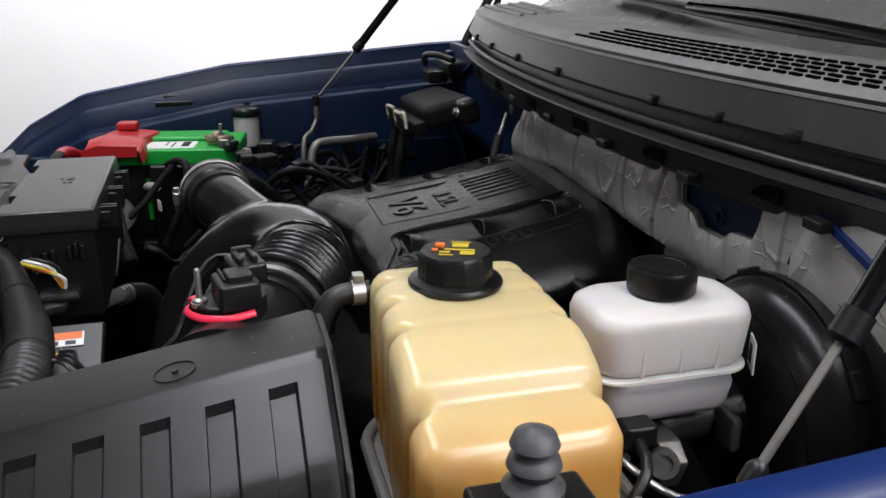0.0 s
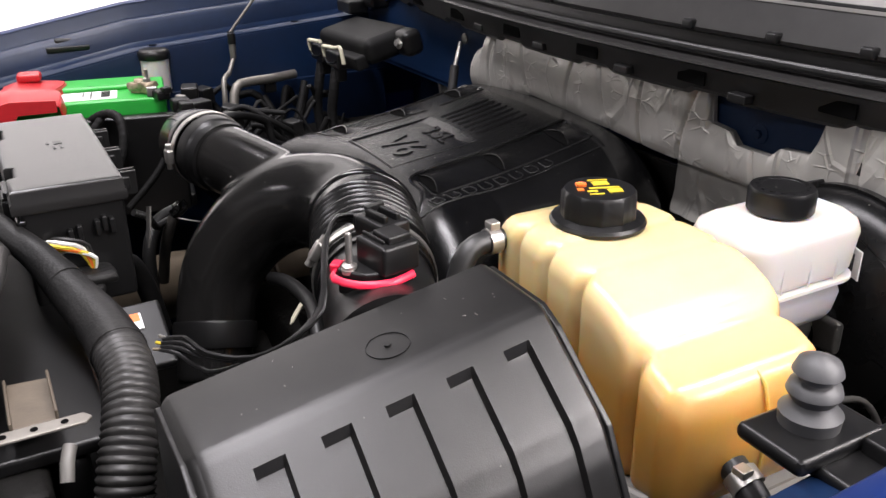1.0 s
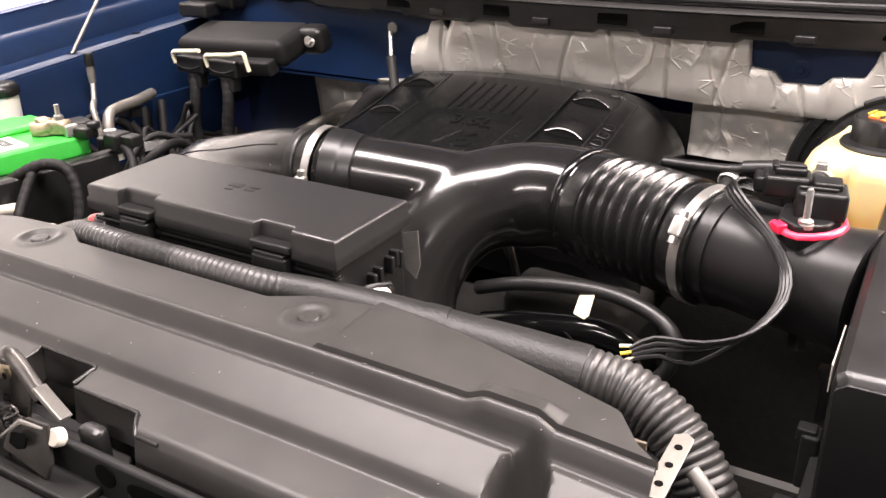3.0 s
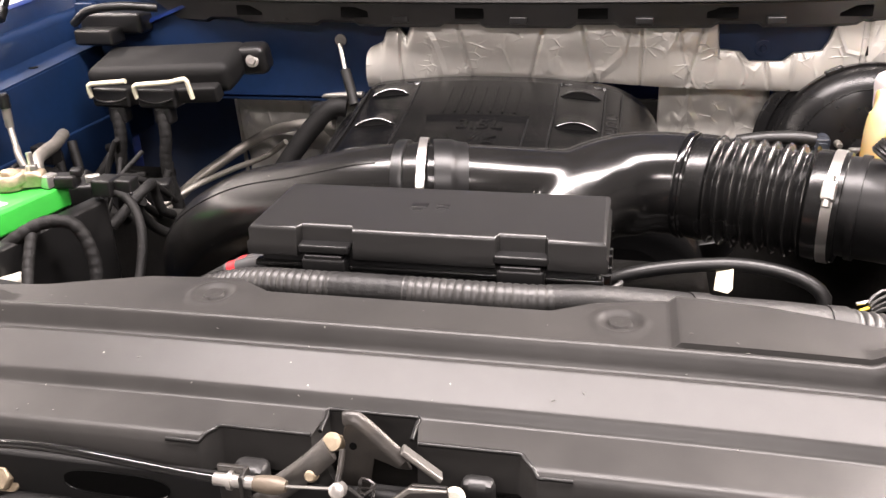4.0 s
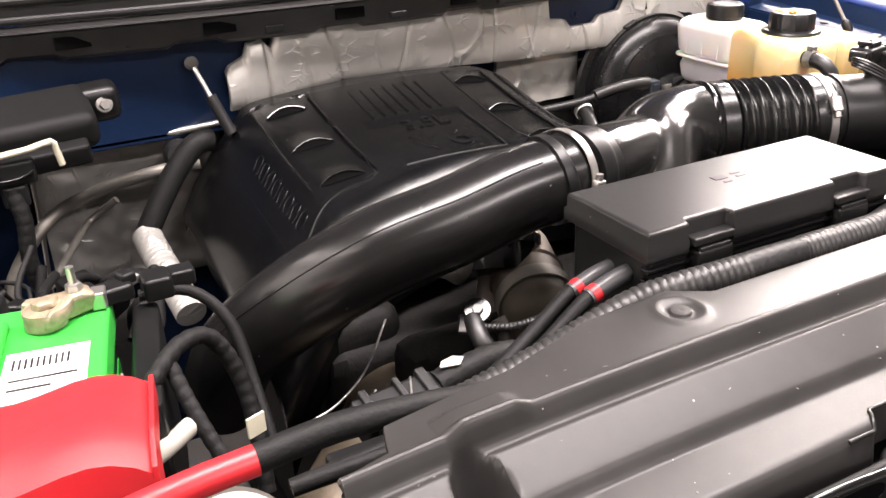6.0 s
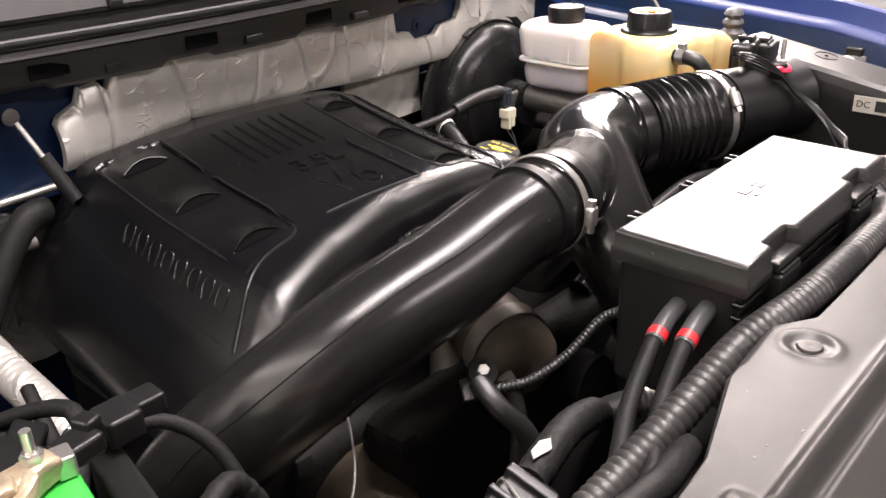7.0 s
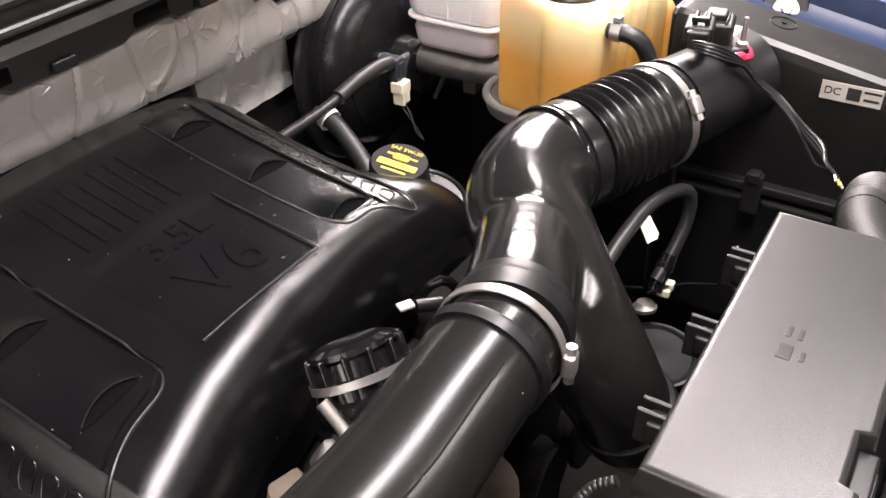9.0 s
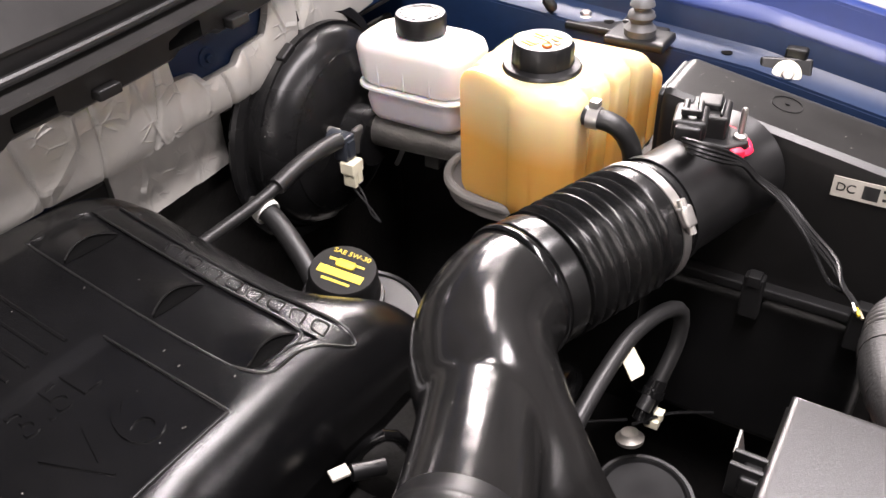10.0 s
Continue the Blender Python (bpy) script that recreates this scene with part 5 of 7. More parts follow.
tagm = Matrix.Translation((0.632, 0.846, 1.072)) @ Matrix.Rotation(radians(-25), 4, "Z")
tg = part("paper_tag", obox(tagm, 0.03, 0.002, 0.034, 0.0005, 1), M_PAPER, res, "small white paper tag")
part("tag_print", join(*[obox(tagm @ Matrix.Translation((0.004 * k - 0.006, -0.0015, 0)), 0.002, 0.001, 0.02, 0) for k in range(3)]), M_INK, tg)
vac = thing("vacuum_line", (0.45, 0.8, 1.0), "black vacuum line with a plug and cream connector", "vacuum hose")
part("line", tube([(0.10, 0.83, 1.0), (0.22, 0.83, 1.0), (0.33, 0.825, 1.005), (0.385, 0.82, 1.018), (0.44, 0.815, 1.022), (0.478, 0.812, 1.02)], 0.008, n=12), M_RUBBER, vac)
part("sleeve", tube([(0.355, 0.82, 1.012), (0.40, 0.818, 1.02), (0.445, 0.815, 1.023), (0.475, 0.812, 1.021)], 0.0115, n=12), M_RUBBER, vac)
part("valve", join(rbox(0.473, 0.496, 0.80, 0.822, 0.990, 1.026, 0.003), rbox(0.478, 0.491, 0.797, 0.801, 0.996, 1.02, 0.001), lathe([(0.012, 0), (0.012, 0.02)], aim((0.486, 0.815, 1.015), (0.5, 0.9, 1.015)), n=14)), M_SLATE, vac, "slate grey check valve")
part("connector", join(rbox(0.471, 0.496, 0.79, 0.812, 0.972, 0.990, 0.002), rbox(0.474, 0.481, 0.790, 0.81, 0.952, 0.974, 0.0015), rbox(0.4825, 0.4925, 0.790, 0.81, 0.955, 0.974, 0.0015)), M_CREAM, vac, "cream plastic connector")
for k in (0, 1):
    part("wire", tube([(0.477 + 0.011 * k, 0.80, 0.954), (0.486 + 0.006 * k, 0.79, 0.93), (0.502 - 0.006 * k, 0.785, 0.90), (0.51, 0.78, 0.88)], 0.0014, n=6), M_SLEEVE, vac)

# ---- fuse box ----
fuse = thing("fuse_box", (0.0, 0.12, 1.0), "black plastic fuse box with clipped lid", "fuse box")
part("base", rbox(-0.158, 0.158, 0.064, 0.176, 0.99, 1.128, 0.006), M_PLASTIC, fuse)


def lid_ring(inset, z):
    x0, x1, y0, y1 = -0.166 + inset, 0.164 - inset, 0.056 + inset, 0.180 - inset
    notch = 0.009
    out = [(x0, y0)]
    for a, b in ((-0.118, -0.064), (0.066, 0.112)):
        out += [(a, y0), (a + 0.003, y0 + notch), (b - 0.003, y0 + notch), (b, y0)]
    out += [(x1, y0), (x1, y1), (x0, y1)]
    return [(x, y, z) for x, y in out]


bm = bmesh.new()
rings = [[bm.verts.new(p) for p in lid_ring(i, z)] for i, z in ((0.0015, 1.114), (0, 1.116), (0, 1.1265), (0.002, 1.1285), (0.002, 1.139), (0.0035, 1.1415), (0.0055, 1.1425), (0.0075, 1.1427))]
part("lid", skin(bm, rings), M_LID, fuse, "grained black lid with rounded edge")
for z in (1.104, 1.092):
    part("base_lip", rbox(-0.162, 0.161, 0.059, 0.07, z - 0.003, z + 0.003, 0.002), M_SHINE, fuse)
for lx in (-0.091, 0.089):
    part("latch", join(rbox(lx - 0.021, lx + 0.021, 0.049, 0.066, 1.072, 1.116, 0.003), rbox(lx - 0.024, lx + 0.024, 0.052, 0.066, 1.120, 1.128, 0.002), rbox(lx - 0.018, lx + 0.018, 0.050, 0.064, 1.113, 1.119, 0.001)), M_PLASTIC, fuse, "black lid latch")
for lx in (-0.10, 0.0, 0.10):
    part("rear_tab", join(rbox(lx - 0.012, lx + 0.012, 0.178, 0.192, 1.108, 1.124, 0.002), rbox(lx - 0.008, lx - 0.004, 0.178, 0.2, 1.10, 1.13, 0.001), rbox(lx + 0.004, lx + 0.008, 0.178, 0.2, 1.10, 1.13, 0.001)), M_PLASTIC, fuse)
im = Matrix.Translation((-0.005, 0.128, 1.1427))
part("moulded_sign", join(obox(im @ Matrix.Translation((-0.012, 0.0, 0)), 0.016, 0.010, 0.0016, 0.0004, 1), obox(im @ Matrix.Translation((-0.012, -0.012, 0)), 0.010, 0.004, 0.0016, 0.0004, 1),
                          obox(im @ Matrix.Translation((0.011, 0.002, 0)), 0.012, 0.004, 0.0016, 0.0004, 1), obox(im @ Matrix.Translation((0.011, -0.006, 0)), 0.012, 0.004, 0.0016, 0.0004, 1)), M_PLASTIC, fuse, "small raised pictogram")
for hy, hz in ((0.112, 1.080), (0.122, 1.083), (0.142, 1.086), (0.150, 1.090), (0.158, 1.086)):
    part("side_hook", rbox(0.157, 0.167, hy - 0.003, hy + 0.003, hz - 0.009, hz + 0.009, 0.0015), M_PLASTIC, fuse)
for k, (mat, dz) in enumerate(((M_YELLOW, 0.004), (M_WHITE, 0.010), (M_ORANGE, -0.004), (M_INK, 0.014), (M_YELLOW, -0.010), (M_WHITE, -0.014))):
    part("wire", tube([(0.157, 0.078 + 0.004 * k, 1.068 + 0.6 * dz), (0.169, 0.083 + 0.004 * k, 1.075 + 0.6 * dz), (0.176, 0.100 + 0.004 * k, 1.072 + 0.6 * dz), (0.174, 0.118 + 0.003 * k, 1.062 + 0.6 * dz), (0.166, 0.130, 1.035)], 0.0026, n=6), mat, fuse)
part("wire_boot", join(crumple(rbox(0.15, 0.195, 0.098, 0.152, 1.026, 1.040, 0.006), 0.004, 55), crumple(rbox(0.16, 0.205, 0.105, 0.135, 1.016, 1.028, 0.004), 0.004, 55)), M_TAPE, fuse, "torn black tape boot")
for k, (dy, top) in enumerate(((0.0, 1.098), (0.026, 1.092))):
    y = 0.09 + dy
    cab_ = thing("power_cable", (-0.2, y, 1.05), "thick black battery cable with a red band", "cable", "battery cables")
    run = [(-0.155, y, top - 0.006), (-0.178, y - 0.001, top - 0.010), (-0.205, y - 0.004, top - 0.018), (-0.26, y - 0.016, top - 0.045), (-0.33, y - 0.045, top - 0.06), (-0.40, 0.05 + dy * 0.3, 1.02), (-0.50, 0.06, 1.01)]
    part("cable", tube(run, 0.0074, n=14), M_WRAP, cab_)
    part("end_sleeve", tube(run[:3], 0.0084, n=16), M_SLEEVE, cab_, "grey heat-shrink sleeve")
    part("red_band", tube([(-0.194, y - 0.0026, top - 0.0147), (-0.202, y - 0.0036, top - 0.0172)], 0.0089, n=16, step=0.02), M_RED, cab_, "red tape band")

# ---- radiator cover ----
rad = thing("radiator_cover", (0, -0.05, 1.05), "dusty black plastic cover over the radiator support", "radiator cover")
REAR = ([-0.495, -0.455, -0.45, -0.34, -0.25, -0.165, -0.13, 0.12, 0.155, 0.21, 0.29, 0.45, 0.472, 0.49], [-0.042, -0.036, -0.008, 0.002, 0.03, 0.036, 0.013, 0.013, 0.034, 0.047, 0.038, 0.0, -0.03, -0.042])
FRONT = ([-0.495, -0.124, -0.112, -0.040, -0.036, 0.034, 0.038, 0.112, 0.126, 0.49], [-0.152, -0.152, -0.137, -0.137, -0.108, -0.108, -0.135, -0.135, -0.152, -0.152])


def rad_section(y):
    return lerp(-y, [-0.06, 0.0435, 0.0460, 0.0480, 0.0545, 0.0565, 0.0590, 0.0610, 0.0630, 0.0655, 0.0985, 0.1030, 0.1060, 0.1075, 0.1460, 0.1505, 0.158],
             [1.100, 1.1005, 1.1080, 1.1085, 1.1050, 1.0945, 1.0930, 1.0885, 1.0890, 1.0925, 1.0765, 1.0740, 1.0668, 1.0655, 1.0605, 1.0575, 1.037])


def rad_z(x, y):
    z = sum(rad_section(y + 0.0009 * k) for k in (-3, -2, -1, 0, 1, 2, 3)) / 7
    if y > -0.046 and x > 0.215:
        z += 0.006 * min(1, (x - 0.215) / 0.006)
    for cx in (-0.176, 0.176):
        d = math.hypot(x - cx, y)
        z += 0.0016 * math.exp(-((d - 0.020) / 0.004) ** 2) - 0.0022 * max(0, 1 - (d / 0.018) ** 4) + 0.002 * max(0, 1 - (d / 0.0105) ** 4)
    for cx in (-0.412, 0.412):
        e = math.hypot((x - cx) / 0.0185, (y + 0.089) / (0.030 if y > -0.089 else 0.019))
        if e < 1.15:
            flat = 1.048 + 0.05 * max(0, y + 0.09)
            k = min(1, max(0, (1.15 - e) / 0.4))
            k = k * k * (3 - 2 * k)
            z = z * (1 - k) + min(z, flat) * k
    for cx in (-0.388, 0.388):
        w = abs(x - cx)
        if -0.056 < y < -0.02:
            z += 0.007 * min(1, max(0, (0.034 - w) / 0.014)) * min(1, max(0, (-0.021 - y) / 0.006))
    return z - 0.012 * (x / 0.5) ** 4


FRONT_Y = [round(-0.042 - 0.0011 * k, 5) for k in range(101)]


def rad_pt(x, k):
    back, front = lerp(x, *REAR), lerp(x, *FRONT)
    if k < 22:
        y = back + (-0.042 - back) * (k / 22)
    else:
        y = max(front, FRONT_Y[min(k - 22, len(FRONT_Y) - 1)])
    z = rad_z(x, y)
    if k == 22 + len(FRONT_Y):
        z -= 0.026
        y -= 0.004
    if k == 0 and back > -0.03:
        z -= 0.004
    return Vector((x, y, z))


xs = sorted({round(-0.495 + 0.985 * i / 230, 4) for i in range(231)} | {-0.1245, -0.1115, -0.0405, -0.0355, 0.0335, 0.0385, 0.1115, 0.1265, 0.2145, 0.2215} | {round(s * 0.176 + 0.002 * k, 4) for s in (-1, 1) for k in range(-12, 13)} | {round(s * 0.412 + 0.0025 * k, 4) for s in (-1, 1) for k in range(-13, 14)})
finish("cover_panel", sheet(rad_pt, xs, list(range(23 + len(FRONT_Y))), 0.005), M_RAD, rad, "", 50)
for run in ([(-0.150, -0.1505), (-0.124, -0.1505), (-0.112, -0.1365), (-0.041, -0.1365)], [(-0.0355, -0.132), (-0.0355, -0.1085), (0.0335, -0.1085), (0.0335, -0.132)], [(0.039, -0.1345), (0.112, -0.1345), (0.126, -0.1505), (0.150, -0.1505)]):
    edge = [(a[0] + (b[0] - a[0]) * k / 4, a[1] + (b[1] - a[1]) * k / 4) for a, b in zip(run, run[1:]) for k in range(4)] + run[-1:]
    part("notch_edge", tube([(x, y, rad_z(x, y) + 0.0004) for x, y in edge], 0.0018, n=8, step=0.01), M_COVER, rad, "rounded edge of the latch notch")
for sx in (-1, 1):
    part("push_pin", lathe([(0.0105, -0.004), (0.0105, 0.001), (0.0085, 0.0035), (0.004, 0.0038), (0.001, 0.003)], Matrix.Translation((sx * 0.176, 0, rad_z(sx * 0.176, 0) - 0.0030)), n=24), M_RAD, rad, "round push pin")
    part("push_pin", lathe([(0.0135, -0.004), (0.0135, 0.002), (0.011, 0.0045), (0.006, 0.005), (0.005, 0.004), (0.001, 0.004)], Matrix.Translation((sx * 0.412, -0.094, 1.046)), n=24), M_COVER, rad, "round push pin in a deep dish")

# ---- hood latch ----
latch = thing("hood_latch", (0, -0.18, 1.02), "black and zinc hood latch with release cable", "hood latch")
XZ = Matrix(((1, 0, 0, 0), (0, 0, -1, 0), (0, 1, 0, 0), (0, 0, 0, 1)))


def upright(name, outline, y, tilt, mat, label, thick=0.0035):
    """A pressed plate standing across the truck, leaning back by tilt."""
    z0 = min(z for _, z in outline)
    m = Matrix.Translation((0, y, z0)) @ Matrix.Rotation(radians(-tilt), 4, "X") @ Matrix.Translation((0, 0, -z0)) @ XZ
    return part(name, prism(outline, -thick / 2, thick / 2, m, 0.001), mat, latch, label)


part("back_plate", prism([(-0.105, -0.200), (0.108, -0.200), (0.110, -0.15), (0.10, -0.138), (-0.09, -0.138), (-0.105, -0.15)], 1.012, 1.020, r=0.002), M_COVER, latch, "grey-black latch base plate")
upright("main_plate", [(-0.014, 1.018), (-0.010, 1.075), (-0.007, 1.092), (-0.001, 1.0975), (0.006, 1.094), (0.034, 1.070), (0.040, 1.058), (0.030, 1.058), (0.012, 1.066), (0.008, 1.04), (0.010, 1.018)], -0.163, 8, M_LATCH, "worn black pressed steel latch plate")
part("plate_flange", tube([(-0.006, -0.160, 1.096), (0.003, -0.160, 1.097), (0.018, -0.161, 1.084), (0.036, -0.163, 1.068)], 0.0055, n=10, flat=0.45), M_LATCH, latch, "rolled plate edge")
part("plate_hole_shade", lathe([(0.0028, 0), (0.0028, 0.0006)], aim((0.002, -0.1675, 1.080), (0.002, -0.5, 1.12)), n=12), M_HOLE, latch)
upright("front_plate", [(-0.006, 1.015), (-0.004, 1.052), (0.003, 1.060), (0.013, 1.052), (0.018, 1.03), (0.014, 1.015)], -0.186, 0, M_DARK, "dark latch pawl")
upright("side_wing", [(0.014, 1.03), (0.020, 1.044), (0.046, 1.066), (0.070, 1.067), (0.073, 1.035), (0.066, 1.02)], -0.190, 10, M_LATCH, "black guide wing")
upright("wing_slot_shade", [(0.030, 1.043), (0.034, 1.053), (0.046, 1.056), (0.053, 1.054), (0.050, 1.044), (0.040, 1.040)], -0.1930, 10, M_HOLE, "dark plate for the shade in the wing slot", 0.0015)
upright("wing_edge", [(0.018, 1.0445), (0.045, 1.0675), (0.071, 1.0685), (0.071, 1.0665), (0.046, 1.0655), (0.020, 1.0425)], -0.1925, 10, M_ALU, "thin bright wing edge", 0.003)
part("ramp", obox(Matrix.Translation((0.048, -0.162, 1.067)) @ Matrix.Rotation(radians(38), 4, "Y") @ Matrix.Rotation(radians(-20), 4, "X"), 0.034, 0.014, 0.004, 0.001), M_ALU, latch, "worn bright steel ramp")
part("lever", tube([(-0.070, -0.176, 1.030), (-0.050, -0.174, 1.045), (-0.030, -0.172, 1.062), (-0.014, -0.170, 1.078)], 0.0095, n=10, flat=0.35), M_LATCH, latch, "black latch lever")
part("lever", tube([(-0.060, -0.168, 1.022), (-0.038, -0.166, 1.036), (-0.016, -0.166, 1.056)], 0.008, n=10, flat=0.4), M_DARK, latch)
part("spring", tube([(0.012 + 0.006 * math.sin(1.9 * i), -0.176 - 0.006 * math.cos(1.9 * i), 1.030 + 0.0022 * i) for i in range(14)], 0.0014, n=6, step=0.004), M_LATCH, latch, "dull coil spring")
part("hook_rod", tube([(-0.004, -0.172, 1.080), (-0.004, -0.180, 1.070), (-0.004, -0.188, 1.062), (0.001, -0.190, 1.056)], 0.0022, n=8), M_LATCH, latch, "dark hook rod")
part("pivot_bolt", lathe([(0.0055, -0.014), (0.0055, 0.0), (0.0065, 0.001), (0.0065, 0.005), (0.003, 0.006)], aim((-0.013, -0.164, 1.079), (-0.02, -0.5, 1.35)), n=16), M_BRASSY, latch, "tan pivot bolt")
part("pin_head", lathe([(0.0045, -0.004), (0.0045, 0.002), (0.003, 0.004)], aim((-0.027, -0.176, 1.058), (-0.025, -0.6, 1.25)), n=16), M_BRASSY, latch, "pale pin head")
part("pin_head", lathe([(0.0055, -0.004), (0.0055, 0.004), (0.003, 0.006)], aim((-0.003, -0.190, 1.060), (0, -0.6, 1.25)), n=14), M_STEEL, latch)
part("pad", lathe([(0.0075, -0.004), (0.0075, 0.002), (0.006, 0.004), (0.001, 0.004)], aim((0.0735, -0.180, 1.055), (0.085, -0.5, 1.2)), n=24), M_DINGY, latch, "round pale pad")
part("rubber_block", rbox(-0.092, -0.066, -0.172, -0.152, 1.02, 1.052, 0.006), M_RUBBER, latch)
part("rubber_block", rbox(0.074, 0.098, -0.165, -0.15, 1.02, 1.056, 0.006), M_RUBBER, latch)
part("cable_bracket", join(rbox(-0.092, -0.070, -0.186, -0.182, 1.03, 1.066, 0.001), rbox(-0.072, -0.069, -0.196, -0.182, 1.045, 1.066, 0.001)), M_LATCH, latch, "notched cable bracket")
part("release_cable", tube([(-0.36, -0.205, 1.010), (-0.325, -0.190, 1.043), (-0.30, -0.188, 1.058), (-0.277, -0.188, 1.064), (-0.24, -0.188, 1.067), (-0.205, -0.189, 1.067), (-0.16, -0.190, 1.064), (-0.12, -0.190, 1.060), (-0.09, -0.190, 1.058)], 0.0034, n=10), M_SHINE, latch, "black sheathed release cable")
part("cable_end", tube([(-0.092, -0.190, 1.058), (-0.062, -0.190, 1.058)], 0.0046, n=10), M_STEEL, latch, "zinc cable end")
part("cable_collar", ring_band((-0.080, -0.190, 1.058), (0, -0.190, 1.058), 0.0046, 0.003, 0.002, 16), M_STEEL, latch)
part("cable_grip", tube([(-0.063, -0.190, 1.058, 0.005), (-0.056, -0.190, 1.058, 0.0062), (-0.046, -0.190, 1.058, 0.0062), (-0.040, -0.190, 1.058, 0.004)], n=12), M_BROWN, latch, "brown cable grip")
part("bare_cable", tube([(-0.042, -0.190, 1.058), (-0.003, -0.190, 1.061)], 0.0011, n=6), M_STEEL, latch)
part("bar_bolt", bolt(aim((-0.279, -0.172, 1.022), (-0.279, -0.4, 1.12)), 0.0105, 0.008, 0.015), M_BRASSY, latch, "yellow zinc bolt")

# ---- wiring loom along the radiator ----
loom = thing("wiring_loom", (0.2, 0.06, 1.05), "thick taped wiring loom in ribbed black conduit", "wiring loom")
part("ribbed_conduit", tube([(-0.36, 0.075, 1.02), (-0.27, 0.062, 1.05), (-0.19, 0.05, 1.082), (-0.15, 0.040, 1.093), (-0.115, 0.033, 1.097), (-0.075, 0.0302, 1.098)], 0.0148, n=16, ripple=0.0016, pitch=0.0075), M_LOOM, loom)
part("taped_section", tube([(-0.085, 0.0308, 1.098, 0.0142), (-0.06, 0.0295, 1.0985, 0.0150), (-0.02, 0.029, 1.099, 0.0146), (0.0, 0.029, 1.099, 0.0142)], n=16, ripple=0.0007, pitch=0.011), M_TAPE, loom, "black cloth-taped section")
part("ribbed_conduit", tube([(-0.01, 0.029, 1.099), (0.06, 0.030, 1.098), (0.10, 0.032, 1.097), (0.13, 0.042, 1.0935)], 0.0147, n=16, ripple=0.0014, pitch=0.0070), M_LOOM, loom)
part("taped_section", tube([(0.115, 0.0365, 1.0955, 0.0146), (0.15, 0.050, 1.090, 0.0155), (0.20, 0.075, 1.075, 0.018), (0.27, 0.098, 1.055, 0.023), (0.33, 0.115, 1.042, 0.026), (0.385, 0.122, 1.035, 0.026)], n=18), M_TAPE, loom, "black cloth-taped section")
part("ribbed_conduit", tube([(0.37, 0.121, 1.037, 0.0265), (0.42, 0.122, 1.03, 0.026), (0.465, 0.112, 1.008, 0.026), (0.50, 0.095, 0.965, 0.026), (0.515, 0.085, 0.90, 0.026), (0.52, 0.085, 0.80, 0.026)], n=20, ripple=0.0032, pitch=0.0075), M_LOOM, loom)
for k in range(3):
    t = [(0.235, 0.087, 1.065, 0.0212), (0.30, 0.107, 1.0475, 0.0252), (0.36, 0.119, 1.038, 0.0272)][k]
    part("tape_wrap", tube([(t[0], t[1], t[2], t[3]), (t[0] + 0.018, t[1] + (0.006, 0.005, 0.002)[k], t[2] - (0.004, 0.004, 0.002)[k], t[3] + 0.0006)], n=18, step=0.03), M_TAPE, loom)

# ---- vapour hose behind the fuse box ----
vh = thing("vapour_hose", (0.3, 0.3, 0.95), "thin grey-black rubber hose looping to a quick connector", "hose")
part("rubber_hose", tube([(0.15, 0.345, 0.968), (0.20, 0.346, 0.985), (0.26, 0.344, 0.998), (0.32, 0.339, 1.004), (0.375, 0.325, 0.999), (0.404, 0.315, 0.98), (0.400, 0.313, 0.945), (0.375, 0.318, 0.91), (0.345, 0.325, 0.882)], 0.0085, n=14), M_RUBBER, vh)
part("quick_connector", join(tube([(0.372, 0.319, 0.908), (0.345, 0.325, 0.866)], 0.0105, n=14), tube([(0.3655, 0.3205, 0.898), (0.361, 0.3215, 0.891)], 0.0125, n=14, step=0.02)), M_GLOSS, vh, "black quick connector")
part("connector_clip", join(rbox(0.345, 0.358, 0.306, 0.322, 0.858, 0.870, 0.002), rbox(0.350, 0.362, 0.304, 0.316, 0.866, 0.878, 0.002)), M_CREAM, vh, "cream locking clip")
part("valve_disc", lathe([(0.010, -0.012), (0.015, -0.009), (0.016, -0.004), (0.012, -0.002), (0.010, 0.003), (0.006, 0.004), (0.001, 0.0045)], aim((0.338, 0.333, 0.846), (0.36, 0.36, 1.0)), n=28), M_PIPE, vh, "dull grey valve disc")
part("thin_wire", tube([(0.33, 0.33, 0.87), (0.36, 0.30, 0.875), (0.39, 0.26, 0.87)], 0.002, n=6), M_GLOSS, vh)
part("thin_wire", tube([(0.325, 0.335, 0.88), (0.28, 0.37, 0.90), (0.24, 0.39, 0.92)], 0.002, n=6), M_GLOSS, vh)
part("paper_flag", prism([(-0.011, -0.014), (0.005, -0.017), (0.010, -0.012), (0.009, 0.012), (0.001, 0.016), (-0.010, 0.011)], -0.0006, 0.0006, Matrix.Translation((0.296, 0.329, 0.990)) @ Matrix.Rotation(radians(-22), 4, "Z") @ Matrix.Rotation(radians(58), 4, "X") @ Matrix.Rotation(radians(8), 4, "Z")), M_CREAM, vh, "folded cream paper tag")

# ---- battery ----
bat = thing("battery", (-0.675, 0.24, 0.86), "green topped car battery with white label", "battery")
part("case", rbox(-0.768, -0.582, 0.088, 0.372, 0.86, 1.035, 0.006), M_PLASTIC, bat, "black battery case")
part("top_lid", rbox(-0.773, -0.577, 0.083, 0.377, 1.022, 1.056, 0.005), M_GREEN, bat, "bright green lid")
part("cell_cover", rbox(-0.745, -0.665, 0.12, 0.34, 1.054, 1.066, 0.005), M_GREEN, bat, "raised green cell cover")
part("side_sticker", rbox(-0.5825, -0.5805, 0.18, 0.36, 0.90, 0.992, 0), M_GREEN, bat, "green side sticker")
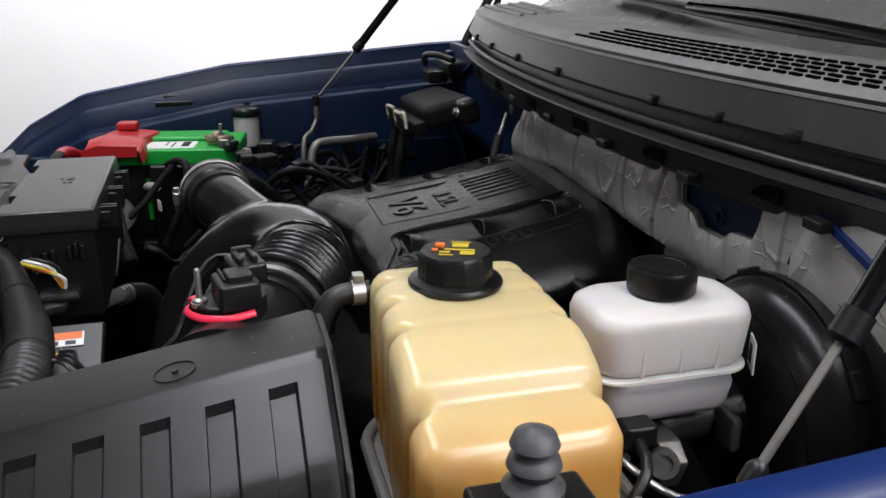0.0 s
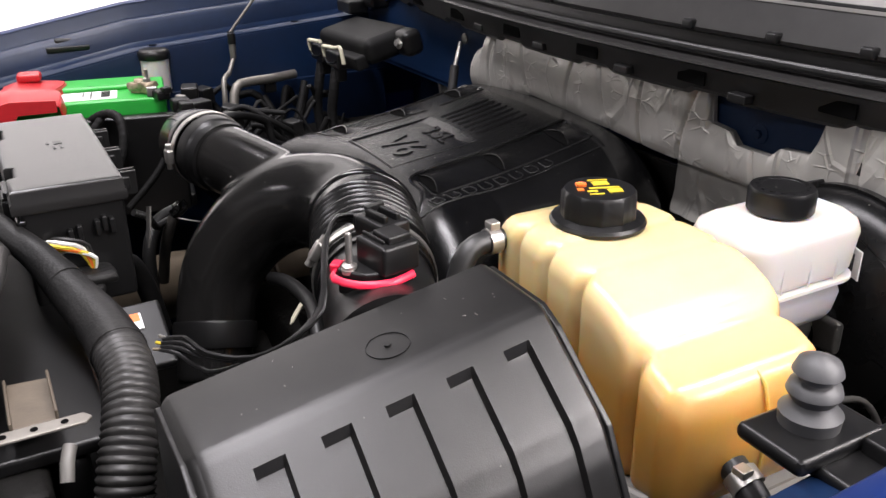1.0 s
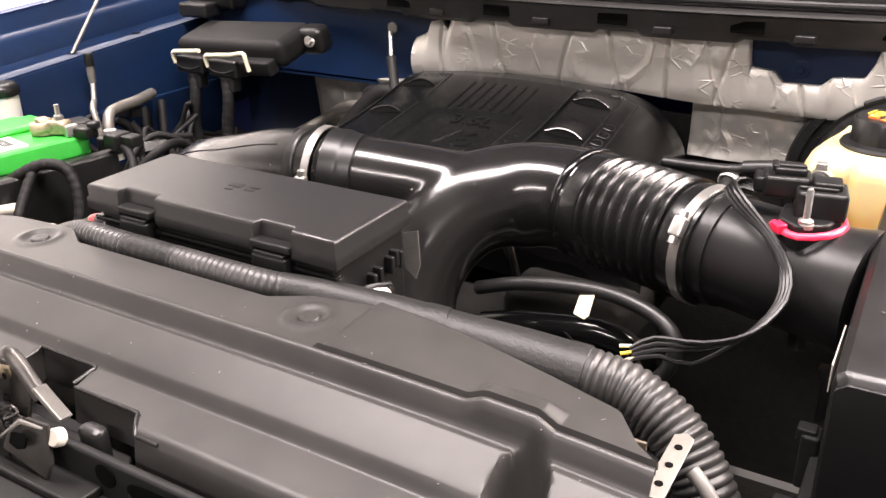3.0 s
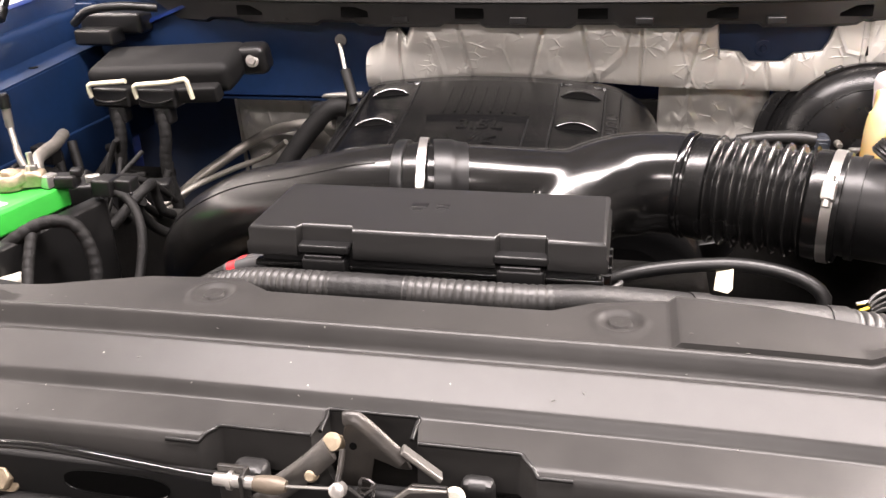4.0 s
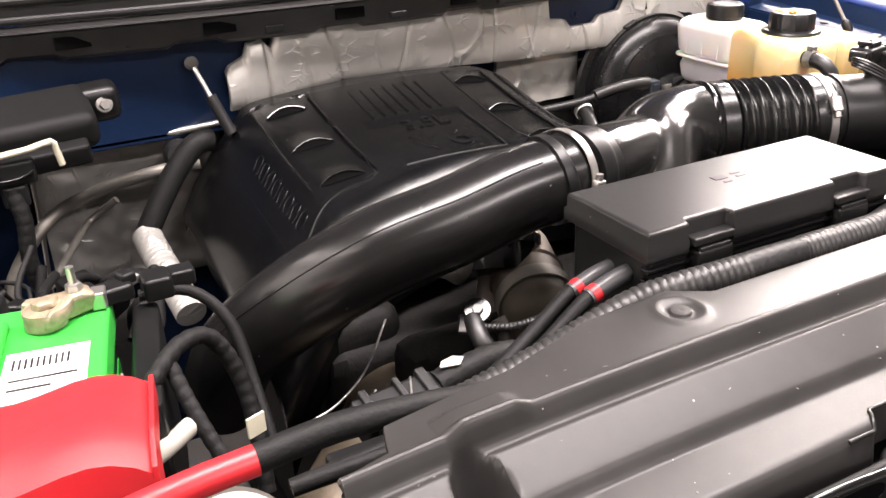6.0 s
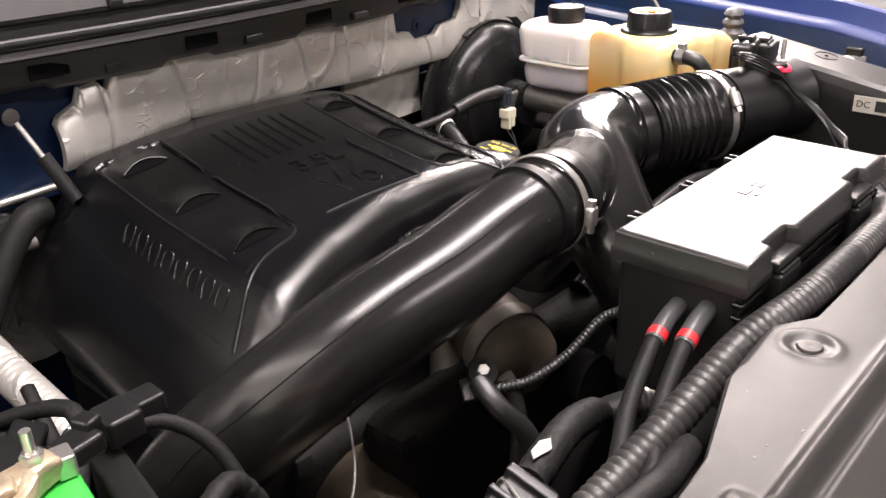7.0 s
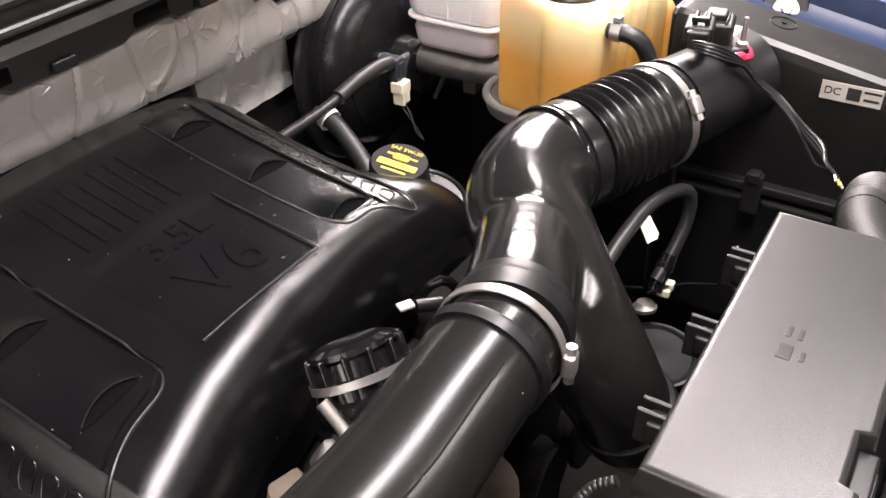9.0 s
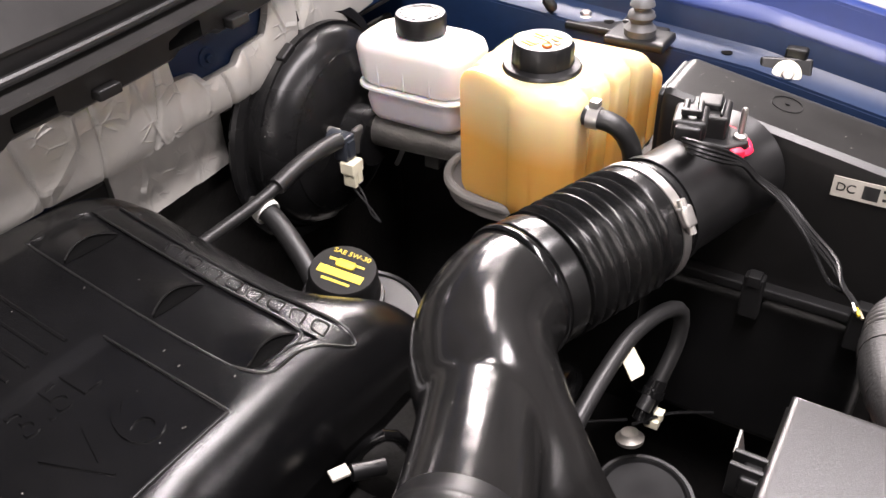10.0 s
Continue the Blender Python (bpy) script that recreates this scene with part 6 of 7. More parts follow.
part("sticker_print", join(*[rbox(-0.5808, -0.5798, 0.335 - 0.024 * k, 0.350 - 0.024 * k, 0.952, 0.980, 0.002, 1) for k in range(5)]), M_WHITE, bat, "white printed bars")
lab = part("top_label", rbox(-0.662, -0.592, 0.15, 0.285, 1.0555, 1.0568, 0), M_PAPER, bat, "white paper label")
for k in range(10):
    part("label_bar", rbox(-0.655 + 0.005 * k, -0.653 + 0.005 * k, 0.255, 0.272, 1.0566, 1.0575, 0), M_INK, lab)
for y0, x1 in ((0.235, -0.60), (0.22, -0.62)):
    part("label_bar", rbox(-0.655, x1, y0, y0 + 0.003, 1.0566, 1.0574, 0), M_INK, lab)
neg = thing("battery_terminal", (-0.62, 0.335, 1.057), "tarnished metal battery terminal clamp with bolt", "battery terminal")
part("clamp_ring", lathe([(0.011, 0), (0.019, 0.001), (0.019, 0.018), (0.010, 0.02), (0.009, 0.026)], Matrix.Translation((-0.632, 0.33, 1.057)), n=24), M_BRASSY, neg)
part("clamp_jaw", crumple(obox(Matrix.Translation((-0.612, 0.343, 1.070)) @ Matrix.Rotation(radians(25), 4, "Z"), 0.045, 0.024, 0.020, 0.004), 0.0035, 70), M_BRASSY, neg)
part("clamp_bolt", join(bolt(Matrix.Translation((-0.604, 0.345, 1.08)), 0.008, 0.009), lathe([(0.004, 0), (0.004, 0.026)], Matrix.Translation((-0.604, 0.345, 1.08)), n=10), obox(Matrix.Translation((-0.585, 0.352, 1.066)), 0.014, 0.02, 0.018, 0.002)), M_STEEL, neg, "zinc clamp bolt")
part("sensor_arm", join(obox(Matrix.Translation((-0.572, 0.368, 1.062)) @ Matrix.Rotation(radians(20), 4, "Z"), 0.034, 0.026, 0.018, 0.004), obox(Matrix.Translation((-0.560, 0.378, 1.072)) @ Matrix.Rotation(radians(32), 4, "Z"), 0.016, 0.018, 0.012, 0.003)), M_PLASTIC, neg, "black sensor block")
part("clamp_lug", crumple(join(obox(Matrix.Translation((-0.640, 0.352, 1.066)) @ Matrix.Rotation(radians(-30), 4, "Z") @ Matrix.Rotation(radians(14), 4, "X"), 0.030, 0.016, 0.014, 0.004), obox(Matrix.Translation((-0.618, 0.322, 1.071)) @ Matrix.Rotation(radians(50), 4, "Z") @ Matrix.Rotation(radians(-10), 4, "Y"), 0.034, 0.012, 0.016, 0.004), obox(Matrix.Translation((-0.628, 0.330, 1.080)), 0.016, 0.02, 0.008, 0.003)), 0.004, 65), M_BRASSY, neg, "bent tarnished lug")
boot = thing("terminal_boot", (-0.66, 0.12, 1.05), "bright red plastic boot over the battery terminal", "terminal cover")


def boot_pt(u, v):
    x = -0.740 + 0.202 * u
    y = lerp(v, [0, 0.2, 0.5, 0.62, 1.0], [0.185, 0.18, 0.10, 0.065, 0.052])
    z = lerp(v, [0, 0.2, 0.5, 0.62, 1.0], [1.052, 1.078, 1.084, 1.074, 0.985]) - 0.016 * abs(2 * u - 1) ** 3
    return Vector((x, y + 0.006 * math.sin(9 * u), z + 0.005 * math.sin(7 * u + 2)))


part("boot_shell", sheet(boot_pt, [i / 14 for i in range(15)], [i / 16 for i in range(17)], 0.004, (0, 0.6, -0.8)), M_RED, boot)
part("boot_side", prism([(0.18, 1.05), (0.18, 1.073), (0.10, 1.076), (0.067, 1.066), (0.055, 0.99), (0.09, 1.0), (0.11, 1.05)], -0.540, -0.536, Matrix(((0, 0, 1, 0), (1, 0, 0, 0), (0, 1, 0, 0), (0, 0, 0, 1))), 0.001), M_RED, boot)
part("boot_knob", rbox(-0.72, -0.685, 0.10, 0.145, 1.078, 1.096, 0.006), M_RED, boot)
pc = thing("positive_cable", (-0.55, 0.03, 1.03), "red and black positive battery cable", "cable", "battery cables")
part("red_sleeve", tube([(-0.74, 0.045, 1.02), (-0.66, 0.034, 1.05), (-0.58, 0.030, 1.066), (-0.529, 0.030, 1.070)], 0.0115, n=16), M_RED, pc, "red cable sleeve")
part("cable", tube([(-0.54, 0.030, 1.0695), (-0.47, 0.032, 1.073), (-0.40, 0.030, 1.068), (-0.33, 0.032, 1.055), (-0.27, 0.045, 1.04)], 0.0112, n=16), M_WRAP, pc)
tray = thing("battery_tray", (-0.68, 0.23, 0.83), "black plastic battery tray and wall", "battery tray")
part("tray_floor", rbox(-0.80, -0.55, 0.06, 0.41, 0.83, 0.858, 0.006), M_PLASTIC, tray)
part("tray_wall", rbox(-0.562, -0.535, 0.20, 0.40, 0.83, 1.03, 0.006), M_PLASTIC, tray)
part("tray_bracket", rbox(-0.80, -0.55, 0.045, 0.06, 0.40, 0.90, 0.004), M_PLASTIC, tray)
swing = Matrix.Translation((-0.58, 0.376, 0)) @ Matrix.Rotation(radians(-10), 4, "Z") @ Matrix.Translation((0.58, -0.376, 0))
for ob in (bat, neg, boot, tray):
    ob.matrix_basis = swing @ Matrix.Translation(ob.location)
hb = thing("battery_harness", (-0.5, 0.27, 0.95), "looped black taped wiring harness beside the battery", "wiring harness")
part("loop", tube([(-0.60, 0.215, 1.0), (-0.567, 0.235, 1.03), (-0.535, 0.26, 1.045), (-0.505, 0.275, 1.035), (-0.485, 0.27, 0.99), (-0.48, 0.25, 0.94), (-0.485, 0.22, 0.88)], 0.0088, n=14, ripple=0.0010, pitch=0.013), M_WRAP, hb)
part("lead", tube([(-0.55, 0.25, 1.038), (-0.54, 0.215, 1.0), (-0.525, 0.18, 0.96), (-0.51, 0.14, 0.93), (-0.47, 0.11, 0.92), (-0.40, 0.09, 0.93)], 0.0075, n=14, ripple=0.0008, pitch=0.012), M_WRAP, hb)
part("lead", tube([(-0.55, 0.39, 1.04), (-0.50, 0.385, 1.035), (-0.468, 0.36, 1.0), (-0.46, 0.32, 0.94), (-0.46, 0.26, 0.88)], 0.0065, n=12), M_WRAP, hb)
part("tan_sleeve", tube([(-0.61, 0.185, 0.975), (-0.575, 0.192, 0.985), (-0.545, 0.21, 0.99)], 0.009, n=10), M_DINGY, hb, "stained pale sleeve")
part("tape_flag", obox(Matrix.Translation((-0.487, 0.215, 0.965)) @ Matrix.Rotation(radians(20), 4, "Z"), 0.02, 0.003, 0.022, 0.0005, 1), M_CREAM, hb, "cream paper flag")
part("plug", rbox(-0.545, -0.515, 0.375, 0.41, 1.035, 1.06, 0.004), M_PLASTIC, hb, "black plug")
part("plug", rbox(-0.516, -0.49, 0.385, 0.41, 1.04, 1.058, 0.003), M_PLASTIC, hb, "black plug")
cx_ = Matrix.Translation((-0.375, 0.132, 0.992)) @ Matrix.Rotation(radians(6), 4, "Z") @ Matrix.Rotation(radians(18), 4, "X")
plug_ = part("plug", obox(cx_, 0.085, 0.040, 0.030, 0.004), M_PLASTIC, hb, "large black connector")
for px_, pw_ in ((0.030, 0.010), (0.004, 0.006), (-0.03, 0.008)):
    part("plug_rib", obox(cx_ @ Matrix.Translation((px_, 0, 0.003)), pw_, 0.045, 0.035, 0.002), M_PLASTIC, plug_)
part("conduit", tube([(-0.335, 0.140, 0.998), (-0.30, 0.147, 1.0), (-0.26, 0.155, 0.998), (-0.21, 0.165, 0.98), (-0.17, 0.18, 0.95)], 0.015, n=14, ripple=0.001, pitch=0.016), M_WRAP, hb, "taped black conduit")
part("pale_wire", tube([(-0.41, 0.115, 1.006), (-0.39, 0.150, 1.008), (-0.385, 0.158, 0.99)], 0.0012, n=6), M_TRAY, hb)
part("pale_wire", tube([(-0.37, 0.115, 1.008), (-0.355, 0.150, 1.010), (-0.35, 0.160, 0.99)], 0.0012, n=6), M_TRAY, hb)
part("tape_flag", prism([(-0.014, -0.003), (0.006, -0.006), (0.013, 0.001), (0.003, 0.005), (-0.010, 0.003)], -0.0008, 0.0008, Matrix.Translation((-0.315, 0.143, 1.018)) @ Matrix.Rotation(radians(25), 4, "X")), M_DINGY, hb, "torn white tape")
part("tape_flag", obox(Matrix.Translation((-0.345, 0.068, 1.028)) @ Matrix.Rotation(radians(30), 4, "X"), 0.03, 0.008, 0.003, 0.001), M_DINGY, hb, "torn white tape")
horn = thing("horn_bracket", (-0.53, 0.1, 0.9), "dusty grey metal bracket beside the battery", "bracket")
part("dome", lathe([(0.06, -0.03), (0.062, 0.0), (0.05, 0.022), (0.02, 0.03), (0.001, 0.031)], aim((-0.545, 0.10, 0.925), (-0.50, -0.1, 1.2)), n=32), M_PIPE, horn)

# ---- engine computer ----
pcm = thing("engine_computer", (-0.67, 0.85, 1.05), "smooth black engine computer box on the firewall", "control box")
pm = Matrix.Translation((-0.655, 0.845, 1.108)) @ Matrix.Rotation(radians(-3), 4, "Y") @ Matrix.Rotation(radians(14), 4, "X")
part("housing", obox(pm @ Matrix.Translation((-0.005, 0.0, 0.006)), 0.285, 0.115, 0.056, 0.018, 4), M_MATT, pcm)
part("front_step", obox(pm @ Matrix.Translation((-0.005, -0.066, -0.012)), 0.245, 0.03, 0.030, 0.005), M_MATT, pcm)
part("mount_ear", obox(pm @ Matrix.Translation((0.150, 0.035, 0.004)), 0.060, 0.045, 0.055, 0.014, 3), M_PLASTIC, pcm)
part("mount_bolt", bolt(aim((-0.500, 0.853, 1.128), (-0.47, 0.65, 1.16)), 0.008, 0.009, 0.012), M_STEEL, pcm, "zinc mounting bolt")
for k, cx in enumerate((-0.735, -0.645)):
    con = thing("computer_plug", (cx, 0.775, 1.06), "black computer plug with a white locking lever", "plug", "computer plugs")
    part("plug_body", rbox(cx - 0.04, cx + 0.035, 0.755, 0.80, 1.060, 1.095, 0.006), M_PLASTIC, con)
    part("plug_lip", tube([(cx - 0.036, 0.753, 1.078), (cx - 0.015, 0.751, 1.072), (cx + 0.010, 0.751, 1.072), (cx + 0.031, 0.753, 1.079)], 0.0022, n=8), M_SHINE, con, "shiny curved lip")
    part("wire_neck", rbox(cx - 0.014, cx + 0.020, 0.756, 0.785, 1.030, 1.062, 0.006), M_PLASTIC, con)
    part("lever", tube([(cx - 0.04, 0.757, 1.078), (cx - 0.04, 0.752, 1.100), (cx - 0.025, 0.752, 1.104), (cx + 0.02, 0.752, 1.108), (cx + 0.035, 0.752, 1.11)] + ([(cx + 0.06, 0.752, 1.115), (cx + 0.064, 0.754, 1.105), (cx + 0.068, 0.757, 1.08)] if k else []), 0.0045, n=8, step=0.01), M_CREAM, con, "cream locking lever")
    part("harness", tube([(cx, 0.765, 1.055), (cx + 0.005, 0.755, 1.01), (cx, 0.75, 0.95), (cx + 0.012, 0.755, 0.86), (cx + 0.02, 0.77, 0.74)], 0.0115, n=12, ripple=0.0008, pitch=0.014), M_WRAP, con, "black taped harness")

# ---- air conditioning pipes and small reservoir ----
ac = thing("air_conditioning_pipes", (-0.8, 0.62, 0.95), "dull aluminium air conditioning pipes beside the apron", "metal pipe")
part("thick_pipe", tube([(-0.83, 0.73, 1.015), (-0.80, 0.66, 1.017), (-0.785, 0.60, 1.018), (-0.775, 0.572, 1.012), (-0.765, 0.56, 0.98), (-0.75, 0.56, 0.93)], 0.011, n=14), M_PIPE, ac)
part("thin_pipe", tube([(-0.80, 0.565, 1.04), (-0.785, 0.548, 1.03), (-0.77, 0.542, 1.0), (-0.762, 0.54, 0.96), (-0.75, 0.545, 0.91)], 0.006, n=12), M_PIPE, ac)
part("service_port", join(tube([(-0.80, 0.565, 1.04), (-0.815, 0.58, 1.065), (-0.818, 0.583, 1.075)], 0.005, n=10), lathe([(0.007, 0), (0.007, 0.012), (0.0075, 0.013), (0.0075, 0.035), (0.006, 0.038)], Matrix.Translation((-0.818, 0.583, 1.07)), n=14)), M_PIPE, ac)
part("port_cap", lathe([(0.009, 0), (0.009, 0.02), (0.007, 0.024)], Matrix.Translation((-0.818, 0.583, 1.102)), n=14), M_PLASTIC, ac, "black port cap")
part("low_pipe", tube([(-0.70, 0.80, 0.84), (-0.675, 0.90, 0.872), (-0.635, 0.97, 0.90), (-0.584, 1.0, 0.93), (-0.52, 0.96, 0.965), (-0.443, 0.913, 0.993), (-0.37, 0.90, 1.0)], 0.0105, n=12), M_PIPE, ac)
part("low_pipe", tube([(-0.66, 0.74, 0.88), (-0.62, 0.80, 0.90), (-0.588, 0.88, 0.905), (-0.55, 0.98, 0.905), (-0.50, 0.97, 0.94)], 0.006, n=12), M_PIPE, ac)
ch = thing("heater_hose", (-0.37, 0.75, 0.95), "black ribbed heater hose with a foil sleeve", "hose")
part("rubber_hose", tube([(-0.345, 0.91, 1.03), (-0.37, 0.905, 1.03), (-0.41, 0.895, 0.995), (-0.45, 0.88, 0.945), (-0.478, 0.87, 0.905)], 0.0185, n=18), M_WRAP, ch)
part("foil_sleeve", tube([(-0.476, 0.871, 0.907), (-0.47, 0.82, 0.885), (-0.462, 0.76, 0.862), (-0.455, 0.70, 0.84)], 0.0235, n=18, ripple=0.0007, pitch=0.009), M_FOIL, ch, "silver foil sleeve")
part("hose_end", lathe([(0.022, -0.01), (0.026, 0.0), (0.026, 0.02), (0.02, 0.028)], aim((-0.395, 0.93, 1.01), (-0.42, 0.7, 1.05)), n=20), M_RUBBER, ch)
wr = thing("washer_reservoir_neck", (-0.856, 0.414, 1.0), "small white reservoir with a black lid", "reservoir")
part("bottle", lathe([(0.028, -0.08), (0.031, -0.075), (0.031, -0.01), (0.029, -0.004)], Matrix.Translation((-0.856, 0.414, 1.085)), n=28), M_BRAKE, wr)
part("lid", lathe([(0.034, -0.006), (0.035, 0.0), (0.035, 0.008), (0.030, 0.014), (0.02, 0.016), (0.001, 0.016)], Matrix.Translation((-0.856, 0.414, 1.085)), n=28), M_PLASTIC, wr, "black lid")
wr2 = thing("fluid_line", (-0.92, 0.52, 1.0), "thin black pipe with a pointed fitting beside the fender", "metal pipe")
part("pipe", tube([(-0.905, 0.52, 0.93), (-0.895, 0.50, 0.99), (-0.885, 0.515, 1.03), (-0.89, 0.525, 1.07)], 0.006, n=10), M_RUBBER, wr2)
part("fitting", lathe([(0.008, 0), (0.010, 0.006), (0.007, 0.012), (0.007, 0.022), (0.004, 0.034)], Matrix.Translation((-0.89, 0.525, 1.07)), n=12), M_PIPE, wr2)
relay = thing("clutter_harness", (-0.72, 0.47, 0.9), "tangle of black taped wires behind the battery", "wiring harness")
random.seed(11)
for k in range(9):
    x, y = -0.80 + 0.035 * k, 0.44 + 0.02 * random.random()
    pts = [(x + random.uniform(-0.03, 0.03), y + 0.05 * j + random.uniform(-0.03, 0.03), 0.955 + 0.05 * math.sin(j + k) + random.uniform(-0.02, 0.02)) for j in range(5)]
    part("cable", tube(pts, random.choice((0.004, 0.006, 0.008)), n=10), M_WRAP, relay)
random.seed(23)
for k in range(8):
    x, y = -0.84 + 0.03 * k, 0.52 + 0.16 * random.random()
    pts = [(x + random.uniform(-0.03, 0.03), y + 0.045 * j + random.uniform(-0.02, 0.02), 0.93 + 0.05 * math.sin(1.7 * j + k) + random.uniform(-0.03, 0.03)) for j in range(5)]
    part("cable", tube(pts, random.choice((0.003, 0.005, 0.007, 0.009)), n=10), M_WRAP, relay)
for bx, by, bz, turn in ((-0.79, 0.50, 1.0, 20), (-0.66, 0.52, 0.985, -30), (-0.57, 0.50, 0.99, 50), (-0.82, 0.66, 1.0, 0), (-0.60, 0.64, 0.95, 15)):
    part("relay", obox(Matrix.Translation((bx, by, bz)) @ Matrix.Rotation(radians(turn), 4, "Z") @ Matrix.Rotation(radians(turn * 0.4), 4, "X"), 0.042, 0.03, 0.034, 0.004), M_PLASTIC, relay, "black relay")
part("relay", obox(Matrix.Translation((-0.60, 0.44, 1.02)) @ Matrix.Rotation(radians(20), 4, "Z"), 0.04, 0.05, 0.03, 0.005), M_PLASTIC, relay, "black relay")
part("relay", obox(Matrix.Translation((-0.70, 0.45, 1.03)) @ Matrix.Rotation(radians(-15), 4, "Z"), 0.05, 0.035, 0.03, 0.005), M_PLASTIC, relay, "black relay")
part("wire_clip", obox(Matrix.Translation((-0.555, 0.40, 1.055)) @ Matrix.Rotation(radians(35), 4, "Z"), 0.02, 0.012, 0.010, 0.002), M_STEEL, relay, "zinc terminal clip")
# Added dark plate that stands in for the shade below the computer.
shade = thing("shade_plate", (-0.72, 0.70, 0.6), "dark plate added below the computer for its shade", "bracket")
part("plate", rbox(-0.83, -0.52, 0.66, 0.70, 0.55, 0.90, 0.02), M_DARK, shade)

# ---- fender fittings ----
for side, y, z, xx in ((-1, 0.287, 1.072, -0.905), (1, 0.333, 1.056, 0.872)):
    fb = thing("hood_bumper", (xx, y, z), "round pale bumper screw on a black bracket", "bumper", "fender bumpers")
    m = aim((xx, y, z), (xx - side * 0.7, y - 0.25, z + 0.45))
    part("bracket", obox(m @ Matrix.Translation((0, 0, -0.012)), 0.07, 0.05, 0.01, 0.004), M_PLASTIC, fb)
    part("disc", lathe([(0.012, -0.01), (0.019, -0.006), (0.020, 0.0), (0.017, 0.004), (0.011, 0.005)], m, n=28), M_CREAM, fb, "pale plastic disc")
    part("bolt_head", bolt(m @ Matrix.Translation((0, 0, 0.004)), 0.009, 0.007), M_STEEL, fb)
stop = thing("rubber_stop", (0.832, 0.535, 1.09), "grey ribbed rubber stop on a black bracket", "rubber stop")
part("rubber", lathe([(0.022, -0.03), (0.023, -0.02), (0.017, -0.014), (0.015, -0.011), (0.020, -0.003), (0.018, 0.003), (0.012, 0.006), (0.012, 0.009), (0.018, 0.013), (0.015, 0.021), (0.004, 0.026), (0.001, 0.0262)], Matrix.Translation((0.832, 0.535, 1.122)), n=32), M_STOP, stop)
part("bracket", join(rbox(0.805, 0.865, 0.49, 0.58, 1.078, 1.092, 0.005), rbox(0.85, 0.90, 0.51, 0.66, 1.070, 1.082, 0.004), rbox(0.865, 0.89, 0.55, 0.575, 1.08, 1.095, 0.003)), M_PLASTIC, stop)
part("bracket_bolt", bolt(Matrix.Translation((0.885, 0.64, 1.083)), 0.009, 0.007, 0.013), M_STEEL, stop)
clipb = thing("fender_clip", (0.915, 0.33, 1.1), "small black plastic clip on the fender rail", "clip")
part("clip_body", rbox(0.895, 0.925, 0.315, 0.345, 1.055, 1.085, 0.004), M_PLASTIC, clipb)
for k, fy in enumerate((0.18, 0.27, 0.40, 0.47)):
    solo("rail_bolt", bolt(Matrix.Translation((0.93, fy, lerp(fy, [0.03, 0.38, 0.9], [1.09, 1.135, 1.165]) - 0.037)), 0.006, 0.005, 0.009), M_BLUE, "small blue painted bolt on the fender rail", "bolt", "fender rail bolts")
pbk = thing("fender_latch", (-0.93, 0.20, 1.1), "small black bracket on the blue fender rail", "bracket")
part("tab", join(rbox(-0.95, -0.91, 0.20, 0.29, 1.10, 1.112, 0.003), rbox(-0.945, -0.92, 0.22, 0.26, 1.11, 1.128, 0.005)), M_PLASTIC, pbk)

# ---- coolant and turbo parts under the duct ----
M_TURBO = material("heat_stained_metal", (0.12, 0.095, 0.066), 0.5, metal=0.5, vary=0.35, bump=0.3, bump_scale=200, stain=0.5, stain_colour=(0.04, 0.03, 0.022), stain_scale=16)
th = thing("turbo_inlet", (-0.16, 0.36, 0.88), "dull brown round turbo housing under the duct", "turbo housing")
cam_ = aim((-0.043, 0.455, 0.920), (-0.093, 0.305, 0.896))
part("canister", lathe([(0.046, -0.03), (0.049, -0.02), (0.049, 0.118), (0.046, 0.130), (0.038, 0.140), (0.024, 0.147), (0.001, 0.149)], cam_, n=40), M_BROWN, th)
part("band", lathe([(0.0485, 0.078), (0.0525, 0.079), (0.0525, 0.102), (0.0485, 0.103)], cam_, n=40), M_PIPE, th, "dull grey clamp band")
part("rear_bead", lathe([(0.0485, 0.040), (0.052, 0.044), (0.0485, 0.049)], cam_, n=40), M_BROWN, th)
part("hose_fitting", tube([(-0.205, 0.30, 0.955), (-0.21, 0.27, 0.94), (-0.19, 0.245, 0.90), (-0.18, 0.24, 0.82)], 0.011, n=14), M_RUBBER, th)
fa = aim((-0.198, 0.300, 0.962), (-0.3, 0.15, 1.2))
part("fitting_bolt", bolt(fa, 0.007, 0.008, 0.0), M_ALU, th, "dull hexagon bolt")
part("fitting_eye", lathe([(0.008, -0.008), (0.015, -0.008), (0.016, -0.006), (0.016, 0.002), (0.015, 0.004), (0.008, 0.004)], fa, n=24), M_SHINE, th)
part("fitting_plate", obox(fa @ Matrix.Translation((-0.008, -0.012, -0.012)), 0.030, 0.024, 0.005, 0.002), M_LATCH, th)
part("elbow", tube([(-0.178, 0.288, 0.952), (-0.175, 0.278, 0.935), (-0.178, 0.268, 0.90), (-0.19, 0.26, 0.84)], 0.009, n=14), M_LATCH, th, "dull dark elbow pipe")
rp = thing("coolant_stub", (-0.09, 0.17, 0.92), "grey ribbed pipe stub with a bright clamp", "pipe")
part("stub", tube([(-0.105, 0.185, 0.925), (-0.085, 0.165, 0.928), (-0.06, 0.145, 0.93)], 0.013, n=16), M_GREY, rp)
for f in (0.2, 0.32, 0.44):
    part("clamp_ring", ring_band((-0.105 + 0.045 * f, 0.185 - 0.04 * f, 0.9255), (-0.06, 0.145, 0.93), 0.0142, 0.003), M_STEEL, rp, "zinc ring")
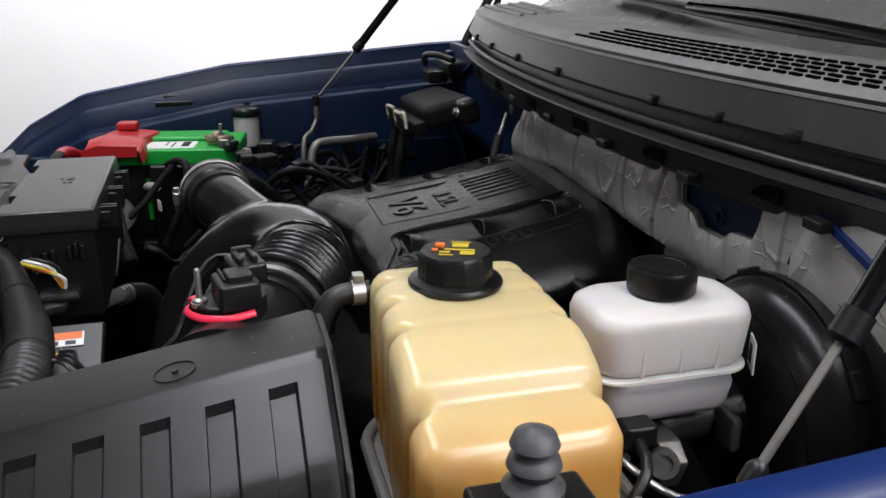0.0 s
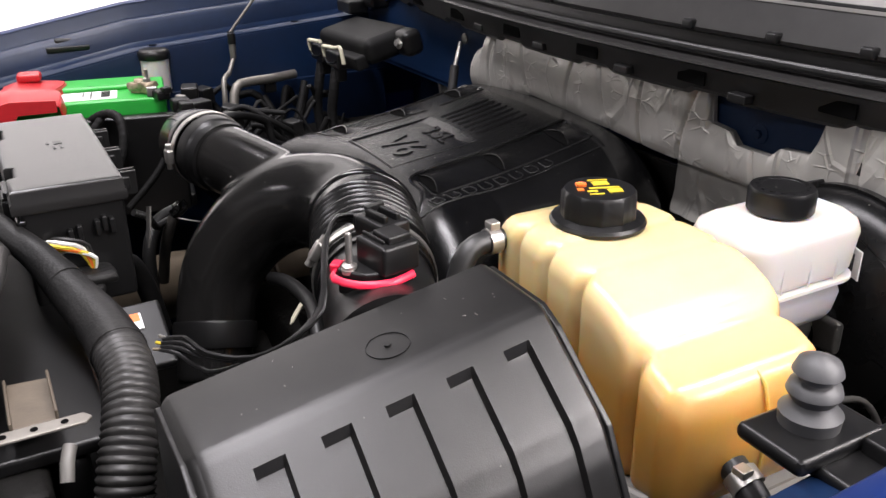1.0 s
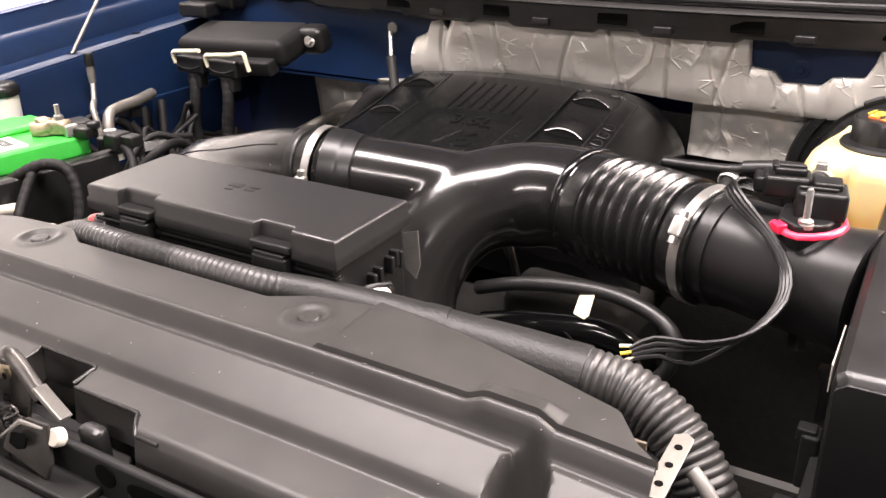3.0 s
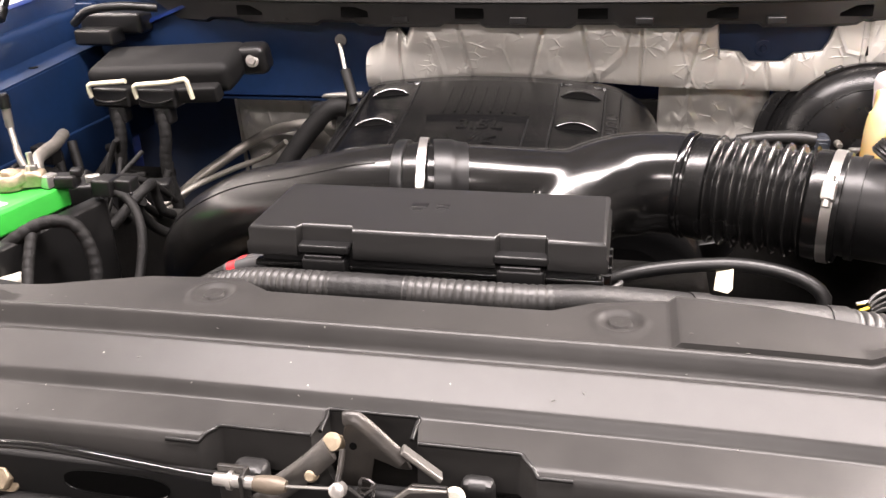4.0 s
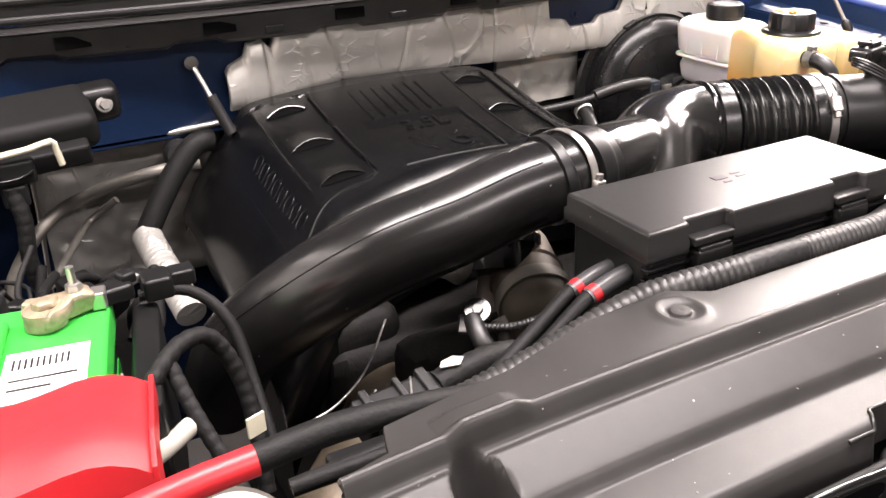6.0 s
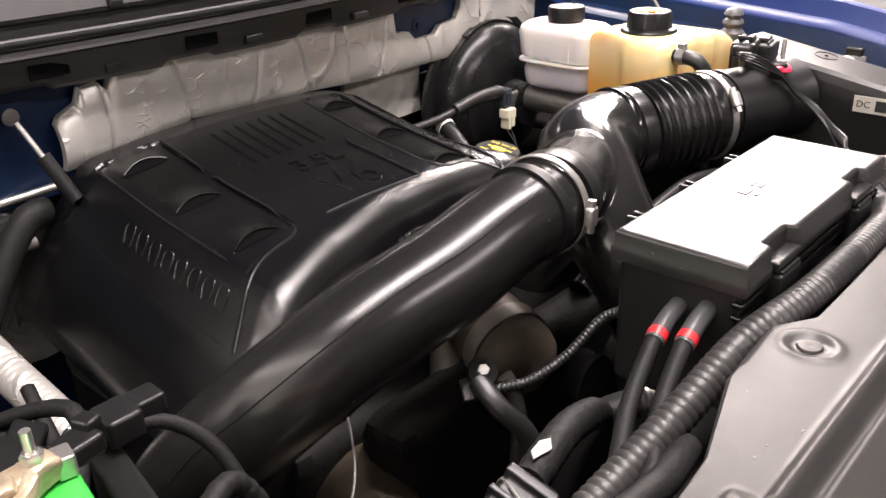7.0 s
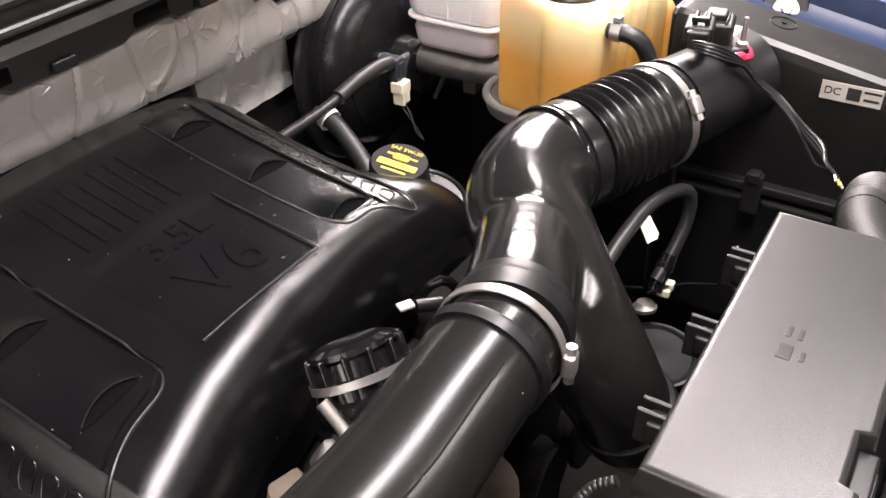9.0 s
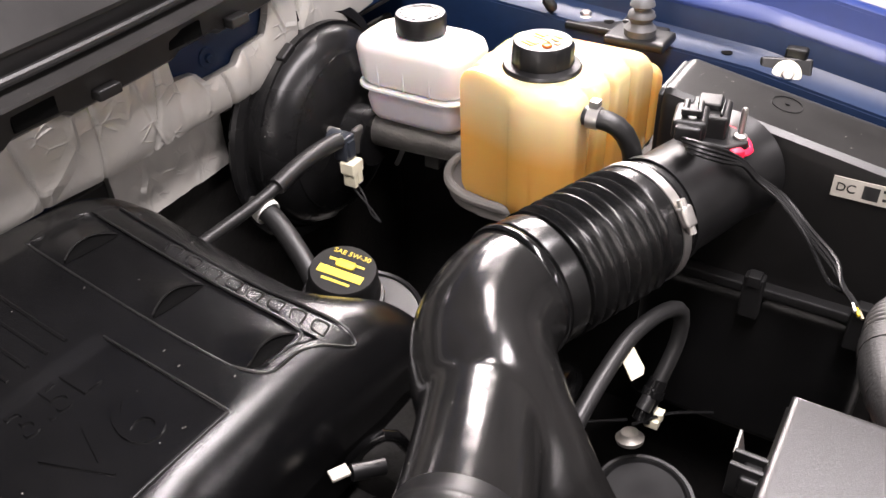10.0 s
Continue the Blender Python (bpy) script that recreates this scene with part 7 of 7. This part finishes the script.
part("stub_hose", tube([(-0.1, 0.18, 0.925), (-0.125, 0.205, 0.91), (-0.135, 0.225, 0.86), (-0.14, 0.24, 0.78)], 0.016, n=16), M_RUBBER, rp)
part("thin_line", tube([(-0.20, 0.29, 0.945), (-0.165, 0.265, 0.95), (-0.12, 0.25, 0.965), (-0.085, 0.235, 0.995), (-0.075, 0.215, 1.01)], 0.0055, n=10, ripple=0.001, pitch=0.005), M_RUBBER, th)
ts = thing("charge_pipe", (-0.4, 0.2, 0.8), "dusty brown turbo pipe with a strap in the shade", "turbo pipe")
part("pipe", tube([(-0.24, 0.46, 0.77), (-0.28, 0.40, 0.77), (-0.33, 0.345, 0.76), (-0.385, 0.30, 0.74), (-0.45, 0.25, 0.70)], 0.062, n=28), M_TURBO, ts)
part("thin_wire", tube([(-0.244, 0.467, 0.885), (-0.312, 0.375, 0.88), (-0.369, 0.324, 0.88), (-0.404, 0.315, 0.875)], 0.0014, n=8), M_STEEL, ts, "thin bright wire")
bv = thing("bypass_valve", (-0.07, 0.47, 0.95), "glossy black round valve with ribs between cover and duct", "valve")
vm = aim((-0.073, 0.462, 0.980), (-0.048, 0.510, 1.055)) @ Matrix.Scale(1.3, 4)
part("valve_cap", lathe([(0.036, -0.05), (0.038, -0.03), (0.038, -0.008), (0.040, -0.006), (0.040, 0.0), (0.034, 0.003), (0.033, 0.010), (0.037, 0.012), (0.037, 0.016), (0.032, 0.018), (0.031, 0.030), (0.034, 0.033), (0.033, 0.037), (0.026, 0.040), (0.020, 0.037), (0.001, 0.036)], vm, n=48), M_SHINE, bv)
for a in range(0, 360, 30):
    part("rib", obox(vm @ Matrix.Rotation(radians(a), 4, "Z") @ Matrix.Translation((0.034, 0, 0.017)), 0.008, 0.004, 0.036, 0.001, 1), M_SHINE, bv)
part("valve_label", obox(vm @ Matrix.Rotation(radians(200), 4, "Z") @ Matrix.Translation((0.041, 0, -0.025)), 0.001, 0.024, 0.014, 0), M_PAPER, bv, "small white label")
part("post", tube([(-0.123, 0.474, 1.004), (-0.126, 0.452, 0.988), (-0.130, 0.432, 0.974)], 0.0062, n=14, step=0.006), M_PIPE, bv, "bright metal post")
part("side_casting", crumple(obox(Matrix.Translation((-0.150, 0.440, 0.955)) @ Matrix.Rotation(radians(35), 4, "Z") @ Matrix.Rotation(radians(25), 4, "X"), 0.055, 0.045, 0.04, 0.010), 0.006, 45), M_ALU, bv, "dull cast lug")
part("side_casting", crumple(obox(Matrix.Translation((-0.195, 0.455, 0.962)) @ Matrix.Rotation(radians(-20), 4, "Z"), 0.035, 0.04, 0.03, 0.008), 0.005, 45), M_BROWN, bv, "dull cast lug")
part("lower_ring", put(ring_band((0, 0, -0.018), (0, 0, 1), 0.040, 0.010, 0.004, 40), vm), M_SHINE, bv)
# Steel-coloured ring imitates the lamp highlight on the black valve.
part("highlight_ring", put(ring_band((0, 0, 0.0145), (0, 0, 1), 0.0372, 0.006, 0.0012, 48), vm), M_STEEL, bv, "bright ring standing in for a highlight")
part("pipe_stub", tube([(-0.075, 0.47, 0.93), (-0.10, 0.44, 0.88), (-0.13, 0.42, 0.78)], 0.02, n=16), M_PIPE, bv)
sp = thing("sensor_plug", (0.06, 0.50, 0.95), "small sensor plug with a pale tag below the cover", "sensor")
part("plug_body", tube([(0.065, 0.50, 0.968), (0.09, 0.482, 0.962)], 0.008, n=10), M_PLASTIC, sp)
part("tag", obox(Matrix.Translation((0.057, 0.507, 0.972)) @ Matrix.Rotation(radians(-30), 4, "Z"), 0.018, 0.013, 0.004, 0.001), M_DINGY, sp, "dull pale tag")
part("hose_bend", tube([(0.10, 0.53, 0.93), (0.105, 0.505, 0.968), (0.12, 0.49, 0.968), (0.14, 0.48, 0.92)], 0.006, n=12), M_GLOSS, sp)
bh = thing("breather_hose", (0.4, 0.78, 0.95), "grey-black breather hose with a white clip", "hose")
part("rubber_hose", tube([(0.33, 0.845, 0.99), (0.335, 0.82, 0.985), (0.315, 0.76, 0.955), (0.29, 0.71, 0.925)], 0.013, n=14), M_RUBBER, bh)
part("clip", ring_band((0.335, 0.825, 0.986), (0.327, 0.79, 0.97), 0.0155, 0.010, 0.002, 24), M_WHITE, bh, "white plastic clip")
cn = thing("cooling_pipe", (0.3, 0.4, 0.85), "glossy black cooling pipe in the shade below the hoses", "pipe")
part("pipe", tube([(0.13, 0.40, 0.885), (0.18, 0.40, 0.90), (0.25, 0.40, 0.912), (0.30, 0.40, 0.915), (0.34, 0.41, 0.89), (0.355, 0.42, 0.82)], 0.017, n=18), M_GLOSS, cn)
vc = thing("round_canister", (0.29, 0.315, 0.78), "round black canister with a raised rim below the pipes", "canister")
km = aim((0.292, 0.296, 0.815), (0.27, 0.28, 1.1))
part("body", lathe([(0.04, -0.08), (0.050, -0.07), (0.052, -0.008), (0.050, -0.002), (0.046, 0.0), (0.044, -0.004), (0.030, -0.006), (0.012, -0.004), (0.001, -0.003)], km, n=48), M_MATT, vc)
part("rim", put(ring_band((0, 0, -0.006), (0, 0, 1), 0.0505, 0.006, 0.004, 48), km), M_RUBBER, vc, "dusty raised rim")
wl = thing("warning_plate", (0.27, 0.14, 0.98), "black bracket with a small orange and white warning label", "label plate")
part("plate", obox(Matrix.Translation((0.276, 0.145, 0.992)) @ Matrix.Rotation(radians(26), 4, "Y"), 0.09, 0.08, 0.012, 0.004), M_PLASTIC, wl)
wm = Matrix.Translation((0.263, 0.136, 1.0063)) @ Matrix.Rotation(radians(26), 4, "Y")
part("label", obox(wm, 0.022, 0.05, 0.001, 0), M_PAPER, wl, "white warning label")
part("label_top", obox(wm @ Matrix.Translation((-0.005, 0, 0.0008)), 0.011, 0.046, 0.0008, 0), M_ORANGE, wl, "orange field")
part("label_signs", join(obox(wm @ Matrix.Translation((0.006, 0.010, 0.0008)), 0.006, 0.012, 0.0008, 0), obox(wm @ Matrix.Translation((0.006, -0.010, 0.0008)), 0.006, 0.012, 0.0008, 0)), M_INK, wl, "black signs")
gb = thing("grey_bracket", (0.155, 0.2, 1.03), "torn grey foil tab hanging on the fuse box", "bracket")
part("tab", prism([(0, 0), (0.018, 0.006), (0.024, -0.03), (0.020, -0.046), (0.006, -0.036)], -0.001, 0.001, Matrix.Translation((0.138, 0.203, 1.092)) @ Matrix.Rotation(radians(80), 4, "X")), M_ALU, gb)

# ---- headlight backs and support bracket ----
for side in (-1, 1):
    hl = thing("headlight_housing", (side * 0.68, -0.08, 0.8), "glossy black back of the headlight housing", "headlight", "headlights")
    x0, x1 = sorted((side * 0.52, side * 0.84))

    def hl_pt(u, v, side=side):
        x = side * (0.515 + 0.33 * u)
        y = -0.22 + 0.25 * v
        return Vector((x, y, 0.985 + 0.03 * math.sin(math.pi * v) - 0.10 * u ** 2 + 0.006 * math.sin(14 * u)))
    part("shell", sheet(hl_pt, [i / 24 for i in range(25)], [i / 14 for i in range(15)], 0.05), M_GLOSS, hl)
    part("back", rbox(x0 + 0.01, x1 - 0.01, -0.2, 0.02, 0.75, 0.95, 0.02), M_PLASTIC, hl)
br = thing("support_bracket", (0.465, 0.03, 1.0), "pale metal bracket and clamp beside the radiator cover", "bracket")
part("channel", join(prism([(0.375, 0.019), (0.379, 0.055), (0.455, 0.055), (0.455, 0.019)], 1.024, 1.028, r=0.001), rbox(0.378, 0.455, 0.054, 0.057, 1.024, 1.036, 0.001), rbox(0.375, 0.455, 0.017, 0.020, 1.024, 1.034, 0.001)), M_BROWN, br, "dull grey metal channel")
part("perforated_strap", prism([(0.470, -0.004), (0.486, -0.004), (0.486, 0.076), (0.479, 0.082), (0.470, 0.076)], 1.034, 1.037, r=0.001), M_PIPE, br, "pale perforated strap")
for hy in (0.012, 0.036, 0.060):
    part("strap_hole_shade", lathe([(0.0032, 0), (0.0032, 0.0006)], Matrix.Translation((0.478, hy, 1.0371)), n=14), M_HOLE, br)
part("strap_end", tube([(0.490, 0.06, 1.02), (0.502, 0.055, 1.012), (0.512, 0.052, 1.0)], 0.006, n=10), M_TRAY, br)
part("duct_box", rbox(0.335, 0.41, -0.035, 0.0, 1.0, 1.016, 0.004), M_PLASTIC, br, "black plastic duct piece")
part("green_clip", rbox(0.452, 0.464, -0.012, 0.002, 1.018, 1.026, 0.003), M_GREEN, br, "small green clip")
rh = thing("radiator_hose", (0.58, 0.0, 0.95), "black radiator hose end with a spring clamp", "hose")
part("rubber_hose", tube([(0.53, -0.01, 0.975), (0.575, -0.03, 0.98), (0.62, -0.03, 0.96), (0.65, 0.0, 0.90), (0.66, 0.05, 0.82)], 0.024, n=18), M_RUBBER, rh)
part("spring_clamp", join(ring_band((0.56, -0.022, 0.979), (0.60, -0.032, 0.972), 0.0245, 0.02), obox(Matrix.Translation((0.565, -0.03, 1.006)), 0.02, 0.02, 0.008, 0.002)), M_STEEL, rh, "zinc spring clamp")

# ---- lint and dust flecks ----
random.seed(5)
flecks = []
for k in range(72):
    kind = (0, 1, 0, 1, 2, 0)[k % 6]
    if kind == 0:
        fx, fy = random.uniform(-0.46, 0.46), random.uniform(-0.145, 0.0)
        fz = rad_z(fx, fy)
    elif kind == 1:
        fx, fy = random.uniform(-0.28, 0.18), random.uniform(0.60, 0.86)
        fz = cover_z(fx, fy)
    else:
        fx, fy = random.uniform(0.585, 0.66), random.uniform(0.14, 0.40)
        fz = ab_top(fy)
    flecks.append(obox(Matrix.Translation((fx, fy, fz + 0.0006)) @ Matrix.Rotation(radians(random.uniform(0, 180)), 4, "Z"), random.uniform(0.0008, 0.0035), random.uniform(0.0005, 0.001), 0.0004, 0))
solo("lint", join(*flecks), M_TRAY, "scattered pale lint flecks on the black covers", "dust", kind="stuff")
